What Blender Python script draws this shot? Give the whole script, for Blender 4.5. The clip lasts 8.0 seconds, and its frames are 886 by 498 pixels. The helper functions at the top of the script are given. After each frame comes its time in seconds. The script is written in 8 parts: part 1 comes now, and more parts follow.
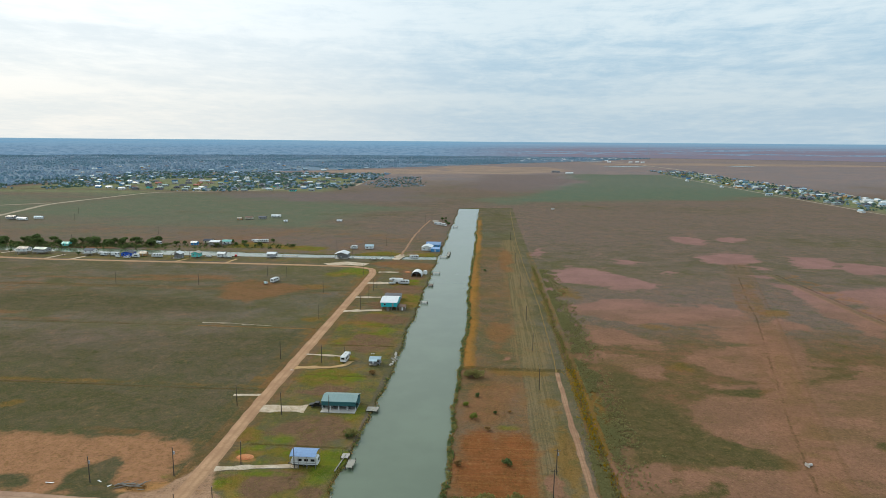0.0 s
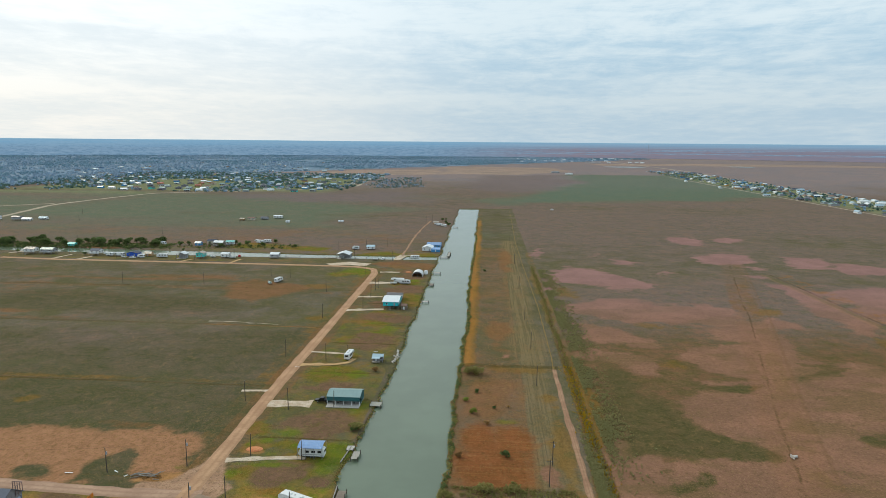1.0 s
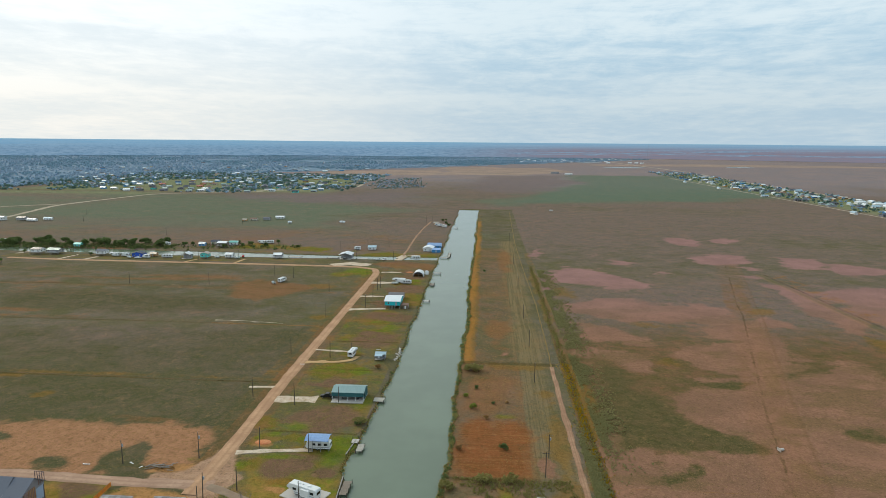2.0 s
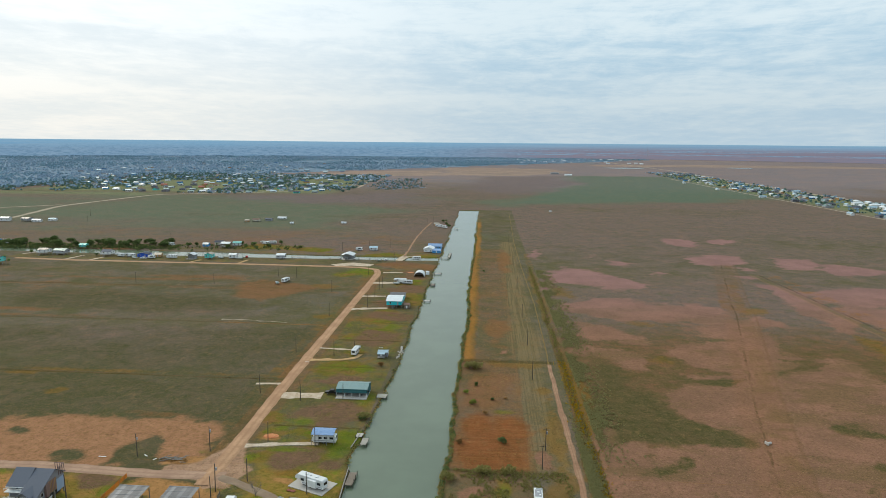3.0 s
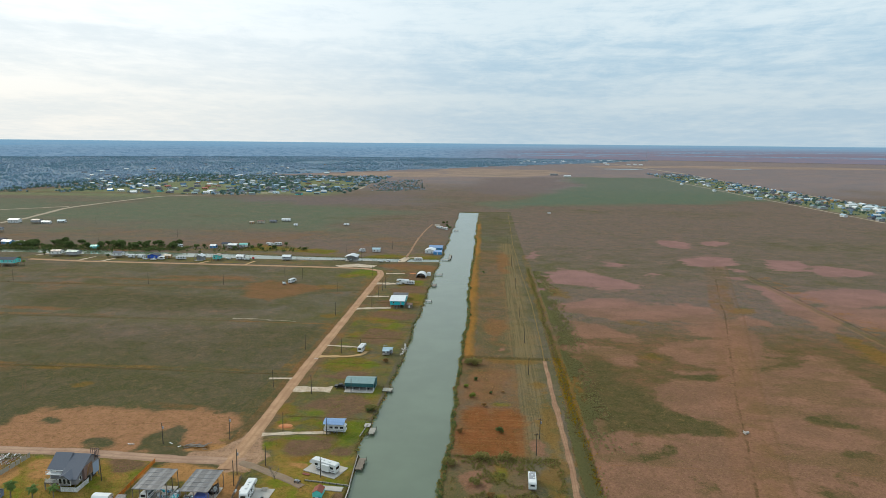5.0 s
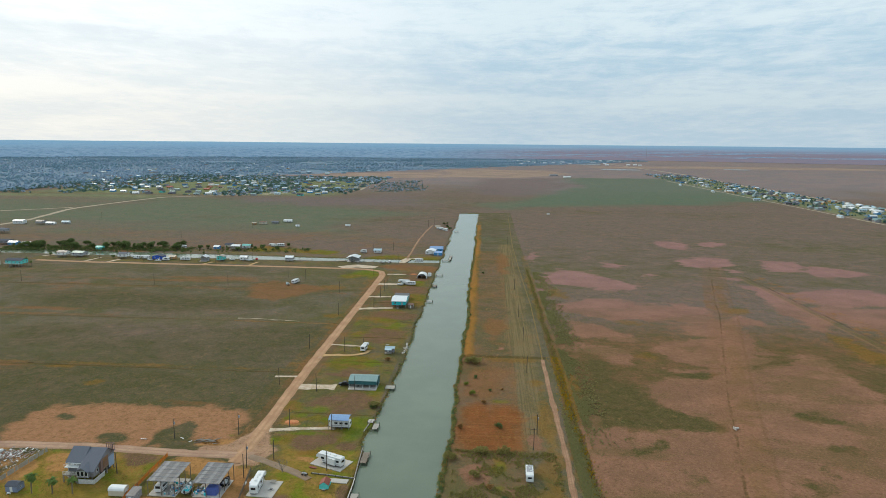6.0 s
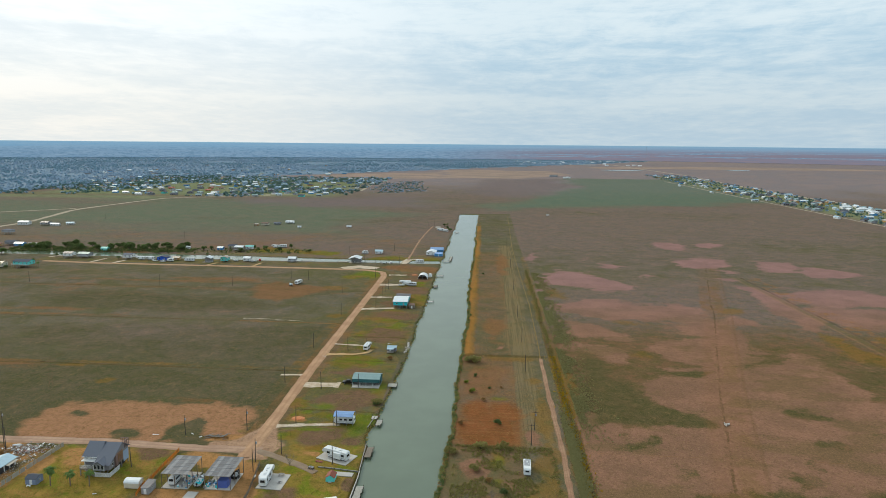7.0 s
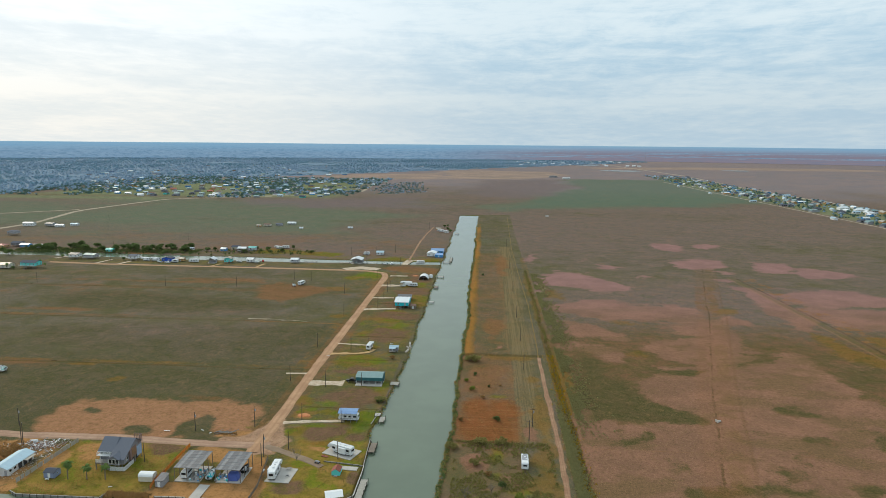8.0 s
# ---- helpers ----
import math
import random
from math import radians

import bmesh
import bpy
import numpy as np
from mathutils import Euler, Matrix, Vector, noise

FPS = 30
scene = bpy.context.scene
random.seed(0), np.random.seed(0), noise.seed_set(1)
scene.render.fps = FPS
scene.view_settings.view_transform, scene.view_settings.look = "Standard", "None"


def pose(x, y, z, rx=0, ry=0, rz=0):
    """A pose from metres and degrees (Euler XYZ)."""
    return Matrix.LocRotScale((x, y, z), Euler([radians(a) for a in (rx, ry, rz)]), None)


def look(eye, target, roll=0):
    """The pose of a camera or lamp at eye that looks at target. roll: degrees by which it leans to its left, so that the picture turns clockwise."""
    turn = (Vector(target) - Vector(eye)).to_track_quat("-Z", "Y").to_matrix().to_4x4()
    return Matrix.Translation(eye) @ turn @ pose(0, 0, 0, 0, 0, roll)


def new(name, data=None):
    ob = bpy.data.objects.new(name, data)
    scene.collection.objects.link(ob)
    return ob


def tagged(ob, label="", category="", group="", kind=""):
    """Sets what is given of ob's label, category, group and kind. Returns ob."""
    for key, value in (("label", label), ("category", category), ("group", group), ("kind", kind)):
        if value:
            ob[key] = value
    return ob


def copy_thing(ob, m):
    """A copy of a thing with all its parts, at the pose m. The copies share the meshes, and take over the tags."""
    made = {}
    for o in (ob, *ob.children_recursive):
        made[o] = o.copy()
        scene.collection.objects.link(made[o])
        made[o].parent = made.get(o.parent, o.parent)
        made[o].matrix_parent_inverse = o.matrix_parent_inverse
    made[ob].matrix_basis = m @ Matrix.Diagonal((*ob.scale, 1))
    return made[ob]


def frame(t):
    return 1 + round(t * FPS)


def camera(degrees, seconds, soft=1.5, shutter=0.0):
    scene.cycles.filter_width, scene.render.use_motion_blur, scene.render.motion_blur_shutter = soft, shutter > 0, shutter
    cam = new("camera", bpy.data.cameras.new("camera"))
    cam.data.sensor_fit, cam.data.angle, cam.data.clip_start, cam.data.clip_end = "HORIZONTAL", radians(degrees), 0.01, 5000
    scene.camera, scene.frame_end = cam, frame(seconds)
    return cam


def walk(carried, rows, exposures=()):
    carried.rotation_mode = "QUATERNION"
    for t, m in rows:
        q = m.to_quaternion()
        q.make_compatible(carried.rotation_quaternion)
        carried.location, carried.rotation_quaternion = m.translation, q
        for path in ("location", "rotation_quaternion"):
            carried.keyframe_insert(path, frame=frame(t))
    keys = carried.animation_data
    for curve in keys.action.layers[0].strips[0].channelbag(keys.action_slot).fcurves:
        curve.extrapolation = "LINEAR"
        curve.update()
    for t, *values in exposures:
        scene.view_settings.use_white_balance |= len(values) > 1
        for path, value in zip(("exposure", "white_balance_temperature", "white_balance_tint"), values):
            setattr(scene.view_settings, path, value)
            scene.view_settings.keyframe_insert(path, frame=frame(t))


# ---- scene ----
# camera: a drone backing away along the canal while it climbs
cam = camera(69.0, 8.0, 0.75)
PATH = [
    (0.0, look((0.418, 15.781, 97.846), (-7.693, 133.898, 78.288), 0.442)),
    (1.0, look((0.659, 6.980, 99.565), (-7.448, 125.102, 80.030), 0.467)),
    (2.0, look((0.902, -1.831, 101.399), (-7.206, 116.294, 81.884), 0.488)),
    (3.0, look((1.146, -10.655, 103.345), (-6.962, 107.474, 83.854), 0.505)),
    (4.0, look((1.391, -19.489, 105.406), (-6.721, 98.642, 85.934), 0.516)),
    (5.0, look((1.637, -28.334, 107.580), (-6.480, 89.800, 88.129), 0.523)),
    (6.0, look((1.885, -37.192, 109.867), (-6.240, 80.946, 90.438), 0.525)),
    (7.0, look((2.134, -46.061, 112.268), (-6.001, 72.079, 92.860), 0.522)),
    (8.0, look((2.384, -54.941, 114.784), (-5.764, 63.202, 95.394), 0.515)),
]
walk(cam, PATH)


# ---- node helpers ----
class Nodes:
    """Adds shader nodes to a tree; a value that is a socket is linked, any other is set."""

    def __init__(self, tree):
        self.tree = tree
        tree.nodes.clear()

    def put(self, kind, props=None, **values):
        node = self.tree.nodes.new("ShaderNode" + kind)
        props = props or {}
        if "operation" in props:
            node.operation = props["operation"]
        if "use_clamp" in props:
            node.use_clamp = props["use_clamp"]
        if "data_type" in props:
            node.data_type = props["data_type"]
        if "blend_type" in props:
            node.blend_type = props["blend_type"]
        if "interpolation_type" in props:
            node.interpolation_type = props["interpolation_type"]
        if "attribute_name" in props:
            node.attribute_name = props["attribute_name"]
        for key, value in values.items():
            name = key.replace("_", " ")
            sock = node.inputs[int(key[1:])] if key[0] == "i" and key[1:].isdigit() else node.inputs[name]
            if isinstance(value, bpy.types.NodeSocket):
                self.tree.links.new(value, sock)
            else:
                sock.default_value = value
        return node

    def math(self, op, a, b=0.0, c=0.0, clamp=False):
        return self.put("Math", {"operation": op, "use_clamp": clamp}, i0=a, i1=b, i2=c).outputs[0]

    def mix(self, fac, a, b, blend="MIX"):
        node = self.put("Mix", {"data_type": "RGBA", "blend_type": blend}, i0=fac, i6=rgba(a), i7=rgba(b))
        return node.outputs[2]

    def noise(self, vec, scale, detail=4.0, rough=0.55, distort=0.0):
        return self.put("TexNoise", None, Vector=vec, Scale=scale, Detail=detail, Roughness=rough, Distortion=distort).outputs[0]

    def mapped(self, vec, scale, loc=(0, 0, 0), rot=(0, 0, 0)):
        return self.put("Mapping", None, Vector=vec, Scale=scale, Location=loc, Rotation=rot).outputs[0]

    def ramp(self, value, lo, hi, out0=0.0, out1=1.0):
        return self.put("MapRange", {"interpolation_type": "SMOOTHSTEP"}, i0=value, i1=lo, i2=hi, i3=out0, i4=out1).outputs[0]

    def attr(self, name):
        return self.put("Attribute", {"attribute_name": name}).outputs["Fac"]


def rgba(c):
    return c if isinstance(c, bpy.types.NodeSocket) or len(c) == 4 else (*c, 1.0)


def srgb(r, g, b):
    """Linear colour from the 0 to 255 values of a colour card."""
    return tuple(((v / 255 + 0.055) / 1.055) ** 2.4 if v > 10 else v / 255 / 12.92 for v in (r, g, b))


# ---- sky and sun ----
SUN_AZ, SUN_EL = radians(-52), radians(34)
world = bpy.data.worlds.new("overcast_sky")
scene.world = world
world.use_nodes = True
n = Nodes(world.node_tree)
way = n.put("TexCoord").outputs["Generated"]
sep = n.put("SeparateXYZ", None, Vector=way)
up = n.math("MAXIMUM", sep.outputs[2], 0.0)
flat = n.math("ADD", up, 0.12)
px = n.math("DIVIDE", sep.outputs[0], flat)
py = n.math("DIVIDE", sep.outputs[1], flat)
deck = n.put("CombineXYZ", None, X=px, Y=py, Z=0.0).outputs[0]
sky = n.put("TexSky")
sky.sky_type, sky.sun_disc, sky.sun_elevation, sky.sun_rotation, sky.dust_density = "NISHITA", False, SUN_EL, SUN_AZ, 2.0
clear = n.mix(1.0, sky.outputs[0], (0.10, 0.10, 0.10), "MULTIPLY")
toward = n.put("VectorMath", {"operation": "DOT_PRODUCT"}, i0=way,
               i1=(math.sin(SUN_AZ), math.cos(SUN_AZ), 0.12)).outputs["Value"]
glow = n.ramp(toward, 0.58, 1.0)
side = n.math("ARCTAN2", sep.outputs[0], sep.outputs[1])
dome = n.put("CombineXYZ", None, X=side, Y=up, Z=n.math("MULTIPLY", sep.outputs[1], 0.3)).outputs[0]
broad = n.noise(n.mapped(deck, (0.22, 0.62, 1), (1.7, 0.6, 0)), 1.0, 4.0, 0.5, 0.2)
layer = n.noise(n.mapped(dome, (2.2, 26.0, 1), (0.7, 0.9, 0), (0, 0, 0.03)), 1.0, 5.0, 0.55, 0.3)
fine = n.noise(n.mapped(dome, (9.0, 62.0, 1), (0.4, 2.1, 0), (0, 0, 0.03)), 1.0, 7.0, 0.66, 0.6)
puff = n.noise(n.mapped(deck, (4.6, 3.2, 1), (3.3, 1.2, 0)), 1.0, 6.0, 0.66, 0.3)
high = n.ramp(up, 0.02, 0.20)
top = n.ramp(up, 0.125, 0.19)
bank = n.math("ADD", n.math("ADD", n.math("MULTIPLY", broad, 0.12), n.math("MULTIPLY", layer, 0.30)), n.math("ADD", n.math("MULTIPLY", fine, 0.30), n.math("MULTIPLY", puff, 0.28)))
shelf = n.math("MULTIPLY", n.ramp(n.math("ABSOLUTE", n.math("SUBTRACT", up, n.math("MULTIPLY_ADD", layer, 0.02, 0.052))), 0.0, 0.02, 1.0, 0.0), 0.09)
cover = n.ramp(n.math("ADD", n.math("ADD", bank, shelf), n.math("MULTIPLY", top, 0.10)), 0.40, 0.64)
blue_grey = n.mix(high, srgb(182, 206, 222), srgb(174, 208, 229))
bright = n.mix(high, srgb(204, 220, 228), srgb(224, 240, 247))
cloud = n.mix(cover, blue_grey, bright)
lit = n.mix(n.math("MULTIPLY", glow, 0.95, clamp=True), cloud, n.mix(high, (0.98, 0.97, 0.92), (1.04, 1.10, 1.12)))
lit = n.mix(n.math("MULTIPLY", n.math("MULTIPLY", n.math("SUBTRACT", 1.0, cover), glow), 0.42), lit, srgb(196, 216, 228))
veil = n.mix(0.95, clear, lit)
n.put("OutputWorld", None, Surface=n.put("Background", None, Color=veil, Strength=1.0).outputs[0])

sun = new("sun", bpy.data.lights.new("sun", "SUN"))
sun.data.energy, sun.data.angle, sun.data.color = 1.5, radians(12), (1.0, 0.89, 0.70)
sun.matrix_world = look((0, 0, 200), (-math.sin(SUN_AZ) * math.cos(SUN_EL), -math.cos(SUN_AZ) * math.cos(SUN_EL), 200 - math.sin(SUN_EL)))
scene.view_settings.exposure = 0.0


# ---- materials ----
def finish(n, color, rough=0.8, metal=0.0, bump=None, depth=0.02, spec=0.5, alpha=None):
    extra = {}
    if bump is not None:
        extra["Normal"] = n.put("Bump", None, Height=bump, Strength=0.6, Distance=depth).outputs[0]
    b = n.put("BsdfPrincipled", None, Base_Color=rgba(color), Roughness=rough, Metallic=metal, **extra)
    b.inputs["Specular IOR Level"].default_value = spec
    n.put("OutputMaterial", None, Surface=b.outputs[0])


def begin(name):
    m = bpy.data.materials.new(name)
    m.use_nodes = True
    return m, Nodes(m.node_tree)


def plain(name, col, col2=None, scale=1.5, rough=0.7, metal=0.0, bump=0.01, vary=0.06, dirt=0.25):
    """A worn painted, wooden or mineral surface: grain, stains and a small change from thing to thing."""
    m, n = begin(name)
    at = n.put("TexCoord").outputs["Object"]
    col2 = col2 or tuple(v * 0.72 for v in col)
    grain = n.noise(at, scale * 6, 5)
    stain = n.ramp(n.noise(at, scale * 0.7, 6, 0.65), 0.42, 0.75)
    c = n.mix(n.math("MULTIPLY", stain, dirt), col, col2)
    c = n.mix(n.math("MULTIPLY", grain, 0.3), c, tuple(v * 0.8 for v in col))
    rnd = n.put("ObjectInfo").outputs["Random"]
    c = n.put("HueSaturation", None, Color=c, Value=n.math("MULTIPLY_ADD", rnd, vary * 2, 1 - vary)).outputs[0]
    finish(n, c, n.math("MULTIPLY_ADD", grain, 0.2, max(rough - 0.1, 0.02)), metal, grain, bump)
    return m


def ribbed(name, col, period=0.3, axis=0, rough=0.42, metal=0.15, rust=0.15):
    """Corrugated metal sheet with ribs, streaks and some rust."""
    m, n = begin(name)
    at = n.put("TexCoord").outputs["Object"]
    sep = n.put("SeparateXYZ", None, Vector=at)
    along = sep.outputs[axis]
    ribs = n.math("ABSOLUTE", n.math("SINE", n.math("MULTIPLY", along, math.pi / period)))
    ribs = n.math("POWER", ribs, 6.0)
    squeeze = [0.25, 0.25, 0.25]
    squeeze[axis] = 2.5
    streak = n.noise(n.mapped(at, squeeze), 1.0, 5, 0.6)
    blot = n.ramp(n.noise(at, 0.5, 6, 0.65), 0.5, 0.8)
    c = n.mix(n.math("MULTIPLY", n.ramp(streak, 0.4, 0.75), 0.35), col, tuple(v * 0.68 for v in col))
    c = n.mix(n.math("MULTIPLY", blot, rust), c, (0.20, 0.11, 0.06))
    c = n.mix(n.math("MULTIPLY", ribs, 0.18), c, tuple(v * 0.6 for v in col))
    rnd = n.put("ObjectInfo").outputs["Random"]
    c = n.put("HueSaturation", None, Color=c, Value=n.math("MULTIPLY_ADD", rnd, 0.24, 0.88)).outputs[0]
    finish(n, c, n.math("MULTIPLY_ADD", streak, 0.25, rough - 0.1), metal, ribs, 0.04)
    return m


def earth(name, a, b, c3, scale=0.5, tracks=None):
    """Dirt or gravel: three tones, wheel marks along the length given by the road's own coordinate."""
    m, n = begin(name)
    at = n.put("TexCoord").outputs["Object"]
    big = n.noise(at, scale * 0.25, 5, 0.6)
    mid = n.noise(at, scale * 1.6, 6, 0.65)
    tiny = n.noise(at, scale * 9, 4, 0.6)
    c = n.mix(n.ramp(big, 0.35, 0.65), a, b)
    c = n.mix(n.math("MULTIPLY", n.ramp(mid, 0.45, 0.75), 0.65), c, c3)
    c = n.mix(n.math("MULTIPLY", n.ramp(tiny, 0.4, 0.8), 0.35), c, tuple(v * 0.6 for v in a))
    if tracks:
        side = n.attr("side")
        wobble = n.math("MULTIPLY_ADD", mid, 0.25, n.math("ADD", side, -0.125))
        rut = n.math("POWER", n.math("ABSOLUTE", n.math("COSINE", n.math("MULTIPLY", wobble, tracks))), 4.0)
        c = n.mix(n.math("MULTIPLY", rut, 0.5), c, tuple(v * 0.78 for v in b))
    finish(n, c, 0.95, 0.0, n.math("ADD", mid, n.math("MULTIPLY", tiny, 0.5)), 0.05, 0.2)
    return m


def foliage(name, a, b, scale=0.6, thin=0.45):
    """Thin leaves that let some light through."""
    m, n = begin(name)
    at = n.put("TexCoord").outputs["Object"]
    isl = n.put("NewGeometry").outputs["Random Per Island"]
    c = n.mix(isl, a, b)
    c = n.mix(n.math("MULTIPLY", n.noise(at, scale, 5, 0.7), 0.5), c, tuple(v * 0.65 for v in a))
    rnd = n.put("ObjectInfo").outputs["Random"]
    c = n.put("HueSaturation", None, Color=c, Value=n.math("MULTIPLY_ADD", rnd, 0.4, 0.95)).outputs[0]
    front = n.put("BsdfDiffuse", None, Color=c, Roughness=0.5).outputs[0]
    back = n.put("BsdfTranslucent", None, Color=c).outputs[0]
    n.put("OutputMaterial", None, Surface=n.put("MixShader", None, i0=thin, i1=front, i2=back).outputs[0])
    return m


def glass_dark(name):
    m, n = begin(name)
    finish(n, (0.02, 0.025, 0.03), 0.08, 0.0, None, 0, 0.6)
    return m


def soil(r, g, b):
    """A ground colour with the red and yellow of dry marsh grass."""
    c = srgb(r, g, b)
    return (c[0] * 1.13, c[1] * 0.98, c[2] * 0.70)


def loam(r, g, b):
    """A greyer, rosier ground colour."""
    c = srgb(r, g, b)
    return (c[0] * 1.10, c[1] * 0.98, c[2] * 0.73)


def rose(r, g, b):
    """The pinkish grey of dried mud."""
    c = srgb(r, g, b)
    return (c[0] * 1.09, c[1] * 0.98, c[2] * 0.91)


M = {}
M["white"] = plain("white_paint", (0.74, 0.76, 0.76), (0.5, 0.5, 0.47), rough=0.5)
M["cream"] = plain("cream_paint", (0.62, 0.57, 0.46), (0.42, 0.38, 0.3))
M["grey_siding"] = plain("grey_siding", (0.22, 0.22, 0.24), (0.15, 0.15, 0.16))
M["mid_grey"] = plain("mid_grey", (0.33, 0.34, 0.36))
# near-black; also stands in for shade in bays and under the house
M["dark"] = plain("near_black_and_shade", (0.03, 0.03, 0.033), (0.02, 0.02, 0.02))
M["black"] = plain("black_paint", (0.012, 0.012, 0.014), rough=0.3)
M["tyre"] = plain("tyre_rubber", (0.02, 0.02, 0.02), rough=0.9)
M["glass"] = glass_dark("window_glass")
M["turquoise"] = plain("turquoise_paint", srgb(34, 188, 200), srgb(26, 150, 164))
M["aqua"] = plain("aqua_paint", srgb(95, 205, 200), srgb(70, 165, 160))
M["blue"] = plain("blue_paint", srgb(30, 85, 190), srgb(22, 62, 150))
M["tarp_blue"] = plain("faded_blue_tarp", srgb(82, 104, 178), srgb(62, 80, 146))
M["sky_blue"] = plain("sky_blue_paint", srgb(70, 140, 195), srgb(60, 120, 165))
M["pale_blue"] = plain("pale_blue_wrap", srgb(150, 170, 195))
M["slate_blue"] = plain("slate_blue_paint", srgb(128, 140, 165))
M["sheathing"] = plain("raw_sheathing", srgb(128, 104, 98), srgb(95, 78, 74))
M["red"] = plain("red_paint", srgb(170, 45, 40), srgb(130, 40, 36))
M["tan"] = plain("tan_paint", srgb(180, 140, 90), srgb(140, 110, 75))
M["teal_wall"] = plain("teal_metal_wall", srgb(44, 98, 102), srgb(34, 80, 86))
M["wood"] = plain("weathered_wood", (0.20, 0.16, 0.12), (0.12, 0.10, 0.08), 3)
M["grey_wood"] = plain("grey_timber", (0.27, 0.25, 0.22), (0.15, 0.14, 0.12), 3)
M["pale_wood"] = plain("silvered_timber", (0.36, 0.34, 0.29), (0.2, 0.19, 0.16), 3)
M["pole_wood"] = plain("pole_timber", (0.075, 0.06, 0.045), (0.05, 0.04, 0.03), 2)
M["concrete"] = plain("concrete", (0.48, 0.45, 0.41), (0.33, 0.30, 0.26), 0.4, 0.9, dirt=0.6)
M["rust_roof"] = plain("rusty_roof", srgb(135, 70, 52), srgb(100, 60, 48))
M["orange_net"] = plain("orange_net", srgb(205, 120, 25), srgb(165, 95, 25))
M["steel"] = plain("dull_steel", (0.35, 0.36, 0.37), rough=0.45, metal=0.6)
M["rubble"] = plain("rubble", (0.42, 0.40, 0.38), (0.2, 0.16, 0.13), 4, vary=0.3)
M["roof_white"] = ribbed("white_metal_roof", (0.70, 0.74, 0.76))
M["roof_blue"] = ribbed("blue_metal_roof", srgb(125, 160, 205))
M["roof_teal"] = ribbed("grey_green_metal_roof", srgb(118, 145, 145))
M["roof_grey"] = ribbed("grey_metal_roof", srgb(118, 118, 118), 0.45, rust=0.25)
M["roof_long"] = ribbed("pale_blue_metal_roof", srgb(165, 190, 202))
M["wall_white"] = ribbed("white_metal_wall", (0.66, 0.68, 0.68), 0.4)
M["shingle_grey"] = plain("grey_shingle", srgb(102, 106, 116), srgb(82, 86, 94), 3, 0.9)
M["shingle_dark"] = plain("dark_shingle", srgb(70, 76, 88), srgb(52, 56, 66), 3, 0.9)
M["shingle_brown"] = plain("brown_shingle", srgb(125, 100, 88), srgb(92, 76, 68), 3, 0.9)
M["dirt"] = earth("dirt_road", srgb(190, 152, 118), srgb(168, 131, 101), srgb(148, 114, 84), 0.5, 4.0)
M["dirt_pink"] = earth("pinkish_dirt_road", srgb(180, 148, 124), srgb(158, 127, 106), srgb(140, 112, 90), 0.5, 4.0)
M["shell"] = earth("shell_gravel", srgb(206, 190, 170), srgb(182, 160, 136), srgb(122, 110, 80), 0.9)
M["sand_drive"] = earth("sandy_drive", srgb(200, 165, 120), srgb(180, 145, 102), srgb(150, 125, 85), 0.6)
M["track"] = earth("dirt_track", srgb(172, 138, 110), srgb(148, 112, 88), srgb(116, 96, 66), 0.6, 5.0)
M["gold_track"] = earth("yellow_grass_track", soil(128, 110, 76), soil(114, 102, 68), soil(98, 92, 60), 0.5)
M["asphalt"] = earth("old_asphalt", srgb(146, 128, 108), srgb(134, 114, 96), srgb(156, 130, 104), 0.6)
M["far_road"] = earth("far_road", srgb(172, 158, 138), srgb(160, 146, 126), srgb(140, 128, 108), 0.05)
M["ditch"] = earth("ditch_growth", srgb(96, 76, 52), srgb(104, 80, 54), srgb(66, 62, 38), 1.2)
M["red_sand"] = earth("red_sand", srgb(196, 130, 88), srgb(186, 112, 72), srgb(204, 160, 118), 0.8)
M["leaf_dark"] = foliage("dark_leaves", srgb(92, 112, 70), srgb(116, 126, 78))
M["leaf_mid"] = foliage("shrub_leaves", srgb(144, 142, 84), srgb(152, 140, 92))
M["leaf_lime"] = foliage("bright_leaves", srgb(122, 136, 62), srgb(140, 140, 74))
M["leaf_grey"] = foliage("grey_marsh_shrub", srgb(138, 138, 96), srgb(156, 146, 100))
M["leaf_rust"] = foliage("rusty_marsh_grass", srgb(166, 130, 84), srgb(154, 128, 88))
M["leaf_gold"] = foliage("golden_grass", srgb(182, 146, 28), srgb(152, 128, 34))
M["leaf_palm"] = foliage("palm_leaves", srgb(100, 128, 70), srgb(128, 144, 88))
# winter and far evergreen leaves have blue distance haze put into their colours
M["leaf_winter_hazed"] = foliage("winter_woods_hazed", srgb(146, 170, 192), srgb(156, 176, 192), 0.02, 0.5)
M["leaf_evergreen_hazed"] = foliage("far_evergreens_hazed", srgb(124, 158, 178), srgb(138, 166, 180), 0.02, 0.5)
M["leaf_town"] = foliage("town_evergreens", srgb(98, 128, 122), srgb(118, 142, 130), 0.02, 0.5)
M["twig"] = plain("bare_twigs", (0.20, 0.17, 0.14))
M["bark"] = plain("bark", (0.11, 0.09, 0.07), scale=3)


def water_material(name, deep, ripple):
    m, n = begin(name)
    at = n.put("TexCoord").outputs["Object"]
    wave = n.noise(n.mapped(at, (1.0, 0.7, 1)), ripple, 4, 0.6)
    patch = n.noise(at, 0.03, 4, 0.6)
    c = n.mix(n.ramp(patch, 0.35, 0.7), deep, tuple(v * 1.15 for v in deep))
    finish(n, c, n.math("MULTIPLY_ADD", patch, 0.12, 0.10), 0.0, wave, 0.02, 0.36)
    return m


M["water"] = water_material("canal_water", srgb(98, 110, 92), 1.1)


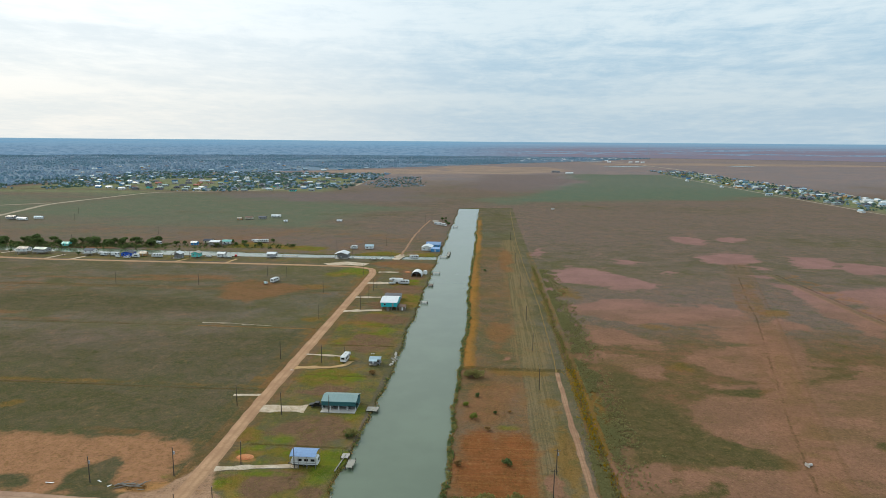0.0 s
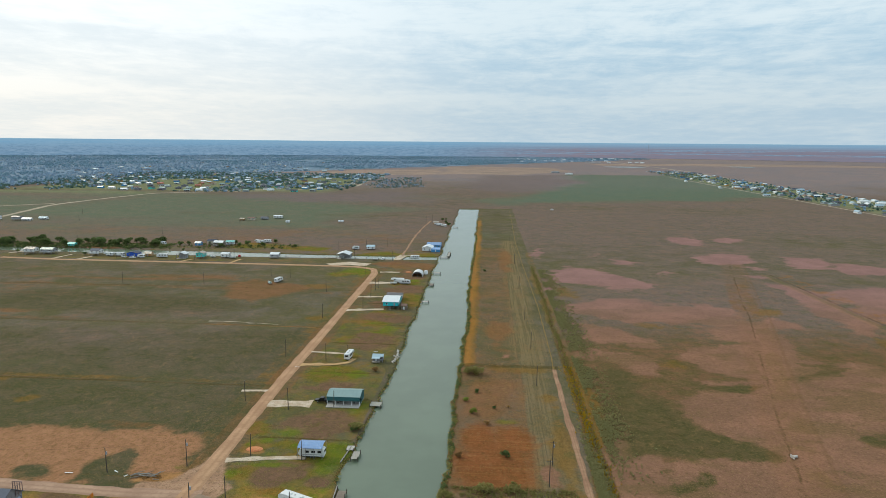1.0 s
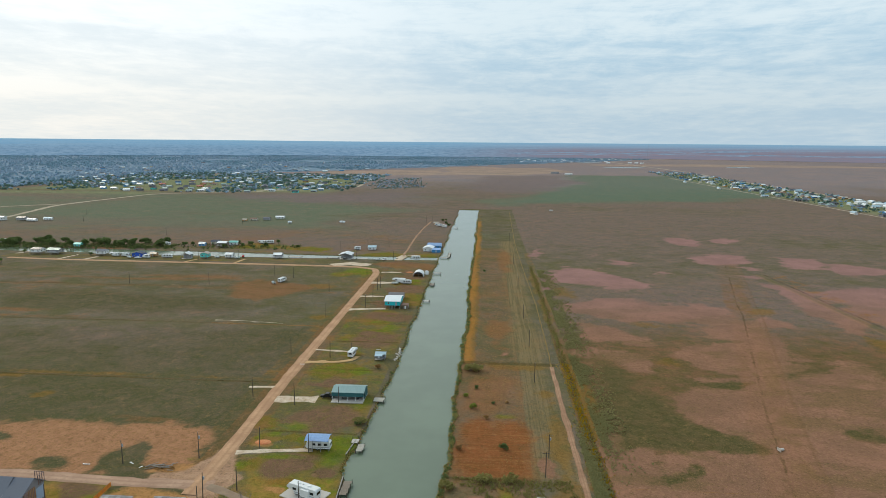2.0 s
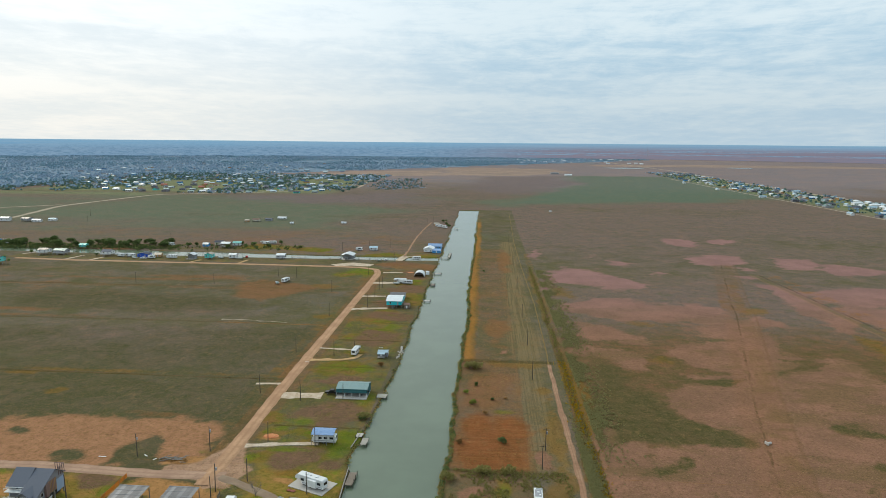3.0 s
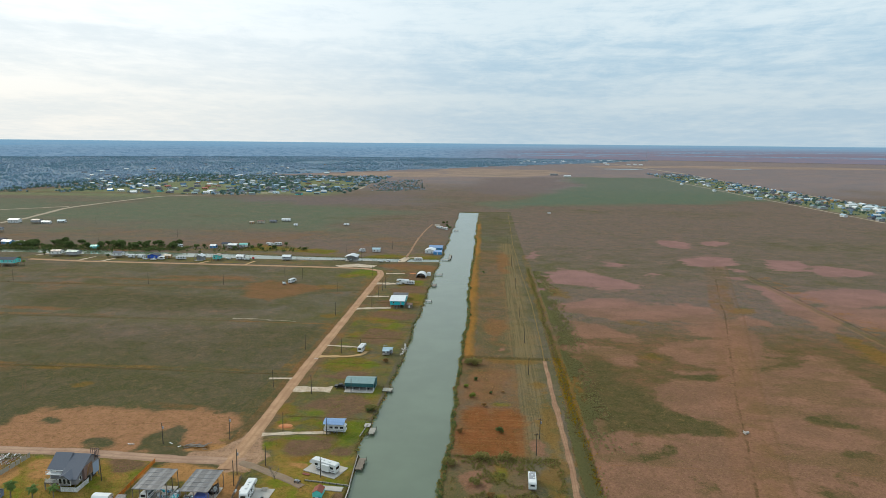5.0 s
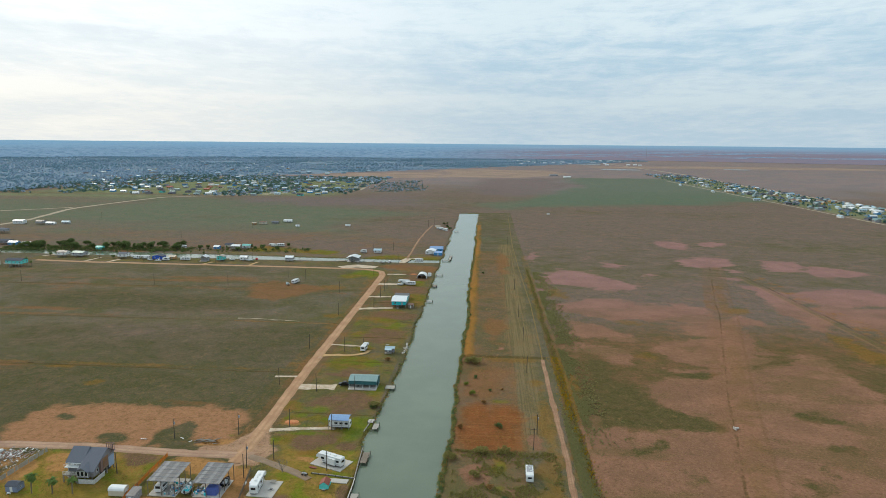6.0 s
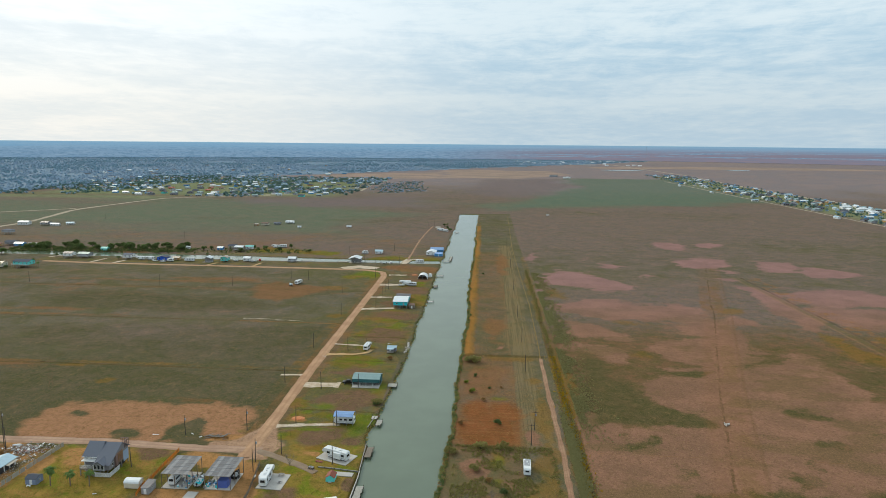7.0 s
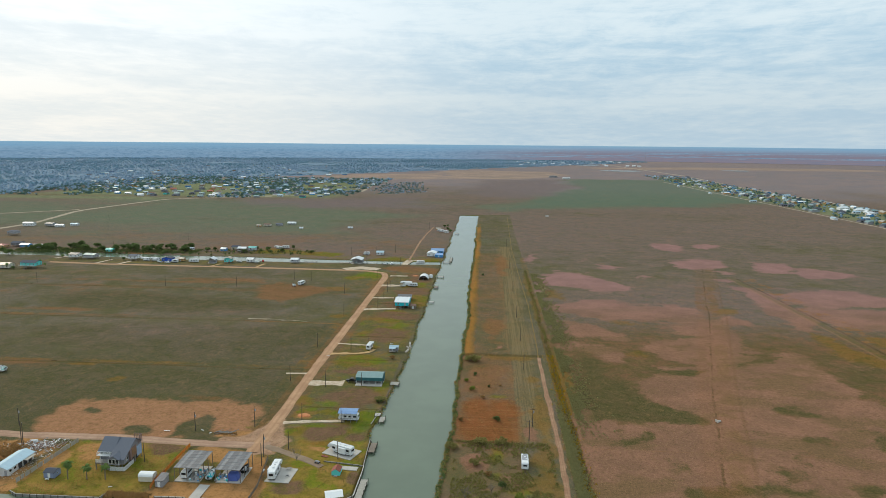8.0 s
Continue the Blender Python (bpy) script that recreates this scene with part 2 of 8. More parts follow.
def ground_material():
    m, n = begin("ground_cover")
    at = n.put("TexCoord").outputs["Object"]
    broad = n.noise(n.mapped(at, (0.008, 0.011, 1)), 1.0, 5, 0.6)
    mid = n.noise(n.mapped(at, (0.042, 0.046, 1), (3, 1, 0)), 1.0, 8, 0.68)
    clump = n.noise(n.mapped(at, (0.27, 0.27, 1), (9, 4, 0)), 1.0, 7, 0.7)
    tuft = n.noise(at, 1.7, 5, 0.7)
    streak = n.noise(n.mapped(at, (1.0, 0.012, 1)), 1.0, 5, 0.6)
    rake = n.noise(n.mapped(at, (0.02, 0.8, 1)), 1.0, 4, 0.6)
    edge = n.math("ADD", n.math("MULTIPLY", mid, 0.44), n.math("ADD", n.math("MULTIPLY", clump, 0.34), n.math("MULTIPLY", tuft, 0.22)))

    def mask(name, amp, soft):
        v = n.math("ADD", n.attr(name), n.math("MULTIPLY", n.math("SUBTRACT", edge, 0.5), amp))
        return n.ramp(v, 0.5 - soft, 0.5 + soft)

    def band(value, centre, half, soft):
        return n.ramp(n.math("ABSOLUTE", n.math("SUBTRACT", value, centre)), half, half + soft, 1.0, 0.0)

    grass = n.mix(n.ramp(mid, 0.32, 0.68), srgb(84, 83, 58), srgb(104, 98, 88))
    grass = n.mix(n.math("MULTIPLY", n.ramp(broad, 0.42, 0.68), 0.6), grass, srgb(92, 92, 54))
    grass = n.mix(n.math("MULTIPLY", n.ramp(clump, 0.55, 0.75), 0.35), grass, soil(118, 98, 66))
    hue = n.noise(n.mapped(at, (0.10, 0.115, 1), (5, 7, 0)), 1.0, 7, 0.72)
    grass = n.mix(n.math("MULTIPLY", n.ramp(hue, 0.52, 0.66), 0.5), grass, srgb(116, 102, 90))
    grass = n.mix(n.math("MULTIPLY", n.ramp(hue, 0.46, 0.34), 0.45), grass, srgb(78, 84, 48))
    deep = n.mix(n.ramp(clump, 0.3, 0.7), srgb(68, 72, 46), srgb(86, 80, 58))
    deep = n.mix(n.math("MULTIPLY", n.ramp(hue, 0.50, 0.62), 0.5), deep, srgb(98, 86, 66))
    grass = n.mix(n.math("MULTIPLY", mask("deep", 1.6, 0.35), 0.8), grass, deep)
    # brown and green covers: some bluish distance haze is mixed into the colours
    brown = n.mix(n.ramp(clump, 0.3, 0.7), srgb(118, 101, 96), srgb(104, 94, 86))
    brown = n.mix(n.math("MULTIPLY", n.ramp(mid, 0.45, 0.7), 0.5), brown, srgb(126, 104, 94))
    brown = n.mix(n.math("MULTIPLY", n.ramp(hue, 0.52, 0.66), 0.5), brown, srgb(132, 102, 82))
    brown = n.mix(n.math("MULTIPLY", n.ramp(hue, 0.48, 0.38), 0.6), brown, srgb(90, 91, 70))
    c = n.mix(mask("brown", 1.6, 0.35), grass, brown)
    green = n.mix(n.ramp(mid, 0.35, 0.7), srgb(92, 104, 86), srgb(104, 106, 92))
    c = n.mix(mask("green", 1.5, 0.3), c, green)
    # woodland floor: blue and pale from haze painted into its colours
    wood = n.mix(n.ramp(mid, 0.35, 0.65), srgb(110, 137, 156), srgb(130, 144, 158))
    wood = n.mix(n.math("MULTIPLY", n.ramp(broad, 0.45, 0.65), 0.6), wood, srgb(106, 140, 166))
    # far marsh: distance haze painted in as a pale purple-grey
    hazed_marsh = n.mix(n.ramp(mid, 0.35, 0.65), srgb(134, 120, 122), srgb(118, 116, 120))
    hazed_marsh = n.mix(n.math("MULTIPLY", n.ramp(broad, 0.42, 0.62), 0.6), hazed_marsh, srgb(142, 124, 120))
    c = n.mix(mask("hazed_marsh", 1.2, 0.3), c, hazed_marsh)
    # far green land, its blue-green partly painted haze
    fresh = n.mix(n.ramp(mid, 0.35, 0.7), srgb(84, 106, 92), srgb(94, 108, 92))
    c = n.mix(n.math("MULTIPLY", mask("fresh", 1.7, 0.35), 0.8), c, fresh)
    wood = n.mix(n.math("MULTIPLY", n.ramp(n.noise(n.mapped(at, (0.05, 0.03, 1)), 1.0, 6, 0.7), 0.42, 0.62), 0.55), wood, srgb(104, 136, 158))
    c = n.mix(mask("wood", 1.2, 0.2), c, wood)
    straw = n.mix(n.ramp(broad, 0.35, 0.65), srgb(160, 138, 126), srgb(142, 126, 116))
    c = n.mix(mask("straw", 1.6, 0.25), c, straw)
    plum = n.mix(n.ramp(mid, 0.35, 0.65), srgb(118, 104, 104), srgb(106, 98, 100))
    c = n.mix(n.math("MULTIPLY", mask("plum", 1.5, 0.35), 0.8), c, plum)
    # salt marsh east of the ditch
    marsh = n.mix(n.ramp(clump, 0.3, 0.7), rose(86, 80, 54), rose(106, 88, 66))
    marsh = n.mix(n.math("MULTIPLY", n.ramp(hue, 0.47, 0.62), 0.7), marsh, rose(120, 90, 72))
    marsh = n.mix(n.math("MULTIPLY", n.ramp(hue, 0.45, 0.36), 0.6), marsh, rose(78, 78, 42))
    marsh = n.mix(n.math("MULTIPLY", n.ramp(n.noise(n.mapped(at, (0.16, 0.2, 1), (2, 8, 0)), 1.0, 6, 0.72), 0.60, 0.70), 0.5), marsh, soil(126, 94, 50))
    sedges = n.mix(n.ramp(clump, 0.35, 0.7), srgb(68, 70, 42), srgb(86, 81, 54))
    marsh = n.mix(n.math("MULTIPLY", mask("olive", 2.2, 0.35), 0.75), marsh, sedges)
    c = n.mix(mask("marsh", 1.0, 0.25), c, marsh)
    # mown stripes
    mow = n.mix(n.ramp(streak, 0.44, 0.56), loam(104, 98, 80), loam(126, 115, 95))
    mow = n.mix(n.math("MULTIPLY", n.ramp(hue, 0.5, 0.64), 0.5), mow, soil(126, 100, 74))
    c = n.mix(n.math("MULTIPLY", mask("mow", 1.8, 0.35), 0.7), c, mow)
    lawn = n.mix(n.ramp(mid, 0.35, 0.65), srgb(104, 118, 82), srgb(124, 128, 100))
    c = n.mix(mask("lawn", 1.4, 0.25), c, lawn)
    # grass of the lots
    lush = n.mix(n.ramp(clump, 0.35, 0.7), soil(92, 96, 46), soil(114, 104, 54))
    lush = n.mix(n.math("MULTIPLY", n.ramp(tuft, 0.5, 0.8), 0.45), lush, soil(96, 108, 34))
    lush = n.mix(n.math("MULTIPLY", n.ramp(hue, 0.50, 0.62), 0.7), lush, loam(126, 100, 72))
    lush = n.mix(n.math("MULTIPLY", n.ramp(hue, 0.48, 0.38), 0.75), lush, soil(90, 114, 36))
    lush = n.mix(n.math("MULTIPLY", n.ramp(mid, 0.54, 0.68), 0.6), lush, loam(122, 104, 52))
    c = n.mix(mask("lush", 2.2, 0.3), c, lush)
    yard = n.mix(n.ramp(clump, 0.32, 0.7), loam(118, 108, 54), loam(140, 122, 70))
    yard = n.mix(n.math("MULTIPLY", n.ramp(hue, 0.52, 0.62), 0.7), yard, loam(146, 116, 78))
    yard = n.mix(n.math("MULTIPLY", n.ramp(hue, 0.47, 0.38), 0.75), yard, soil(100, 120, 38))
    yard = n.mix(n.math("MULTIPLY", n.ramp(tuft, 0.54, 0.66), 0.6), yard, soil(84, 94, 36))
    c = n.mix(mask("yard", 1.6, 0.3), c, yard)
    dun = n.mix(n.ramp(clump, 0.3, 0.7), rose(116, 93, 78), rose(98, 84, 68))
    dun = n.mix(n.math("MULTIPLY", n.ramp(hue, 0.46, 0.36), 0.6), dun, soil(92, 92, 50))
    c = n.mix(mask("dun", 2.0, 0.22), c, dun)
    vivid = n.mix(n.ramp(clump, 0.3, 0.7), soil(82, 108, 32), soil(98, 116, 38))
    c = n.mix(n.math("MULTIPLY", mask("vivid", 3.2, 0.4), 0.8), c, vivid)
    dry = n.mix(n.ramp(tuft, 0.3, 0.7), soil(132, 100, 44), soil(102, 88, 44))
    dry = n.mix(n.math("MULTIPLY", n.ramp(hue, 0.47, 0.38), 0.7), dry, soil(92, 88, 46))
    c = n.mix(n.math("MULTIPLY", mask("dry", 3.6, 0.3), 0.6), c, dry)
    rust = n.mix(n.ramp(clump, 0.3, 0.7), soil(136, 94, 70), soil(114, 88, 66))
    c = n.mix(n.math("MULTIPLY", mask("rust", 3.2, 0.42), 0.7), c, rust)
    red = n.mix(n.ramp(clump, 0.3, 0.7), soil(134, 80, 50), soil(114, 72, 46))
    red = n.mix(n.math("MULTIPLY", n.ramp(rake, 0.5, 0.62), 0.6), red, soil(138, 98, 64))
    red = n.mix(n.math("MULTIPLY", n.ramp(rake, 0.46, 0.36), 0.6), red, soil(96, 62, 40))
    c = n.mix(n.math("MULTIPLY", mask("red", 2.6, 0.35), 0.8), c, red)
    gold = n.mix(n.ramp(clump, 0.3, 0.7), soil(178, 126, 64), soil(142, 104, 56))
    c = n.mix(n.math("MULTIPLY", mask("gold", 2.6, 0.45), 0.58), c, gold)
    # bare mud with a crisp ragged edge
    mud = n.mix(n.ramp(mid, 0.35, 0.65), rose(137, 105, 89), rose(118, 93, 78))
    mud = n.mix(n.math("MULTIPLY", n.ramp(n.noise(at, 0.35, 9, 0.82), 0.46, 0.62), 0.6), mud, rose(106, 86, 68))
    mud = n.mix(n.math("MULTIPLY", n.ramp(n.noise(n.mapped(at, (0.024, 0.05, 1), (6, 2, 0)), 1.0, 7, 0.66), 0.48, 0.60), 0.6), mud, rose(98, 86, 60))
    mud = n.mix(n.math("MULTIPLY", n.ramp(n.noise(at, 1.5, 5, 0.75), 0.46, 0.32), 0.5), mud, rose(164, 132, 114))
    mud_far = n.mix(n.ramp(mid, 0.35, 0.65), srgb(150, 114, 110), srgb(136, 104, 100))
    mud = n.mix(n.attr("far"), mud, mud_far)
    muddy = mask("mud", 1.9, 0.16)
    c = n.mix(muddy, c, mud)
    clay = n.mix(n.ramp(clump, 0.3, 0.7), loam(158, 122, 106), loam(142, 109, 94))
    clay = n.mix(n.math("MULTIPLY", n.ramp(n.noise(at, 0.5, 8, 0.8), 0.48, 0.64), 0.55), clay, loam(116, 94, 62))
    c = n.mix(mask("clay", 1.9, 0.26), c, clay)
    bare = n.mix(n.ramp(clump, 0.35, 0.7), loam(172, 132, 98), loam(144, 112, 82))
    c = n.mix(n.math("MULTIPLY", mask("bare", 2.0, 0.18), 0.9), c, bare)
    lane = n.mix(n.ramp(clump, 0.35, 0.65), srgb(176, 142, 116), srgb(154, 122, 100))
    c = n.mix(mask("lane", 1.2, 0.2), c, lane)
    # old wheel ruts and a ditch across the marsh
    off = n.math("ADD", n.attr("off"), n.math("MULTIPLY", n.math("SUBTRACT", clump, 0.5), 3.0))
    gaps = n.ramp(n.noise(n.mapped(at, (0.05, 0.05, 1), (1, 6, 0)), 1.0, 6, 0.7), 0.45, 0.60)
    c = n.mix(n.math("MULTIPLY", band(off, 1.2, 5.5, 4.0), 0.12), c, loam(140, 98, 76))
    c = n.mix(n.math("MULTIPLY", n.math("MULTIPLY", band(off, 4.6, 2.0, 2.2), gaps), 0.32), c, soil(100, 88, 58))
    c = n.mix(n.math("MULTIPLY", n.math("MULTIPLY", band(off, 0.0, 0.15, 0.5), n.math("ADD", n.math("MULTIPLY", gaps, 0.65), 0.1)), 0.9), c, loam(70, 60, 42))
    c = n.mix(n.math("MULTIPLY", band(off, 9.4, 0.2, 0.8), 0.28), c, loam(100, 80, 60))
    off2 = n.math("ADD", n.attr("off2"), n.math("MULTIPLY", n.math("SUBTRACT", clump, 0.5), 2.0))
    c = n.mix(n.math("MULTIPLY", n.math("MULTIPLY", band(off2, 7.0, 4.0, 4.0), n.ramp(hue, 0.47, 0.62)), 0.5), c, soil(138, 98, 50))
    c = n.mix(n.math("MULTIPLY", band(off2, -3.0, 0.8, 1.4), 0.3), c, soil(94, 94, 44))
    c = n.mix(n.math("MULTIPLY", band(off2, -5.8, 0.3, 0.9), 0.3), c, loam(150, 120, 98))
    c = n.mix(n.math("MULTIPLY", n.math("MULTIPLY", band(off2, 0.0, 0.3, 0.9), n.math("ADD", n.math("MULTIPLY", gaps, 0.5), 0.3)), 0.8), c, soil(60, 56, 38))
    wet = n.mix(tuft, soil(58, 58, 34), soil(84, 76, 44))
    c = n.mix(n.math("MULTIPLY", mask("wet", 1.4, 0.2), 0.8), c, wet)
    speck = n.noise(at, 0.9, 8, 0.8)
    c = n.mix(n.math("MULTIPLY", n.ramp(speck, 0.5, 0.68), 0.62), c, soil(62, 60, 36))
    c = n.mix(n.math("MULTIPLY", n.ramp(speck, 0.48, 0.3), 0.40), c, soil(150, 128, 92))
    calm = n.math("MULTIPLY_ADD", muddy, -0.6, 1.0)
    tussock = n.noise(n.mapped(at, (0.24, 0.17, 1), (8, 3, 0)), 1.0, 5, 0.75)
    c = n.mix(n.math("MULTIPLY", n.ramp(tussock, 0.54, 0.66), n.math("MULTIPLY", calm, 0.30)), c, soil(70, 68, 44))
    c = n.mix(n.math("MULTIPLY", n.ramp(tussock, 0.44, 0.32), n.math("MULTIPLY", calm, 0.22)), c, loam(150, 124, 96))
    grit = n.noise(at, 3.1, 4, 0.75)
    c = n.mix(n.math("MULTIPLY", n.ramp(grit, 0.52, 0.68), n.math("MULTIPLY", calm, 0.5)), c, soil(58, 56, 34))
    c = n.mix(n.math("MULTIPLY", n.ramp(grit, 0.45, 0.32), 0.4), c, soil(164, 140, 104))
    finish(n, c, 0.95, 0.0, n.math("ADD", clump, tuft), 0.18, 0.02)
    return m


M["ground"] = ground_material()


def backdrop_material():
    """Woods and open land of the far plain, drawn where a line of sight from the canal would meet it."""
    m, n = begin("hazy_distance")
    at = n.put("TexCoord").outputs["Object"]
    sep = n.put("SeparateXYZ", None, Vector=at)
    z = n.math("DIVIDE", sep.outputs[2], 107.0)
    out = n.math("DIVIDE", 1.0, n.math("MAXIMUM", n.math("SUBTRACT", 1.03, z), 0.05))
    gx = n.math("MULTIPLY", sep.outputs[0], out)
    gy = n.math("MULTIPLY", sep.outputs[1], out)
    land = n.put("CombineXYZ", None, X=gx, Y=gy, Z=0.0).outputs[0]
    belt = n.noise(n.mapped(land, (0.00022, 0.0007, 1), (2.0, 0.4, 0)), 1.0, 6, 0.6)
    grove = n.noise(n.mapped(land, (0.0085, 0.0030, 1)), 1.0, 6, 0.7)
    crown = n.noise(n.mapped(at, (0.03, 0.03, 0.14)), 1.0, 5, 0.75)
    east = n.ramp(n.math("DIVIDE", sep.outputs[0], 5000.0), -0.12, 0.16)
    # distance haze is painted into these colours, which glow by emission
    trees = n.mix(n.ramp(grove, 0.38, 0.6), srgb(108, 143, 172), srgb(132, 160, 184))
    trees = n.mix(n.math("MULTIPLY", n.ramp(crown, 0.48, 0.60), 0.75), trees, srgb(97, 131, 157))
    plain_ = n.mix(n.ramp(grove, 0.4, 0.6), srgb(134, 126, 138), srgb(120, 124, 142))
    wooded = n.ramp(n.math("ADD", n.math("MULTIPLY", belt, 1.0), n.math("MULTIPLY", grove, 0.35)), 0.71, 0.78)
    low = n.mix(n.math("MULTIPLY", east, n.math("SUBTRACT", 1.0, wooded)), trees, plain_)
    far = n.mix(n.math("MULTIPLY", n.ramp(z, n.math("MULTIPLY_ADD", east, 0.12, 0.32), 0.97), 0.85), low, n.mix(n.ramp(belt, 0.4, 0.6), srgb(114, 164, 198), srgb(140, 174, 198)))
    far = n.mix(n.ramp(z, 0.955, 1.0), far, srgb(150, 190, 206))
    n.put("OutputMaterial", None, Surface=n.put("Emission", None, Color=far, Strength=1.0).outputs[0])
    return m


M["backdrop"] = backdrop_material()


# ---- the land ----
U = 1.2  # metres in one unit of the site plan; all x, y of the plan are in these units


def vnoise(x, y, size, seed):
    """Smooth lattice noise, 0 to 1, with cells of that size."""
    x, y = np.asarray(x, float) / size, np.asarray(y, float) / size
    ix, iy = np.floor(x).astype(np.int64), np.floor(y).astype(np.int64)
    fx, fy = x - ix, y - iy
    fx, fy = fx * fx * (3 - 2 * fx), fy * fy * (3 - 2 * fy)

    def h(a, b):
        v = (a * 374761393 + b * 668265263 + seed * 974634777) & 0x7FFFFFFF
        v = ((v ^ (v >> 13)) * 1274126177) & 0x7FFFFFFF
        return ((v ^ (v >> 16)) & 0xFFFF) / 65535.0

    lo = h(ix, iy) * (1 - fx) + h(ix + 1, iy) * fx
    hi = h(ix, iy + 1) * (1 - fx) + h(ix + 1, iy + 1) * fx
    return lo * (1 - fy) + hi * fy


def fnoise(x, y, size, seed):
    return (vnoise(x, y, size, seed) * 4 + vnoise(x, y, size / 2.1, seed + 1) * 2 + vnoise(x, y, size / 4.3, seed + 2)) / 7


def step(v, lo, hi):
    v = np.clip((v - lo) / (hi - lo), 0, 1)
    return v * v * (3 - 2 * v)


WATER_Z = -0.7
CANAL_END = 822.0


def bank_left(y):
    wob = (fnoise(y * 0 + 3.0, y, 26, 5) - 0.5) * 3.4 + (vnoise(y * 0 + 9.0, y, 4.5, 6) - 0.5) * 1.2
    straight = step(y, 112, 118) * (1 - step(y, 146, 152))
    return -34.4 + wob * (1 - 0.92 * straight) + 1.1 * straight + 1.3 * step(y, 152, 168) * (1 - 0.5 * step(y, 330, 430))


def bank_right(y):
    wob = (fnoise(y * 0 + 40.0, y, 30, 15) - 0.5) * 3.6 + (vnoise(y * 0 + 50.0, y, 4.0, 16) - 0.5) * 1.6
    return -8.6 + wob - 2.4 * step(y, 200, 900) - 2.2 * (1 - step(y, 112, 150))


def south_bank(x):
    """The shore of the canal south of the near lots."""
    return 109.0 + 0.7 * step(x, -101.5, -99.5) * (1 - step(x, -91, -89)) + (fnoise(x, x * 0 + 7.0, 5, 25) - 0.5) * 0.5


def main_canal(x, y):
    inside = np.minimum(np.minimum(x - bank_left(y), bank_right(y) - x), CANAL_END - y)
    return inside


def side_canal(x, y):
    mid = 466.0 + (fnoise(x, x * 0 + 1, 60, 31) - 0.5) * 4 + 4.0 * step(-x, 120, 240) + 6.0 * step(-x, 230, 420)
    half = 6.0 + 3.0 * step(-x, 100, 220)
    return np.minimum(half - np.abs(y - mid), -30 - x)


def near_canal(x, y):
    return np.minimum(np.minimum(south_bank(x) - y, y - 84), np.minimum(-33.5 - x, x + 400))


# patches of land cover: centre x, y and half widths
RUST = [(3, 207, 9, 22), (3, 220, 8, 14), (7, 286, 5, 26), (13, 465, 5, 39), (-302, 486, 19, 6), (-45, 432, 19, 10), (-68, 441, 12, 6)]
FIELD_RUST = [(-216, 376, 120, 6), (-141, 358, 13, 14), (-248, 299, 38, 5), (-195, 211, 17, 6), (-180, 386, 47, 10), (-102, 179, 12, 3)]
DRY = [(-5, 265, 2, 26), (-5, 350, 2, 86), (-7, 574, 3, 137), (31, 394, 3, 36), (32, 331, 3, 27), (23, 177, 2, 25), (36, 205, 2, 37),
       (31, 134, 3, 17), (31, 153, 3, 20), (20, 139, 5, 6), (19, 126, 5, 6), (13, 237, 15, 4), (22.6, 177, 2.9, 18), (22, 210, 3.8, 5.5), (22.4, 146, 2.9, 7), (21.8, 129, 3, 7.5), (-50, 146, 5, 2), (-172, 211, 6, 1.5), (-148, 195, 3, 3), (-79, 300, 6, 5), (-97, 366, 7, 5)]
RED = [(4, 166, 12, 15), (4, 158, 12, 8), (-1, 178, 6, 9), (9, 178, 6, 9)]
ROSE = [(-1, 138.4, 6.5, 6), (12.2, 127.7, 5, 4), (18.1, 159.6, 2.6, 5.8), (8.5, 252, 3, 10)]
VIVID = [(-80, 413, 13, 20), (-43, 388, 6, 4), (-88, 412, 7, 7), (-39, 165.9, 3.6, 8), (-38, 133.2, 4, 1.7), (-56.3, 158.6, 8.3, 1.5), (-47.6, 125.3, 1.6, 6.3), (-54.5, 178.4, 4.2, 3.5), (6.8, 190.3, 3.2, 2.2), (6.4, 140.7, 1.7, 4.2),
         (6.3, 129.8, 1.6, 2.2), (12.5, 120.8, 7.3, 2.2), (-92, 133, 3, 4), (-39, 198, 4, 5), (-44, 226, 5, 4), (-60, 172, 3, 3), (-97, 143, 5, 2), (-79, 156, 5, 2.5), (-44, 284, 5, 5)]
DUN = [(-46.5, 186, 9, 7), (-42.8, 364, 11, 9), (-62.6, 445, 11, 10), (-47, 302, 13, 8), (-50.5, 156, 7, 4), (-53, 416, 5, 6), (-40, 152, 3, 3), (-53, 212, 9, 2), (-52.3, 152.5, 6.6, 4.8), (-48.6, 179, 6, 5.2), (-66.3, 122.2, 5.1, 8.8), (-52.5, 118.5, 5, 3.9), (-35, 125.2, 2.2, 3.2), (-46.9, 183, 11, 7), (-48.6, 267, 9, 11), (-96.3, 137, 6, 4),
       (-51, 214, 8, 5), (-52, 330, 9, 8), (-50, 362, 8, 9), (-48, 402, 8, 10)]
LUSH = [(-139, 498, 21, 12), (-78, 478, 16, 9), (-51, 272, 14, 10), (-37, 339, 4, 13), (-54.5, 229, 9.6, 8), (-48.5, 170, 12, 3), (-62, 168, 4, 4), (-64, 180, 4, 6), (-44, 165, 8, 6), (-54, 154, 11, 4), (-39, 141, 6, 6), (-42, 124, 10, 8), (-84, 407, 13, 10), (-56, 223, 8, 9), (-52, 225, 12, 9),
        (-44, 383, 10, 14), (-42, 343, 4, 18), (-44, 478, 11, 13), (-51, 300, 11, 14), (-184, 507, 29, 12), (6, 143, 2, 5),
        (-114, 117, 17, 5), (-103, 127, 7, 6), (-52, 245, 5, 5), (-56, 118, 4, 6)]
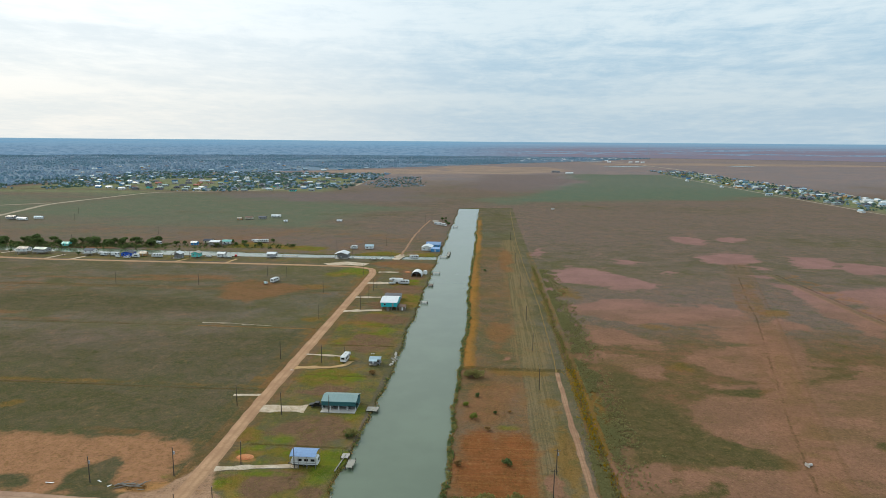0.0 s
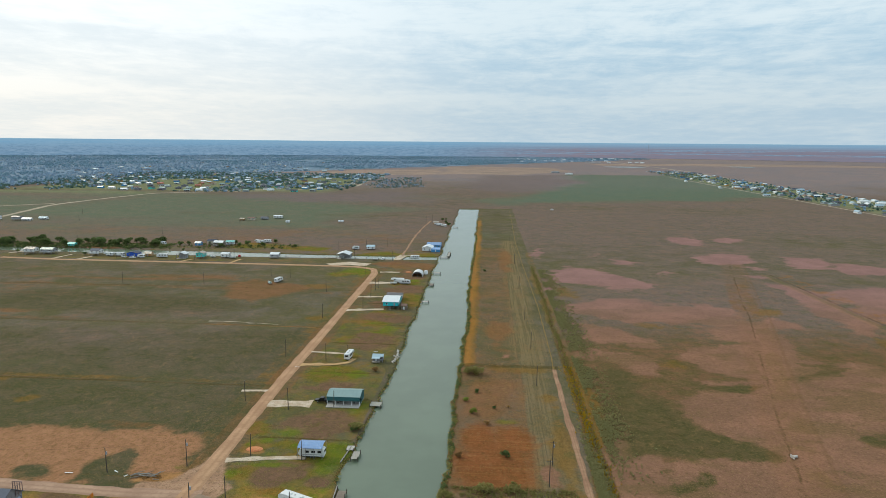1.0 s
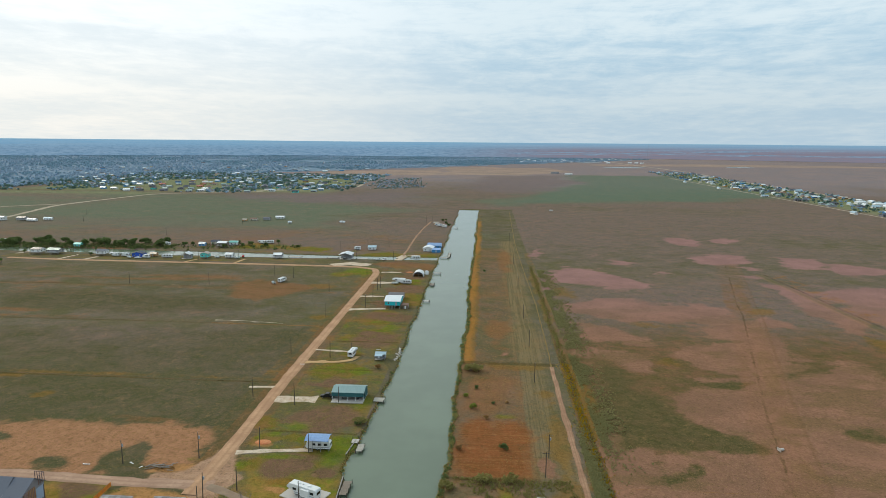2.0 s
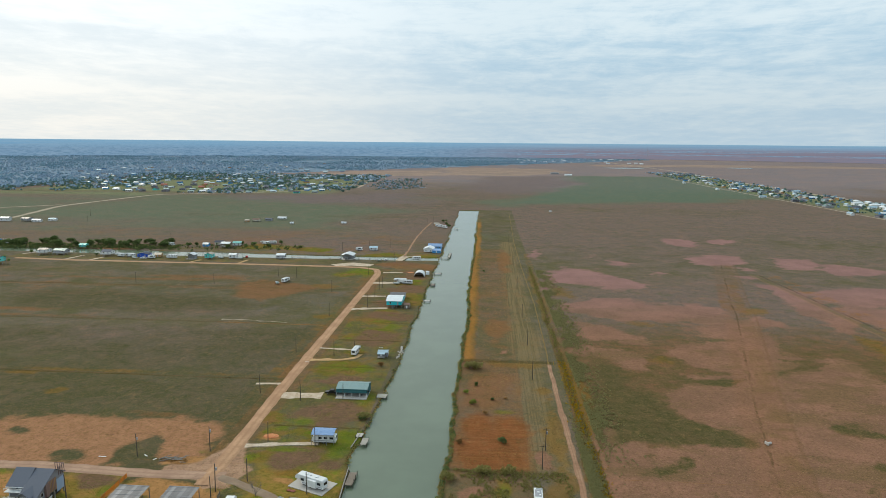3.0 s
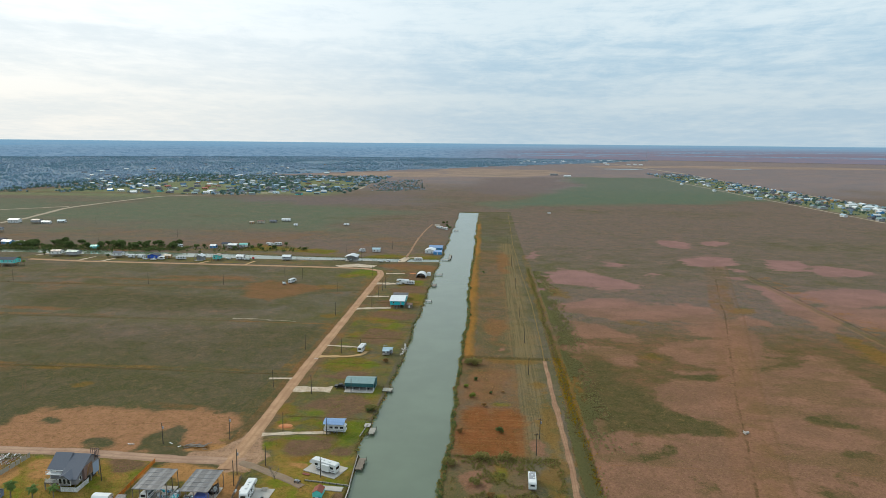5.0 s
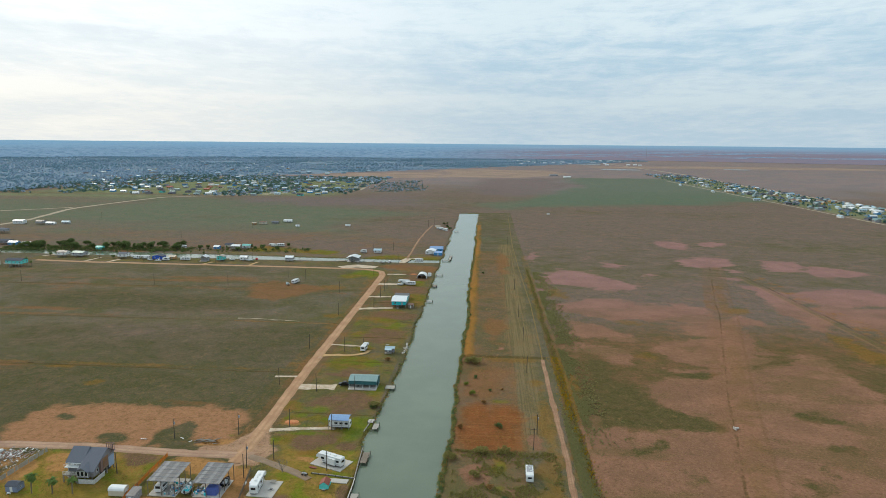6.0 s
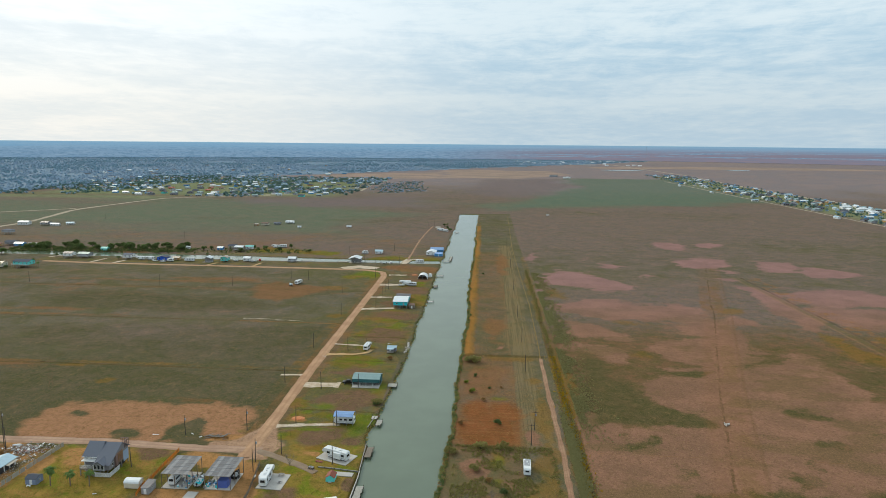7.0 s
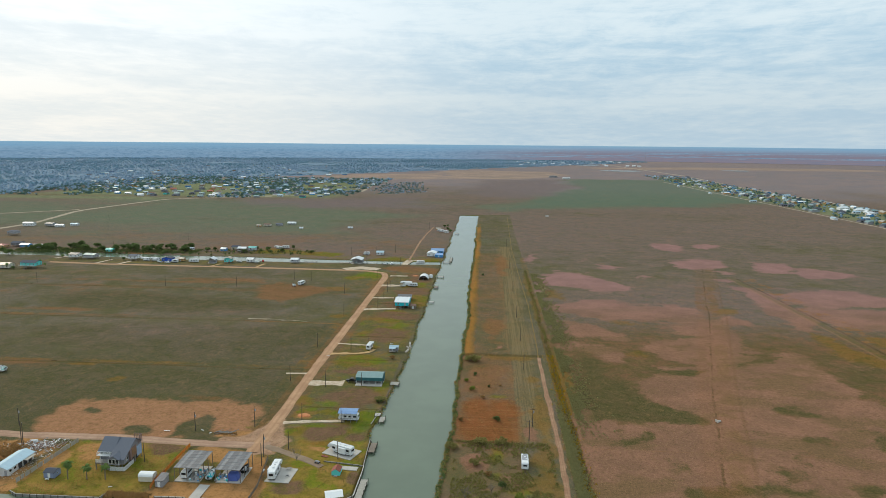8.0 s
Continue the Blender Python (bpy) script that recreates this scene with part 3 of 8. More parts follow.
BARE = [(-143, 134, 12, 7), (-136, 118, 6, 9), (-118.9, 131.5, 4, 4.6), (-129.9, 112.2, 2.4, 2.3), (-66, 122, 4.5, 8), (-65, 118, 5.5, 5), (-81, 115, 5, 3), (-72, 133, 6, 5), (-50, 142, 3, 1.6), (-129, 129, 4, 5),
        (-122, 137, 5, 3), (-62, 166, 3, 2), (-79, 149, 6, 3), (-88, 112, 3, 3), (-78, 135, 13, 4), (-66, 128, 3, 12), (-146, 134, 10, 6)]


# outlines of the larger patches of land cover
MUD = []
MUD.append([(43, 433), (56, 444), (74, 439), (83, 425), (93, 407), (101, 390), (93, 377), (76, 373), (55, 385), (43, 392), (43, 385), (39, 368), (33, 366), (33, 395), (40, 407)])
MUD.append([(35, 504), (41, 522), (43, 496), (39, 472)])
MUD.append([(91, 471), (99, 470), (107, 463), (103, 456), (91, 457)])
MUD.append([(113, 433), (122, 430), (123, 424), (110, 422)])
MUD.append([(167, 598), (183, 603), (187, 579), (187, 562), (176, 548), (160, 555), (161, 575)])
MUD.append([(196, 583), (211, 596), (227, 594), (229, 581), (208, 568), (195, 570)])
MUD.append([(152, 491), (167, 509), (186, 508), (195, 501), (191, 473), (174, 464), (155, 467)])
MUD.append([(181, 460), (192, 457), (190, 448), (180, 449)])
MUD.append([(227, 502), (246, 497), (239, 465), (231, 453), (213, 453), (218, 481)])
MUD.append([(245, 477), (265, 475), (277, 458), (276, 443), (263, 434), (237, 435), (233, 449)])
MUD.append([(167, 421), (180, 422), (180, 415), (169, 414)])
MUD.append([(171, 397), (182, 395), (190, 379), (187, 352), (186, 326), (187, 312), (174, 295), (166, 298), (164, 312), (166, 343), (167, 372)])
MUD.append([(194, 383), (217, 392), (245, 397), (255, 382), (264, 367), (258, 358), (221, 351), (210, 342), (249, 344), (222, 298), (202, 298), (190, 303), (188, 323), (191, 344), (205, 353), (190, 355), (190, 371)])
MUD.append([(37, 342), (50, 340), (69, 354), (79, 352), (86, 344), (115, 344), (128, 332), (127, 313), (141, 323), (146, 319), (153, 302), (136, 300), (120, 298), (112, 304), (91, 302), (77, 306), (63, 313), (48, 321), (39, 326)])
MUD.append([(40, 301), (46, 304), (60, 295), (70, 286), (74, 274), (69, 267), (56, 269), (45, 273), (39, 286)])
MUD.append([(41, 262), (52, 264), (61, 259), (66, 252), (62, 234), (56, 235), (50, 247), (41, 252)])
MUD.append([(95, 291), (104, 302), (120, 298), (131, 295), (127, 276), (130, 263), (128, 250), (119, 241), (99, 232), (89, 238), (82, 247), (79, 261), (86, 269), (98, 271), (108, 276), (95, 281)])
MUD.append([(79, 230), (100, 236), (113, 233), (125, 238), (145, 258), (149, 252), (149, 235), (151, 220), (152, 208), (146, 203), (151, 198), (157, 184), (118, 122), (69, 118), (72, 130), (58, 127), (53, 117), (32, 115), (31, 130)])
MUD.append([(72.9, 186.5), (65.4, 193.9), (60.8, 202.1), (67.5, 212), (75.1, 219.3), (98.9, 232), (99.2, 199.8), (79.8, 151.4), (64.1, 129.5), (40.4, 121.5), (32.4, 129.9), (31.4, 147.1), (31.7, 163.5), (32.1, 175.2), (41.4, 183.6), (40.5, 171.1), (48.4, 171.8), (50, 165.2), (43.6, 156.1), (46.1, 150.3), (59.8, 155.5), (72.8, 162.9), (82.2, 171.6), (83, 179.8)])
SEDGE_GREEN = []
SEDGE_GREEN.append([(82.4, 169.4), (88.3, 169.9), (96.6, 169.3), (105.7, 166.6), (114.8, 166.6), (122.6, 163.9), (116.2, 158.5), (108.5, 161), (103.7, 166.5), (92.7, 166.8), (85, 166.1)])
SEDGE_GREEN.append([(108.9, 192.4), (118.2, 194.9), (125.6, 188.7), (128.9, 181.5), (122.3, 178), (114.1, 181.1), (108.1, 185.5)])
SEDGE_GREEN.append([(55.5, 141.9), (59.7, 145.2), (61.9, 140.7), (59.5, 135.4), (56.4, 135.8)])
SEDGE_GREEN.append([(87, 139.5), (92.3, 142.3), (96.4, 138.6), (97.8, 134.9), (92.4, 133.5), (88.1, 136.3)])
SEDGE_GREEN.append([(46.1, 159.6), (54.3, 163.4), (63.3, 162), (59.8, 155.5), (49.7, 150.7), (43.8, 152.1)])
SEDGE_GREEN.append([(132.4, 170.3), (150.9, 181.1), (134.7, 154.3), (127, 157.5)])
SEDGE_GREEN.append([(108, 134.8), (114.3, 136.3), (121.7, 132.9), (117, 125.2), (105.4, 125.6)])
SEDGE_GREEN.append([(55.1, 119.9), (61.7, 129.3), (70, 128.1), (81.4, 131.6), (89.4, 130.1), (96.6, 129.2), (96, 123.4)])
SEDGE_GREEN.append([(35.4, 133.3), (38.8, 134.3), (39.4, 131.1), (35.6, 129.8)])
SEDGE_GREEN.append([(37, 124.1), (41.6, 127.5), (41.9, 121.6), (37.8, 120.1)])
SEDGE_GREEN.append([(94.9, 148.2), (102.2, 151.1), (103.5, 146.8), (95.6, 144)])
SEDGE_GREEN.append([(47, 242), (53, 235), (57, 218), (65, 194), (74, 185), (83, 179), (82, 173), (69, 170), (53, 174), (41, 173), (43, 195), (41, 219)])
SEDGE_GREEN.append([(71.2, 227.9), (86.5, 230.8), (100.2, 228.5), (90, 218.7), (78.6, 219.6)])
CLAY = []
CLAY.append([(-149, 148.6), (-152, 158.5), (-152.5, 168.4), (-147.6, 174.2), (-136.2, 173.7), (-118, 176.4), (-106.1, 174.3), (-94.3, 177), (-83.2, 176.4), (-78.3, 171.6), (-73.6, 167), (-73.9, 160.8), (-76, 155.6), (-76.9, 148.7), (-100.4, 145.7), (-123.2, 145.4), (-147.5, 146.6)])
CLAY_GRASS = []
CLAY_GRASS.append([(-100.2, 146.6), (-102.1, 155.1), (-99.8, 160.8), (-95.8, 165.5), (-90.6, 160.7), (-86.8, 148.6), (-92.2, 146.5)])
CLAY_GRASS.append([(-119.8, 150.8), (-116.6, 154.2), (-110, 153), (-108.6, 147.5), (-115.2, 146.5)])
CLAY_GRASS.append([(-141.7, 163.3), (-140.8, 166.9), (-135.5, 165.4), (-134.3, 162), (-138.8, 161.1)])
CLAY_GRASS.append([(-154.7, 167.7), (-152.3, 170.6), (-149.4, 167.7), (-152.1, 165.9)])
CLAY_GRASS.append([(-79.4, 160.3), (-77.3, 162.8), (-73.1, 159.5), (-74.5, 155.3)])
ORANGE = []
ORANGE.append([(36, 379), (49, 377), (53, 364), (48, 352), (36, 356)])
ORANGE.append([(65, 307), (83, 306), (91, 300), (72, 294)])
ORANGE.append([(172, 296), (179, 286), (188, 242), (181, 231), (166, 246), (165, 275)])
ORANGE.append([(67, 248), (77, 253), (78, 245), (68, 237)])
ORANGE.append([(134, 336), (151, 341), (150, 328), (130, 320)])
ORANGE.append([(193, 288), (214, 285), (199, 261), (190, 271)])
ORANGE.append([(-156, 370), (-140, 385), (-113, 375), (-94, 360), (-104, 343), (-121, 326), (-140, 332)])
ORANGE.append([(-315, 401), (-308, 424), (-285, 409), (-282, 365), (-287, 339), (-290, 313), (-303, 329), (-305, 363)])
ORANGE.append([(-304, 361), (-210, 362), (-139, 360), (-84, 356), (-82, 348), (-136, 350), (-205, 354), (-298, 353)])
ORANGE.append([(-286, 290), (-190, 292), (-186, 285), (-280, 283)])
ORANGE.append([(-225.8, 217.4), (-193.8, 217.4), (-177.6, 212.9), (-181.1, 206.7), (-218.7, 208.9)])
DARK_TURF = []
DARK_TURF.append([(-234, 265), (-167, 278), (-76, 281), (-72, 252), (-72, 223), (-136, 217), (-180, 224), (-210, 225)])
DARK_TURF.append([(-270, 341), (-198, 340), (-125, 319), (-129, 293), (-208, 295), (-258, 298)])
DARK_TURF.append([(-178, 202.1), (-131, 206.6), (-80.3, 207.9), (-74.7, 186.6), (-118.1, 180.9), (-159.2, 181.6)])
JUNCTION = [[(-84, 147), (-76, 149), (-73, 158), (-70, 168), (-66, 160), (-64.5, 152), (-60, 147), (-62, 142), (-62, 137), (-69, 137), (-72.5, 140.5), (-84, 141)]]
SHRUB_PATCH = [[(-212, 1146), (-246, 1487), (-174, 1574), (-115, 1236)]]
FAR_GREEN = []
FAR_GREEN.append([(214, 1769), (501, 1807), (509, 1540), (498, 1209), (455, 1073), (312, 1029), (164, 958), (33, 919), (99, 1113), (169, 1375)])
FAR_STRAW = []
FAR_STRAW.append([(-157, 2230), (13, 2328), (240, 2248), (237, 1966), (120, 1747), (-121, 1719)])
FAR_STRAW.append([(-490, 1783), (-368, 1919), (-148, 2097), (-119, 1691), (-388, 1628)])
FAR_STRAW.append([(446, 2750), (968, 2915), (1672, 2811), (1557, 2614), (1001, 2672), (415, 2555)])
FAR_PURPLE = []
FAR_PURPLE.append([(-4, 1663), (214, 1769), (150, 1213), (19, 1098), (-45, 1177)])
FAR_PURPLE.append([(-404, 1035), (-122, 1096), (-100, 905), (-240, 895), (-356, 930)])


def areas(x, y, outlines, seed, soft, waver=0.9):
    """Over 0.5 inside the outlines, falling to 0 at half of soft outside them; the edges waver."""
    out = np.full(x.shape, -0.6)
    for k, line in enumerate(outlines):
        px_, py_ = np.array(line, float).T
        near = (x > px_.min() - 2 * soft) & (x < px_.max() + 2 * soft) & (y > py_.min() - 2 * soft) & (y < py_.max() + 2 * soft)
        xx, yy = x[near], y[near]
        xx = xx + (fnoise(xx, yy, soft * 1.5, seed + k) - 0.5) * soft * waver + (vnoise(xx, yy, soft * 0.3, seed + k + 7) - 0.5) * soft * waver * 0.5
        yy = yy + (fnoise(xx, yy, soft * 1.5, seed + k + 50) - 0.5) * soft * waver + (vnoise(xx, yy, soft * 0.3, seed + k + 57) - 0.5) * soft * waver * 0.5
        inside, dist = np.zeros(xx.shape, bool), np.full(xx.shape, 1e9)
        for ax, ay, bx, by in zip(px_, py_, np.roll(px_, -1), np.roll(py_, -1)):
            ex, ey = bx - ax, by - ay
            t = np.clip(((xx - ax) * ex + (yy - ay) * ey) / (ex * ex + ey * ey + 1e-9), 0, 1)
            dist = np.minimum(dist, np.hypot(xx - ax - t * ex, yy - ay - t * ey))
            cross = (ay > yy) != (by > yy)
            inside ^= cross & (xx < ax + (yy - ay) / (ey if abs(ey) > 1e-9 else 1e-9) * ex)
        out[near] = np.maximum(out[near], 0.5 + np.where(inside, dist, -dist) / soft)
    return np.clip(out, -0.6, 1.15)


def blobs(x, y, patches, seed, waver=1.4):
    """Over 0.5 inside the patches, which have wavering outlines, under it outside."""
    out = np.full(x.shape, -1.0)
    for k, (cx, cy, rx, ry) in enumerate(patches):
        near = (np.abs(x - cx) < 3 * rx + 5) & (np.abs(y - cy) < 3 * ry + 5)
        xx, yy = x[near], y[near]
        s = max(min(rx, ry), 2)
        wx = (fnoise(xx, yy, s * 1.6, seed + k) - 0.5) * rx * waver
        wy = (fnoise(xx, yy, s * 1.6, seed + k + 50) - 0.5) * ry * waver
        r = np.sqrt(((xx - cx + wx) / rx) ** 2 + ((yy - cy + wy) / ry) ** 2)
        out[near] = np.maximum(out[near], 0.5 + (1 - r) * 0.9)
    return np.clip(out, -0.6, 1.15)


def plot(x, y, x0, y0, x1, y1, soft=4.0):
    """Over 0.5 inside a rectangle of land."""
    d = np.minimum(np.minimum(x - x0, x1 - x), np.minimum(y - y0, y1 - y))
    return np.clip(0.5 + d / soft * 0.5, -0.6, 1.0)


def line_y(x, y, at, half, x0, x1):
    bend = (fnoise(x, x * 0 + at, 40, 71) - 0.5) * 3
    d = half - np.abs(y - at - bend)
    return np.clip(np.where((x > x0) & (x < x1), 0.5 + d / half * 0.5, -0.6), -0.6, 1)


def wet_ditch_x(y):
    return np.interp(y, [90, 124, 155, 199, 326, 347, 457, 560], [62, 69.2, 78.5, 90.8, 131, 136, 169, 200])


def forest_here(x, y):
    """Positive where the far woods stand."""
    forest = np.where((y > 1560 + 0.55 * (x + 900)) & (x < 60) & (y > 1420), 0.9, -0.6)
    forest = np.where((y > 1850 + 1.32 * (x + 490)) & (x > -640), np.maximum(forest, 0.9), np.where(x > -640, -0.6, forest))
    forest = np.where(y > 3300 + np.maximum(x, -300) * 0.9, np.maximum(forest, 0.8), forest)
    forest = np.maximum(forest, np.where((x < -860) & (y > 1040 + 0.2 * (x + 860)), 0.8, -0.6))
    return forest


def spread(stops):
    """Grid lines from stops of (start, spacing); the last spacing grows outward."""
    out = []
    for (a, da), (b, _) in zip(stops, stops[1:]):
        out += list(np.linspace(a, b, max(1, int(round((b - a) / da))), endpoint=False))
    return out


def grow(start, end, first, rate=1.09):
    out, v, d = [], start, first
    while v < end:
        out.append(v)
        v, d = v + d, d * rate
    return out + [end]


def sheet(name, verts, faces, material, smooth=False):
    me = bpy.data.meshes.new(name)
    me.from_pydata(verts, [], faces)
    me.materials.append(material)
    if smooth:
        me.polygons.foreach_set("use_smooth", np.ones(len(me.polygons), bool))
    return new(name, me)


def grid_faces(nx, ny):
    i = np.arange((nx - 1) * (ny - 1))
    a = (i // (nx - 1)) * nx + i % (nx - 1)
    return np.stack([a, a + 1, a + nx + 1, a + nx], 1)


def build_ground():
    right = spread([(60, 2.0), (150, 3.0), (200, 4.0), (320, 8.0), (600, 1)]) + grow(600, 5200, 14)
    left = [-v for v in grow(560, 5200, 14)][::-1] + spread([(-560, 6.0), (-180, 2.0), (-140, 1)])
    xs = np.array(sorted(set(np.round(left + spread([(-140, 1.2), (-46, 0.8), (-2, 1.2), (60, 1)]) + right, 3))))
    ys = np.array(sorted(set(np.round([-400, -300, -200, -100, -50, 0, 30, 60, 80] + spread([(88, 1.1), (260, 2.0), (430, 1.6), (520, 5.0), (900, 1)])
                                      + grow(900, 5200, 8, 1.06), 3))))
    X, Y = np.meshgrid(xs, ys)
    x, y = X.ravel(), Y.ravel()
    z = -0.16 * fnoise(x, y, 9, 3) - 0.03
    water = np.maximum(np.maximum(main_canal(x, y), side_canal(x, y)), near_canal(x, y))
    z = np.where(water > -1.6, z - 2.6 * step(water, -1.4, 1.6), z)
    ditch = step(1.6 - np.abs(x - 32.0 - (fnoise(x * 0, y, 25, 41) - 0.5) * 2.4), 0, 1.6) * step(y, 95, 110) * (1 - step(y, 420, 470))
    z -= 0.8 * ditch
    z -= 0.6 * step(1.5 - np.abs(y - 239.3 - (fnoise(x, y * 0, 14, 43) - 0.5) * 1.5), 0, 1.5) * (x > bank_right(y)) * (x < 30)
    wd = step(1.6 - np.abs(x - wet_ditch_x(y) - (fnoise(x * 0, y, 12, 45) - 0.5) * 3), 0, 1.6) * (y < 560)
    z -= 0.35 * wd
    # spoil bank along the canal's east side
    z += 0.5 * step(3.0 - np.abs(x - bank_right(y) - 4.5), 0, 3.0) * (y > 240) * (y < 800) * vnoise(x, y, 7, 47)
    me_faces = grid_faces(len(xs), len(ys))
    me = bpy.data.meshes.new("ground")
    me.from_pydata(np.stack([x * U, y * U, z], 1).tolist(), [], me_faces.tolist())
    me.polygons.foreach_set("use_smooth", np.ones(len(me.polygons), bool))
    me.materials.append(M["ground"])

    lots = plot(x, y, -66, 112, -35, 460, 3)
    field = (x < -66) & (y < 430)
    a = {}
    a["mud"] = np.where(y < 250, areas(x, y, MUD, 100, 9.0), areas(x, y, MUD, 100, 16.0))
    a["mud"] = np.where((a["mud"] < 0.3) & (x > 36) & (y < 520), np.maximum(a["mud"], 0.16 + 0.8 * (fnoise(x, y, 20, 77) - 0.5)), a["mud"])
    a["mud"] = np.minimum(a["mud"], 1.1 - areas(x, y, SEDGE_GREEN, 320, 13.0))
    a["clay"] = np.minimum(areas(x, y, CLAY, 180, 7.0), 1.0 - np.maximum(areas(x, y, CLAY_GRASS, 190, 4.0), 0))
    a["rust"] = np.maximum(blobs(x, y, RUST, 200), np.where((x > bank_right(y)) & (x < 14) & (y < 520), np.where((y < 236) & (y > 152), 0.58, 0.42) + 0.3 * (fnoise(x, y, 30, 78) - 0.5), -0.6))
    a["red"] = np.maximum(np.minimum(blobs(x, y, RED, 340, 0.5), plot(x, y, -6, 153, 13.5, 222, 3) + 0.2), -0.6)
    a["mud"] = np.maximum(a["mud"], np.where(y > 240, -0.3, -0.08) + blobs(x, y, ROSE, 350))
    a["vivid"] = blobs(x, y, VIVID, 360) - np.where((x > -43) & (x < -30) & (y < 178), 0.0, 0.22)
    a["dun"] = blobs(x, y, DUN, 370)
    a["marsh"] = np.where((x > 30) & (y < 360), np.minimum(1.0, (360 - y) / 140), -0.6)
    a["olive"] = np.maximum(areas(x, y, SEDGE_GREEN, 320, 9.0), 0.25 + 0.9 * (fnoise(x, y, 45, 322) - 0.5))
    a["yard"] = np.maximum(plot(x, y, -130, 108, -92, 141, 4), plot(x, y, -60, 108, -33, 150, 6) - 0.15) + 0.3 * (fnoise(x, y, 12, 98) - 0.5)
    a["off"] = np.clip(x - wet_ditch_x(y), -60, 60) + np.where(y > 470, 80, 0)
    a["off2"] = np.clip(x - np.interp(y, [200, 257, 285, 344, 436, 556, 620], [191, 189, 188.7, 187, 184, 178, 160]), -60, 60) + np.where((y > 430) | (y < 150), 80, 0)
    a["plum"] = areas(x, y, FAR_PURPLE, 380, 120)
    a["deep"] = np.where(x < -71, 0.75 * (1 - step(y, 200, 330)), -0.4) + 0.6 * (fnoise(x, y, 40, 90) - 0.5)
    a["deep"] = np.maximum(a["deep"], areas(x, y, DARK_TURF, 390, 22) - 0.05)
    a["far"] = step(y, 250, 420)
    a["rust"] = np.maximum(a["rust"], np.maximum(blobs(x, y, FIELD_RUST, 215) - 0.45, areas(x, y, ORANGE[6:7] + ORANGE[8:], 335, 9.0) - 0.36))
    a["rust"] = np.maximum(a["rust"], np.where(field & (y > 330), 0.16 + 0.6 * (fnoise(x, y * 3, 60, 79) - 0.5), -0.6))
    a["rust"] = np.maximum(a["rust"], np.where((x < -34) & (y > 488) & (y < 640), 0.22 - 0.25 * step(y, 560, 640) + 0.8 * (fnoise(x, y * 1.6, 70, 99) - 0.5), -0.6))
    a["rust"] = np.maximum(a["rust"], np.where(lots > 0.5, np.where(y < 260, -0.05, 0.12) + 0.7 * (fnoise(x * 0.6, y, 20, 94) - 0.5), -0.6))
    a["dry"] = np.maximum(np.maximum(blobs(x, y, DRY, 230), areas(x, y, ORANGE[:6], 330, 12.0) - 0.16), np.where((np.abs(x - 32.2) < 2.4) & (y < 500), np.where(y < 240, 0.75, 0.4), -0.6))
    for at in (212, 284, 358):
        a["dry"] = np.maximum(a["dry"], line_y(x, y, at + 3, 3, -420, -72) - 0.5 + 0.5 * (fnoise(x, y, 30, 97) - 0.5))
    rim = x - bank_right(y)
    a["rust"] = np.where((rim < 5.0) & (rim > 0) & (y > 245) & (y < 520), -0.3, a["rust"])
    a["dry"] = np.maximum(a["dry"], np.where((rim > 0.5) & (rim < 5.5) & (y > 245) & (y < 520), 0.62 + 0.7 * (fnoise(x * 0, y, 26, 58) - 0.5), -0.6))
    a["gold"] = np.clip(0.42 + 0.22 * (1.9 - np.abs(rim - 2.4)) + 1.1 * (fnoise(x * 0, y, 30, 58) - 0.5), -0.6, 0.9) * (np.abs(rim) < 9) * (y > 240) * (y < 700)
    verge = np.abs(x + 70.3)
    a["rust"] = np.maximum(a["rust"], np.where((verge < 5.5) & (y > 150) & (y < 425), 0.52, -0.6))
    a["dry"] = np.maximum(a["dry"], np.where(np.abs(x + 76.5) < 4, 0.36, -0.6) * (y > 150) * (y < 430))
    a["lush"] = np.maximum(blobs(x, y, LUSH, 260), np.where(lots > 0.5, np.where(y < 300, 0.5, 0.36) + 0.4 * (fnoise(x, y, 22, 81) - 0.5), -0.6))
    a["lush"] = np.maximum(a["lush"], np.where((x > -132) & (x < -36) & (y < 139) & (y > 108), 0.56, -0.6) + 0.5 * (fnoise(x, y, 14, 82) - 0.5))
    a["lush"] = np.maximum(a["lush"], np.where((np.abs(y - 485) < 12) & (x < -40) & (x > -260), 0.40, -0.6))
    a["lush"] = np.maximum(a["lush"], np.where((np.abs(y - 446) < 9) & (x < -104) & (x > -360), 0.44, -0.6))
    town = plot(x, y, -840, 1035, -250, 1640, 60)
    village = plot(x, y, 474, 640, 596, 1980, 20)
    a["lush"] = np.maximum(a["lush"], np.maximum(town, village) - 0.95 + 0.5 * (fnoise(x, y, 60, 83) - 0.5))
    a["lawn"] = np.maximum(town, village) - 0.25 + 0.6 * (fnoise(x, y, 70, 93) - 0.5)
    a["lush"] = np.maximum(a["lush"], plot(x, y, -900, 1020, -420, 1090, 30) - 0.6)
    a["lawn"] = np.maximum(a["lawn"], plot(x, y, -900, 960, -520, 1050, 60) - 0.2)
    a["bare"] = np.maximum(np.maximum(blobs(x, y, BARE, 300), plot(x, y, -90, 106, -59, 119, 2)), line_y(x, y, 284, 1.0, -128, -76) - 0.1)
    a["lane"] = areas(x, y, JUNCTION, 395, 3.0)
    a["mow"] = plot(x, y, 11.5, 152, 25.5, 560, 5) - 0.08 + 0.7 * (fnoise(x, y, 30, 84) - 0.5)
    a["brown"] = np.where((y > 476) & (x < -34) | (y > 420) & (x > 32) | (y > 830), 0.68, np.where(x > 32, np.where(y > 250, 0.68, 0.5), 0.2)) + 0.9 * (fnoise(x, y * 1.6, 150, 85) - 0.5)
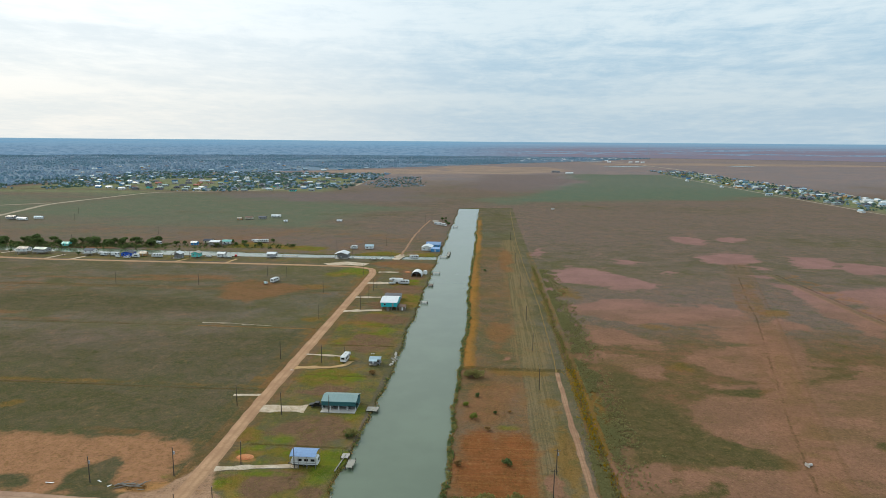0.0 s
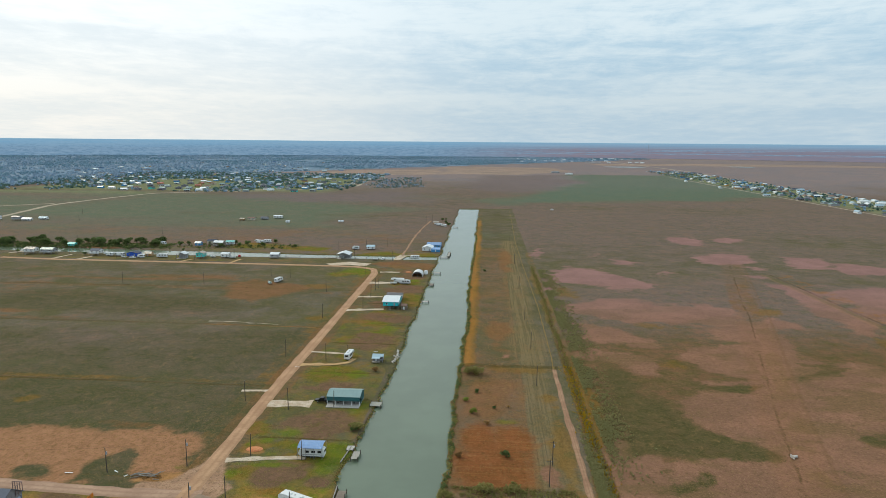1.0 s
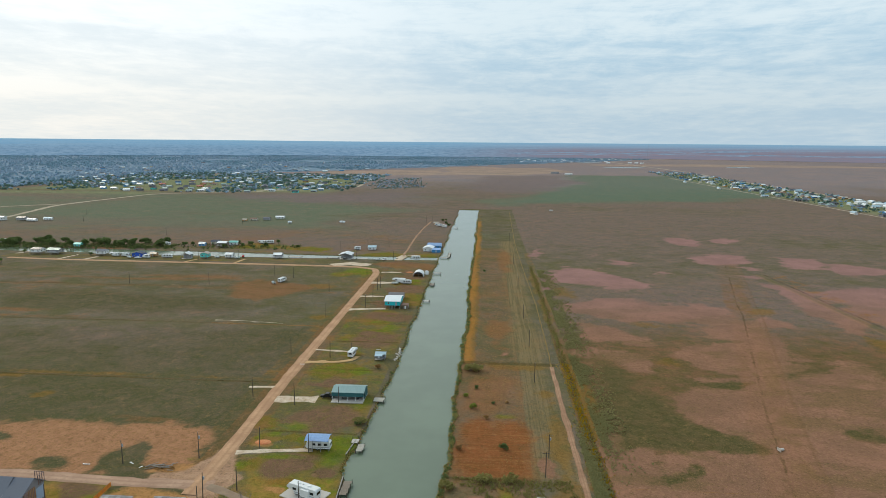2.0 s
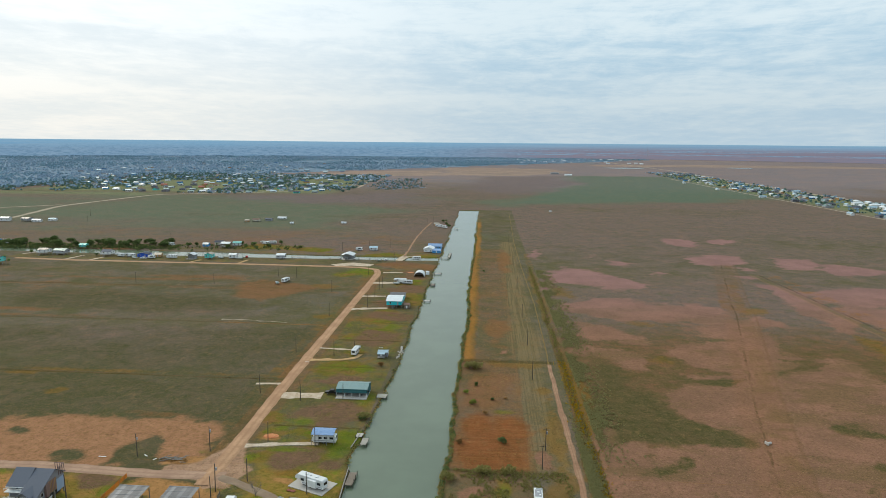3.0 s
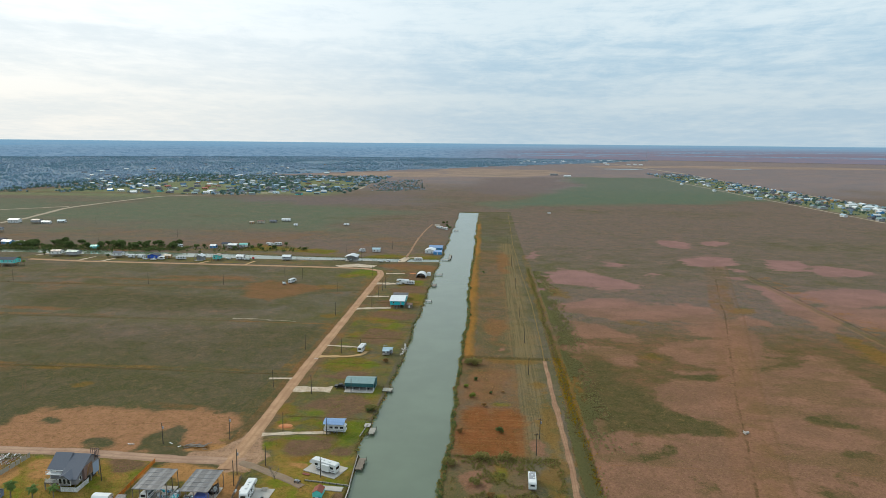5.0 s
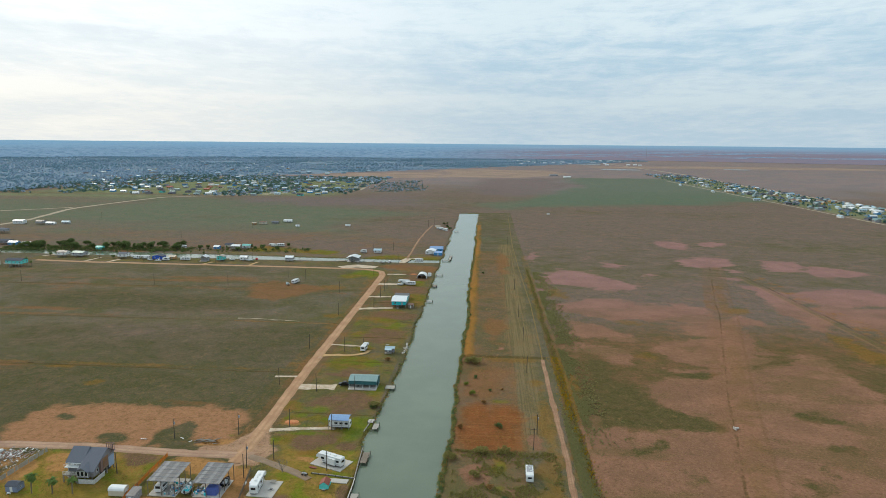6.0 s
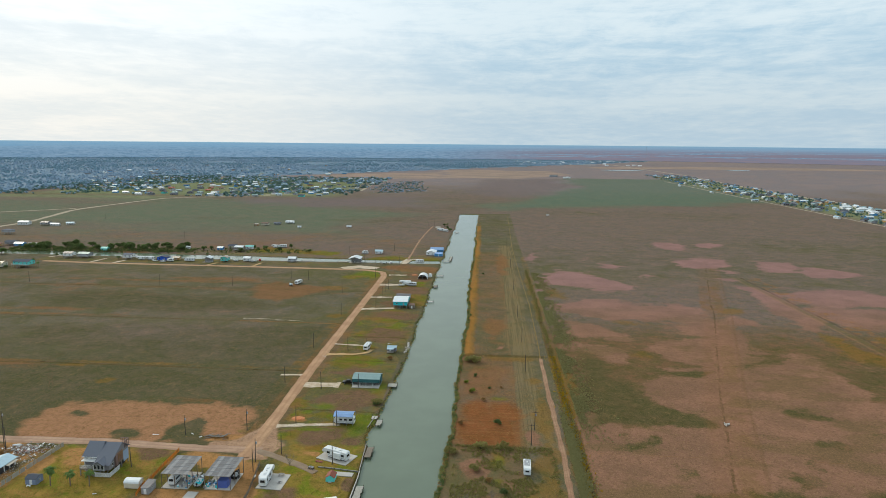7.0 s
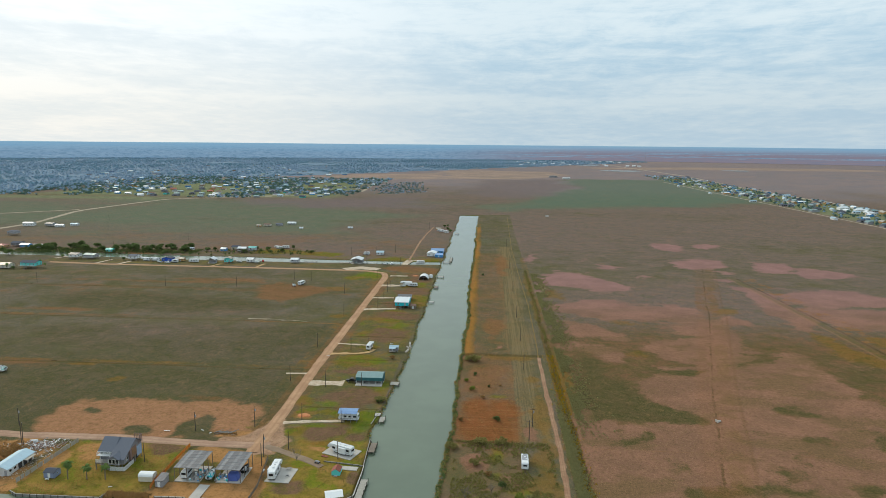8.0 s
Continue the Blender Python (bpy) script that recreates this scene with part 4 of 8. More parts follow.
    a["brown"] = np.where((x > -9) & (x < 27) & (y > 530) & (y < 815), 0.3, a["brown"])
    a["rust"] = np.maximum(a["rust"], np.where((np.abs(x - wet_ditch_x(y)) < 7) & (y < 400), 0.40, -0.6))
    a["green"] = np.maximum(plot(x, y, -1100, 560, -120, 960, 150) * 0.85, areas(x, y, FAR_GREEN, 360, 130))
    a["deep"] = np.maximum(a["deep"], plot(x, y, -5, 535, 25, 806, 24) - 0.28 + 0.6 * (fnoise(x, y * 0.3, 8, 57) - 0.5))
    a["green"] += 1.0 * (fnoise(x, y * 1.5, 110, 86) - 0.5)
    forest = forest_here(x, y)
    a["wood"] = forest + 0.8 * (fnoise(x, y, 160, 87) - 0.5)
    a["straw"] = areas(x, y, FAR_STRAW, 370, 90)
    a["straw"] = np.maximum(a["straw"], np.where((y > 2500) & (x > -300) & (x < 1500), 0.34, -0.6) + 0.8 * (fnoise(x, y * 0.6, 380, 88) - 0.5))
    # the painted haze tint grows with distance along y
    a["hazed_marsh"] = np.clip((y - 850) / 600, 0, 1) * 0.9 - 0.1 + 0.5 * (fnoise(x, y * 0.7, 200, 89) - 0.5)
    a["fresh"] = areas(x, y, FAR_GREEN, 360, 100) + 0.2 * (fnoise(x, y, 90, 92) - 0.5)
    wet = ditch * 0.75
    for at in (212, 284, 358):
        wet = np.maximum(wet, line_y(x, y, at, 1.1, -420, -72) - 0.24)
    for at in (174.4, 227.9, 262, 289.7, 330, 362.9):
        wet = np.maximum(wet, line_y(x, y, at, 0.7, -64, -36) - 0.12)
    shore = np.clip(1 - np.abs(water + 0.6) / 1.6, 0, 1)
    wet = np.maximum(wet, shore * 0.66)
    wet = np.maximum(wet, np.where((np.abs(y - 239.3) < 2.2) & (x > -9) & (x < 29), 0.55, 0))
    wet = np.maximum(wet, np.where((x > -9) & (x < 22), 0.6 - np.abs(y - 151 - 3 * (fnoise(x, y * 0, 9, 96) - 0.5)) * 0.12, 0))
    a["wet"] = wet
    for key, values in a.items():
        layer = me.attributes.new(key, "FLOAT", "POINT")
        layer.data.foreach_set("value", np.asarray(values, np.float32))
    ob = new("ground", me)
    return tagged(ob, "flat coastal marsh of olive grass with bare pink mud", "ground", kind="structure")


ground = build_ground()


def build_water(name, x0, y0, x1, y1, label, z=WATER_Z):
    ob = sheet(name, [(x0 * U, y0 * U, z), (x1 * U, y0 * U, z), (x1 * U, y1 * U, z), (x0 * U, y1 * U, z)], [(0, 1, 2, 3)], M["water"])
    return tagged(ob, label, "canal", kind="structure")


build_water("water", -38.0, -390, -3.0, CANAL_END + 2, "calm grey-green water of the long straight canal")
build_water("water", -560, 445, -38.0, 490, "calm grey water of the side canal behind the far lots")
build_water("water", -420, 60, -38.0, 113, "still green water of the canal beside the near lots")

# the haze-blue distance all round
ring = 96
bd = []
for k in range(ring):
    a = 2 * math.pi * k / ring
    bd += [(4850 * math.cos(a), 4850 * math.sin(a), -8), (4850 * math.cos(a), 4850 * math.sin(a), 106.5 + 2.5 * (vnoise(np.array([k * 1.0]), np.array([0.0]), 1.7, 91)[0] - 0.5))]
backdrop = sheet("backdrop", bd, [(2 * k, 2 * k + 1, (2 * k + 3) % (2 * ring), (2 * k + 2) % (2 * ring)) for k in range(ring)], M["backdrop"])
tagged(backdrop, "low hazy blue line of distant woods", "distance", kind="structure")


def ribbon(name, points, width, material, label, z=0.06, ragged=0.25, category="road", seed=0, cells=6, pace=1.6):
    """A dirt strip along a line of points, with wavering edges that sink into the grass."""
    pts = [Vector((p[0] * U, p[1] * U, 0)) for p in points]
    width = width * U
    line = []
    for a, b in zip(pts, pts[1:]):
        count = max(1, int((b - a).length / pace))
        line += [a.lerp(b, k / count) for k in range(count)]
    line.append(pts[-1])
    for _ in range(4):
        line = [line[0]] + [(line[k - 1] + line[k] * 2 + line[k + 1]) / 4 for k in range(1, len(line) - 1)] + [line[-1]]
    verts, faces, side = [], [], []
    for k, p in enumerate(line):
        ahead = (line[min(k + 1, len(line) - 1)] - line[max(k - 1, 0)]).normalized()
        across = Vector((ahead.y, -ahead.x, 0))
        for j in range(cells + 1):
            s = j / cells * 2 - 1
            push = 0.0
            if j in (0, cells):
                push = (vnoise(np.array([k * pace]), np.array([j * 31.0 + seed]), 4.0, 11)[0] - 0.5) * ragged * 4
            q = p + across * (s * width / 2 + push * s)
            verts.append((q.x, q.y, z - (0.22 if j in (0, cells) else 0.0)))
            side.append(s)
        if k:
            o, b = (k - 1) * (cells + 1), k * (cells + 1)
            faces += [(o + j, o + j + 1, b + j + 1, b + j) for j in range(cells)]
    ob = sheet(name, verts, faces, material, True)
    layer = ob.data.attributes.new("side", "FLOAT", "POINT")
    layer.data.foreach_set("value", np.array(side, np.float32))
    return tagged(ob, label, category, kind="structure")


ribbon("road", [(-420, 155), (-230, 149), (-150, 143.5), (-118, 144.3), (-84, 142.5), (-66, 143)], 4.6, M["dirt_pink"], "wide pale dirt road with wheel ruts", 0.060)
ribbon("road", [(-70, 138), (-69.4, 152), (-69.6, 170), (-70.3, 200), (-70.6, 256), (-70.6, 320), (-70.7, 370), (-70.9, 408), (-74, 421), (-86, 427.5), (-104, 429),
                (-160, 430.6), (-245, 431.5), (-300, 432), (-345, 436)], 4.7, M["dirt"], "straight sandy dirt road past the canal lots", 0.066, 0.13, seed=3)
ribbon("road", [(-67, 142.5), (-62, 140.2), (-56, 137), (-51, 134.2), (-46, 130.8)], 2.8, M["asphalt"], "narrow grey gravel lane to the near lots", 0.078, seed=5)
ribbon("track", [(25.6, 88), (25.7, 120), (26.5, 147), (26.3, 193), (26.4, 237.5)], 2.1, M["track"], "narrow dirt track along the drainage ditch", 0.0, 0.3, "track", 6)
ribbon("track", [(26.0, 236), (26.8, 250), (27.4, 335), (25.6, 440), (24.7, 548), (28.0, 806)], 0.5, M["gold_track"], "faint track in yellow grass", -0.02, 0.3, "track", 7)
ribbon("track", [(-62, 474), (-62, 500), (-63, 530), (-63.5, 570), (-63, 620), (-60, 690)], 1.7, M["track"], "sandy farm track north of the side canal", 0.06, 0.5, "track", 8)
for way_ in ([(-214.6, 271), (-198, 248.6), (-191, 240), (-187, 237), (-186, 226), (-189, 216)], [(-212.5, 271), (-196, 248.6), (-187.5, 241), (-184, 236), (-183.5, 226), (-186, 215)],
             [(-179, 206), (-172, 196), (-166.5, 189), (-158.5, 174)], [(-177, 206), (-170, 195), (-164.5, 188), (-157, 175)]):
    ribbon("tyre_mark", way_, 0.3, M["ditch"], "dark wheel mark pressed into the field grass", -0.03, 0.2, "tyre mark", 17, 2, 1.0)
for y_line in (212, 284, 358):
    ribbon("ditch", [(-420, y_line + 3), (-300, y_line + 1), (-180, y_line + 1.5), (-76, y_line)], 0.65, M["ditch"], "narrow drain between two fields of grass", -0.02, 0.4, "ditch", y_line, 2, 1.6)
ribbon("ditch", [(31.5, 96), (32.4, 150), (31.6, 175), (31.8, 212), (31.2, 277), (33.6, 350), (36.5, 420)], 0.9, M["ditch"], "dark drainage ditch beside the dirt track", -0.45, 0.5, "ditch", 16, 2, 1.0)
for pts, wide, mat, text in (
        ([(-67, 160), (-56, 162), (-46.5, 163)], 3.0, "shell", "white shell driveway"),
        ([(-68.5, 197.5), (-58, 198.5), (-54.5, 198.6)], 6.5, "shell", "broad white shell driveway"),
        ([(-69, 234.3), (-56, 235.5), (-51, 238.5), (-50, 243)], 3.6, "sand_drive", "sandy curved driveway"),
        ([(-69, 249.5), (-60, 249), (-54, 248.2)], 2.2, "shell", "pale shell path"),
        ([(-69.5, 314.6), (-58, 317), (-50.5, 318.2)], 5.0, "shell", "white shell driveway"),
        ([(-69.5, 343.5), (-55.5, 344.6)], 4.0, "shell", "white shell driveway"),
        ([(-69, 379.5), (-55, 379.6)], 6.5, "shell", "white shell driveway"),
        ([(-68, 411.5), (-55, 412.5)], 3.8, "shell", "thin shell driveway"),
        ([(-81, 207.6), (-70, 208.6)], 1.6, "shell", "pale culvert crossing over the roadside ditch"),
        ([(-128, 289.5), (-112, 288.5), (-94, 286)], 0.45, "far_road", "thin pale dirt strip along a drain"),
        ([(-106, 432), (-96, 440), (-80, 436)], 13.0, "shell", "large white shell parking pad"),
        ([(-62, 478), (-62, 456)], 5.0, "shell", "pale shell ramp across the side canal"),
        ([(-62, 474), (-50, 478)], 3.0, "shell", "short shell driveway"),
        ([(-287, 433), (-284, 446)], 3.6, "shell", "pale driveway by the side canal"),
        ([(-306, 434), (-303, 452)], 3.4, "shell", "pale concrete driveway"),
        ([(-352, 452), (-346, 462)], 4.0, "shell", "pale boat ramp"),
        ([(-212, 433), (-208, 443)], 3.4, "sand_drive", "sandy driveway"),
        ([(-176, 432), (-174, 447)], 3.4, "sand_drive", "sandy driveway")):
    ribbon("driveway", pts, wide * 0.95, M[mat], text, -0.02, 1.5, "driveway", 9 + len(text), 6, 0.8)
for pts, wide in (([(-530, 605), (-525, 665), (-560, 800), (-548, 900), (-531, 1001), (-382, 1076)], 7),
                  ([(-760, 700), (-636, 753), (-568, 815)], 6),
                  ([(478, 640), (477, 753), (474, 947), (468, 1276), (464, 1700)], 4),
                  ([(596, 640), (596, 1000), (590, 1250), (595, 1558), (625, 2064), (600, 2626), (560, 3600)], 9),
                  ([(-434, 1104), (-347, 1096), (-247, 1212), (-266, 1484)], 7),
                  ([(-76, 2500), (180, 3300), (220, 3700)], 14)):
    ribbon("road", pts, wide, M["far_road"], "pale country road far across the marsh", 0.12, 0.5, "road", 10, 2, 12)
for x, y, a, b in ((466, 3045, 60, 60), (498, 2416, 75, 45), (962, 2550, 50, 40)):
    ob = sheet("pond", [((x + a * math.cos(t) * (1 + 0.15 * math.sin(3 * t))) * U, (y + b * math.sin(t)) * U, 0.25) for t in np.linspace(0, 6.2832, 25)[:-1]], [tuple(range(24))], M["water"])
    tagged(ob, "pale shallow pond out on the marsh", "pond", kind="structure")


# ---- builders ----
def thing(name, x, y, turn, label, category, group="", z=0.0):
    ob = new(name)
    ob.empty_display_size = 0.3
    ob.matrix_world = pose(x * U, y * U, z, 0, 0, turn)
    return tagged(ob, label, category, group)


def part(name, bm, material, parent, label="", smooth=False):
    me = bpy.data.meshes.new(name)
    bm.to_mesh(me)
    bm.free()
    me.materials.append(M[material] if isinstance(material, str) else material)
    if smooth:
        me.polygons.foreach_set("use_smooth", np.ones(len(me.polygons), bool))
    ob = new(name, me)
    ob.parent = parent
    if label:
        ob["label"] = label
    return ob


def again(ob, loc, turn=0.0, parent=None):
    """The same part once more, on the same mesh."""
    o = ob.copy()
    scene.collection.objects.link(o)
    o.parent = parent or ob.parent
    o.matrix_basis = pose(*loc, 0, 0, turn)
    return o


def box(bm, x0, x1, y0, y1, z0, z1, bevel=0.0):
    made = bmesh.ops.create_cube(bm, size=1)["verts"]
    for v in made:
        v.co = Vector((x0 + (v.co.x + 0.5) * (x1 - x0), y0 + (v.co.y + 0.5) * (y1 - y0), z0 + (v.co.z + 0.5) * (z1 - z0)))
    if bevel:
        edges = list({e for v in made for e in v.link_edges})
        bmesh.ops.bevel(bm, geom=edges, offset=bevel, segments=1, affect="EDGES")
    return bm


def boxes(*dims, bevel=0.0):
    bm = bmesh.new()
    for d in dims:
        box(bm, *d, bevel)
    return bm


def tube(bm, a, b, r0, r1=None, seg=8):
    a, b = Vector(a), Vector(b)
    r1 = r0 if r1 is None else r1
    m = Matrix.Translation((a + b) / 2) @ (b - a).to_track_quat("Z", "Y").to_matrix().to_4x4()
    bmesh.ops.create_cone(bm, cap_ends=True, segments=seg, radius1=r0, radius2=r1, depth=(b - a).length, matrix=m)
    return bm


def tubes(*rows, seg=8):
    bm = bmesh.new()
    for a, b, r in rows:
        tube(bm, a, b, r, seg=seg)
    return bm


def prism(profile, x0, x1, axis="x", bevel=0.0):
    """A profile of (across, up) pushed along x or y."""
    bm = bmesh.new()
    ends = []
    for t in (x0, x1):
        ends.append([bm.verts.new((t, u, v) if axis == "x" else (u, t, v)) for u, v in profile])
    bm.faces.new(ends[0])
    bm.faces.new(ends[1][::-1])
    k = len(profile)
    for i in range(k):
        bm.faces.new((ends[0][i], ends[0][(i + 1) % k], ends[1][(i + 1) % k], ends[1][i])[::-1])
    bmesh.ops.recalc_face_normals(bm, faces=bm.faces)
    if bevel:
        bmesh.ops.bevel(bm, geom=list(bm.edges), offset=bevel, segments=2, affect="EDGES")
    return bm


def gable(w, d, eave, ridge, over=0.4, thick=0.14, along="x"):
    """Two roof slabs; the ridge runs along x or y."""
    half = (d if along == "x" else w) / 2
    run = (w if along == "x" else d) / 2 + over
    drop = (ridge - eave) / half * over
    prof = [(-half - over, eave - drop), (0, ridge), (half + over, eave - drop), (half + over, eave - drop + thick), (0, ridge + thick), (-half - over, eave - drop + thick)]
    return prism(prof, -run, run, along)


def hip(w, d, eave, ridge, over=0.5):
    bm = bmesh.new()
    a, b = w / 2 + over, d / 2 + over
    r = max(a - b, 0.3) if a >= b else 0.0
    q = 0.0 if a >= b else b - a
    low = [bm.verts.new(p) for p in ((-a, -b, eave), (a, -b, eave), (a, b, eave), (-a, b, eave))]
    hi = [bm.verts.new(p) for p in ((-r, -q, ridge), (r, q, ridge))]
    if a >= b:
        sides = ((low[0], low[1], hi[1], hi[0]), (low[1], low[2], hi[1]), (low[2], low[3], hi[0], hi[1]), (low[3], low[0], hi[0]))
    else:
        sides = ((low[0], low[1], hi[0]), (low[1], low[2], hi[1], hi[0]), (low[2], low[3], hi[1]), (low[3], low[0], hi[0], hi[1]))
    for f in sides:
        bm.faces.new(f)
    bm.faces.new(low[::-1])
    return bm


def gable_wall(w, d, z0, eave, ridge, along="x"):
    half = (d if along == "x" else w) / 2
    run = (w if along == "x" else d) / 2
    return prism([(-half, z0), (half, z0), (half, eave), (0, ridge), (-half, eave)], -run, run, along)


RIBBED = {}


def roof_mat(key, along):
    """Ribs run down the slope."""
    if not key.startswith("roof_"):
        return M[key]
    colours = {"roof_white": (0.70, 0.74, 0.76), "roof_blue": srgb(125, 160, 205), "roof_teal": srgb(118, 145, 145), "roof_grey": srgb(98, 98, 100),
               "roof_long": srgb(165, 190, 202), "roof_red": srgb(150, 62, 50), "roof_aqua": srgb(110, 190, 185), "roof_tan": srgb(170, 160, 145), "roof_clear": srgb(122, 123, 124)}
    if (key, along) not in RIBBED:
        RIBBED[key, along] = ribbed(key[5:] + "_metal_roof", colours[key], 0.42, 0 if along == "x" else 1)
    return RIBBED[key, along]


def window(parent, x, y, z, w, h, face, frame_mat="white"):
    """A framed window proud of the wall it looks out of: face is s, n, e or w. One part with its pane."""
    flat = face in "sn"
    s = -1 if face in "sw" else 1
    f = 0.07
    rows = ((-w / 2, w / 2, -h / 2, -h / 2 + f), (-w / 2, w / 2, h / 2 - f, h / 2), (-w / 2, -w / 2 + f, -h / 2, h / 2), (w / 2 - f, w / 2, -h / 2, h / 2))
    bm = bmesh.new()
    for a, b, c, d in rows:
        if flat:
            box(bm, a, b, min(0, s * 0.07), max(0, s * 0.07), c, d)
        else:
            box(bm, min(0, s * 0.07), max(0, s * 0.07), a, b, c, d)
    win = part("window", bm, frame_mat, parent)
    win.location = (x, y, z)
    g = sorted((s * 0.01, s * 0.035))
    pane = boxes((-w / 2 + f, w / 2 - f, *g, -h / 2 + f, h / 2 - f) if flat else (*g, -w / 2 + f, w / 2 - f, -h / 2 + f, h / 2 - f))
    part("pane", pane, "glass", win)
    return win


def door(parent, x, y, z, w, h, face, mat="mid_grey"):
    s = -1 if face in "sw" else 1
    g = sorted((0.0, s * 0.06))
    ob = part("door", boxes((-w / 2, w / 2, *g, 0, h) if face in "sn" else (*g, -w / 2, w / 2, 0, h), bevel=0.012), mat, parent)
    ob.location = (x, y, z)
    k = sorted((s * 0.06, s * 0.12))
    part("handle", boxes((w * 0.3, w * 0.36, *k, h * 0.45, h * 0.52) if face in "sn" else (*k, w * 0.3, w * 0.36, h * 0.45, h * 0.52)), "steel", ob)
    return ob


def house(x, y, w, d, h, wall, roof, label, turn=0, stilt=0.0, style="gable", along="x", rise=1.4, porch=0.0, group="", name="house", wins="se", over=0.45):
    """A house on piers or stilts, with its own roof, windows, door, deck and stairs."""
    t = thing(name, x, y, turn, label, "house", group)
    z0 = max(stilt, 0.35)
    top = z0 + h
    if style == "gable":
        part("wall", gable_wall(w, d, z0, top, top + rise, along), wall, t)
        part("roof", gable(w, d, top, top + rise, over, 0.16, along), roof_mat(roof, along), t)
    elif style == "hip":
        part("wall", boxes((-w / 2, w / 2, -d / 2, d / 2, z0, top)), wall, t)
        part("roof", hip(w, d, top, top + rise, over), roof_mat(roof, along), t)
    else:
        part("wall", prism([(-d / 2, z0), (d / 2, z0), (d / 2, top + rise), (-d / 2, top)], -w / 2, w / 2), wall, t)
        slope = rise / d
        part("roof", prism([(-d / 2 - over, top - slope * over), (d / 2 + over, top + rise + slope * over), (d / 2 + over, top + rise + slope * over + 0.14),
                            (-d / 2 - over, top - slope * over + 0.14)], -w / 2 - over, w / 2 + over), roof_mat(roof, "x"), t)
    for face, run, off in (("s", w, -d / 2), ("n", w, d / 2), ("e", d, w / 2), ("w", d, -w / 2)):
        if face not in wins:
            continue
        count = max(1, int(run / 3.2))
        for k in range(count):
            at = (k + 0.5) / count * run - run / 2
            if face == "s" and k == count // 2:
                door(t, at, off, z0, 0.95, 2.05, face)
            elif face in "sn":
                window(t, at, off, z0 + h * 0.55, 1.1, 1.15, face)
            else:
                window(t, off, at, z0 + h * 0.55, 1.1, 1.15, face)
    nx, ny = max(2, int(w / 3) + 1), max(2, int(d / 3.5) + 1)
    first = None
    for i in range(nx):
        for j in range(ny):
            px_, py_ = -w / 2 + 0.2 + i * (w - 0.4) / (nx - 1), -d / 2 + 0.2 + j * (d - 0.4) / (ny - 1)
            if first is None:
                first = part("post", boxes((-0.14, 0.14, -0.14, 0.14, -0.1, z0)), "grey_wood", t)
                first.location = (px_, py_, 0)
            else:
                again(first, (px_, py_, 0))
    if porch:
        part("deck", boxes((-w / 2, w / 2, -d / 2 - porch, -d / 2, z0 - 0.2, z0 - 0.03)), "grey_wood", t)
        rail = bmesh.new()
        box(rail, -w / 2, w / 2, -d / 2 - porch, -d / 2 - porch + 0.08, z0 + 0.95, z0 + 1.05)
        for k in range(int(w / 0.5) + 1):
            box(rail, -w / 2 + k * 0.5, -w / 2 + k * 0.5 + 0.05, -d / 2 - porch, -d / 2 - porch + 0.06, z0, z0 + 0.97)
        part("railing", rail, "white", t)
        for k in range(3):
            q = -w / 2 + 0.15 + k * (w - 0.3) / 2
            if k == 0:
                pp = part("porch_post", boxes((-0.08, 0.08, -0.08, 0.08, -0.1, z0 + 0.95)), "grey_wood", t)
                pp.location = (q, -d / 2 - porch + 0.1, 0)
            else:
                again(pp, (q, -d / 2 - porch + 0.1, 0))
    steps = max(2, int(z0 / 0.19))
    tread = None
    for k in range(steps):
        at = (0, -d / 2 - porch - (steps - k) * 0.26, z0 * (k + 1) / (steps + 1))
        if tread is None:
            tread = part("step", boxes((-0.55, 0.55, 0, 0.3, -0.05, 0)), "grey_wood", t)
            tread.location = at
        else:
            again(tread, at)
    part("stringer", prism([(-d / 2 - porch - steps * 0.26, 0), (-d / 2 - porch - steps * 0.26 + 0.3, 0), (-d / 2 - porch, z0 - 0.25), (-d / 2 - porch, z0 - 0.05)], -0.62, -0.56), "grey_wood", t)
    return t


def wheel(parent, x, y, r=0.36, wide=0.24):
    bm = bmesh.new()
    tube(bm, (-wide / 2, 0, 0), (wide / 2, 0, 0), r, seg=16)
    w = part("wheel", bm, "tyre", parent)
    w.location = (x, y, r)
    bm = bmesh.new()
    tube(bm, (-wide / 2 - 0.015, 0, 0), (wide / 2 + 0.015, 0, 0), r * 0.55, seg=12)
    part("rim", bm, "steel", w)
    return w


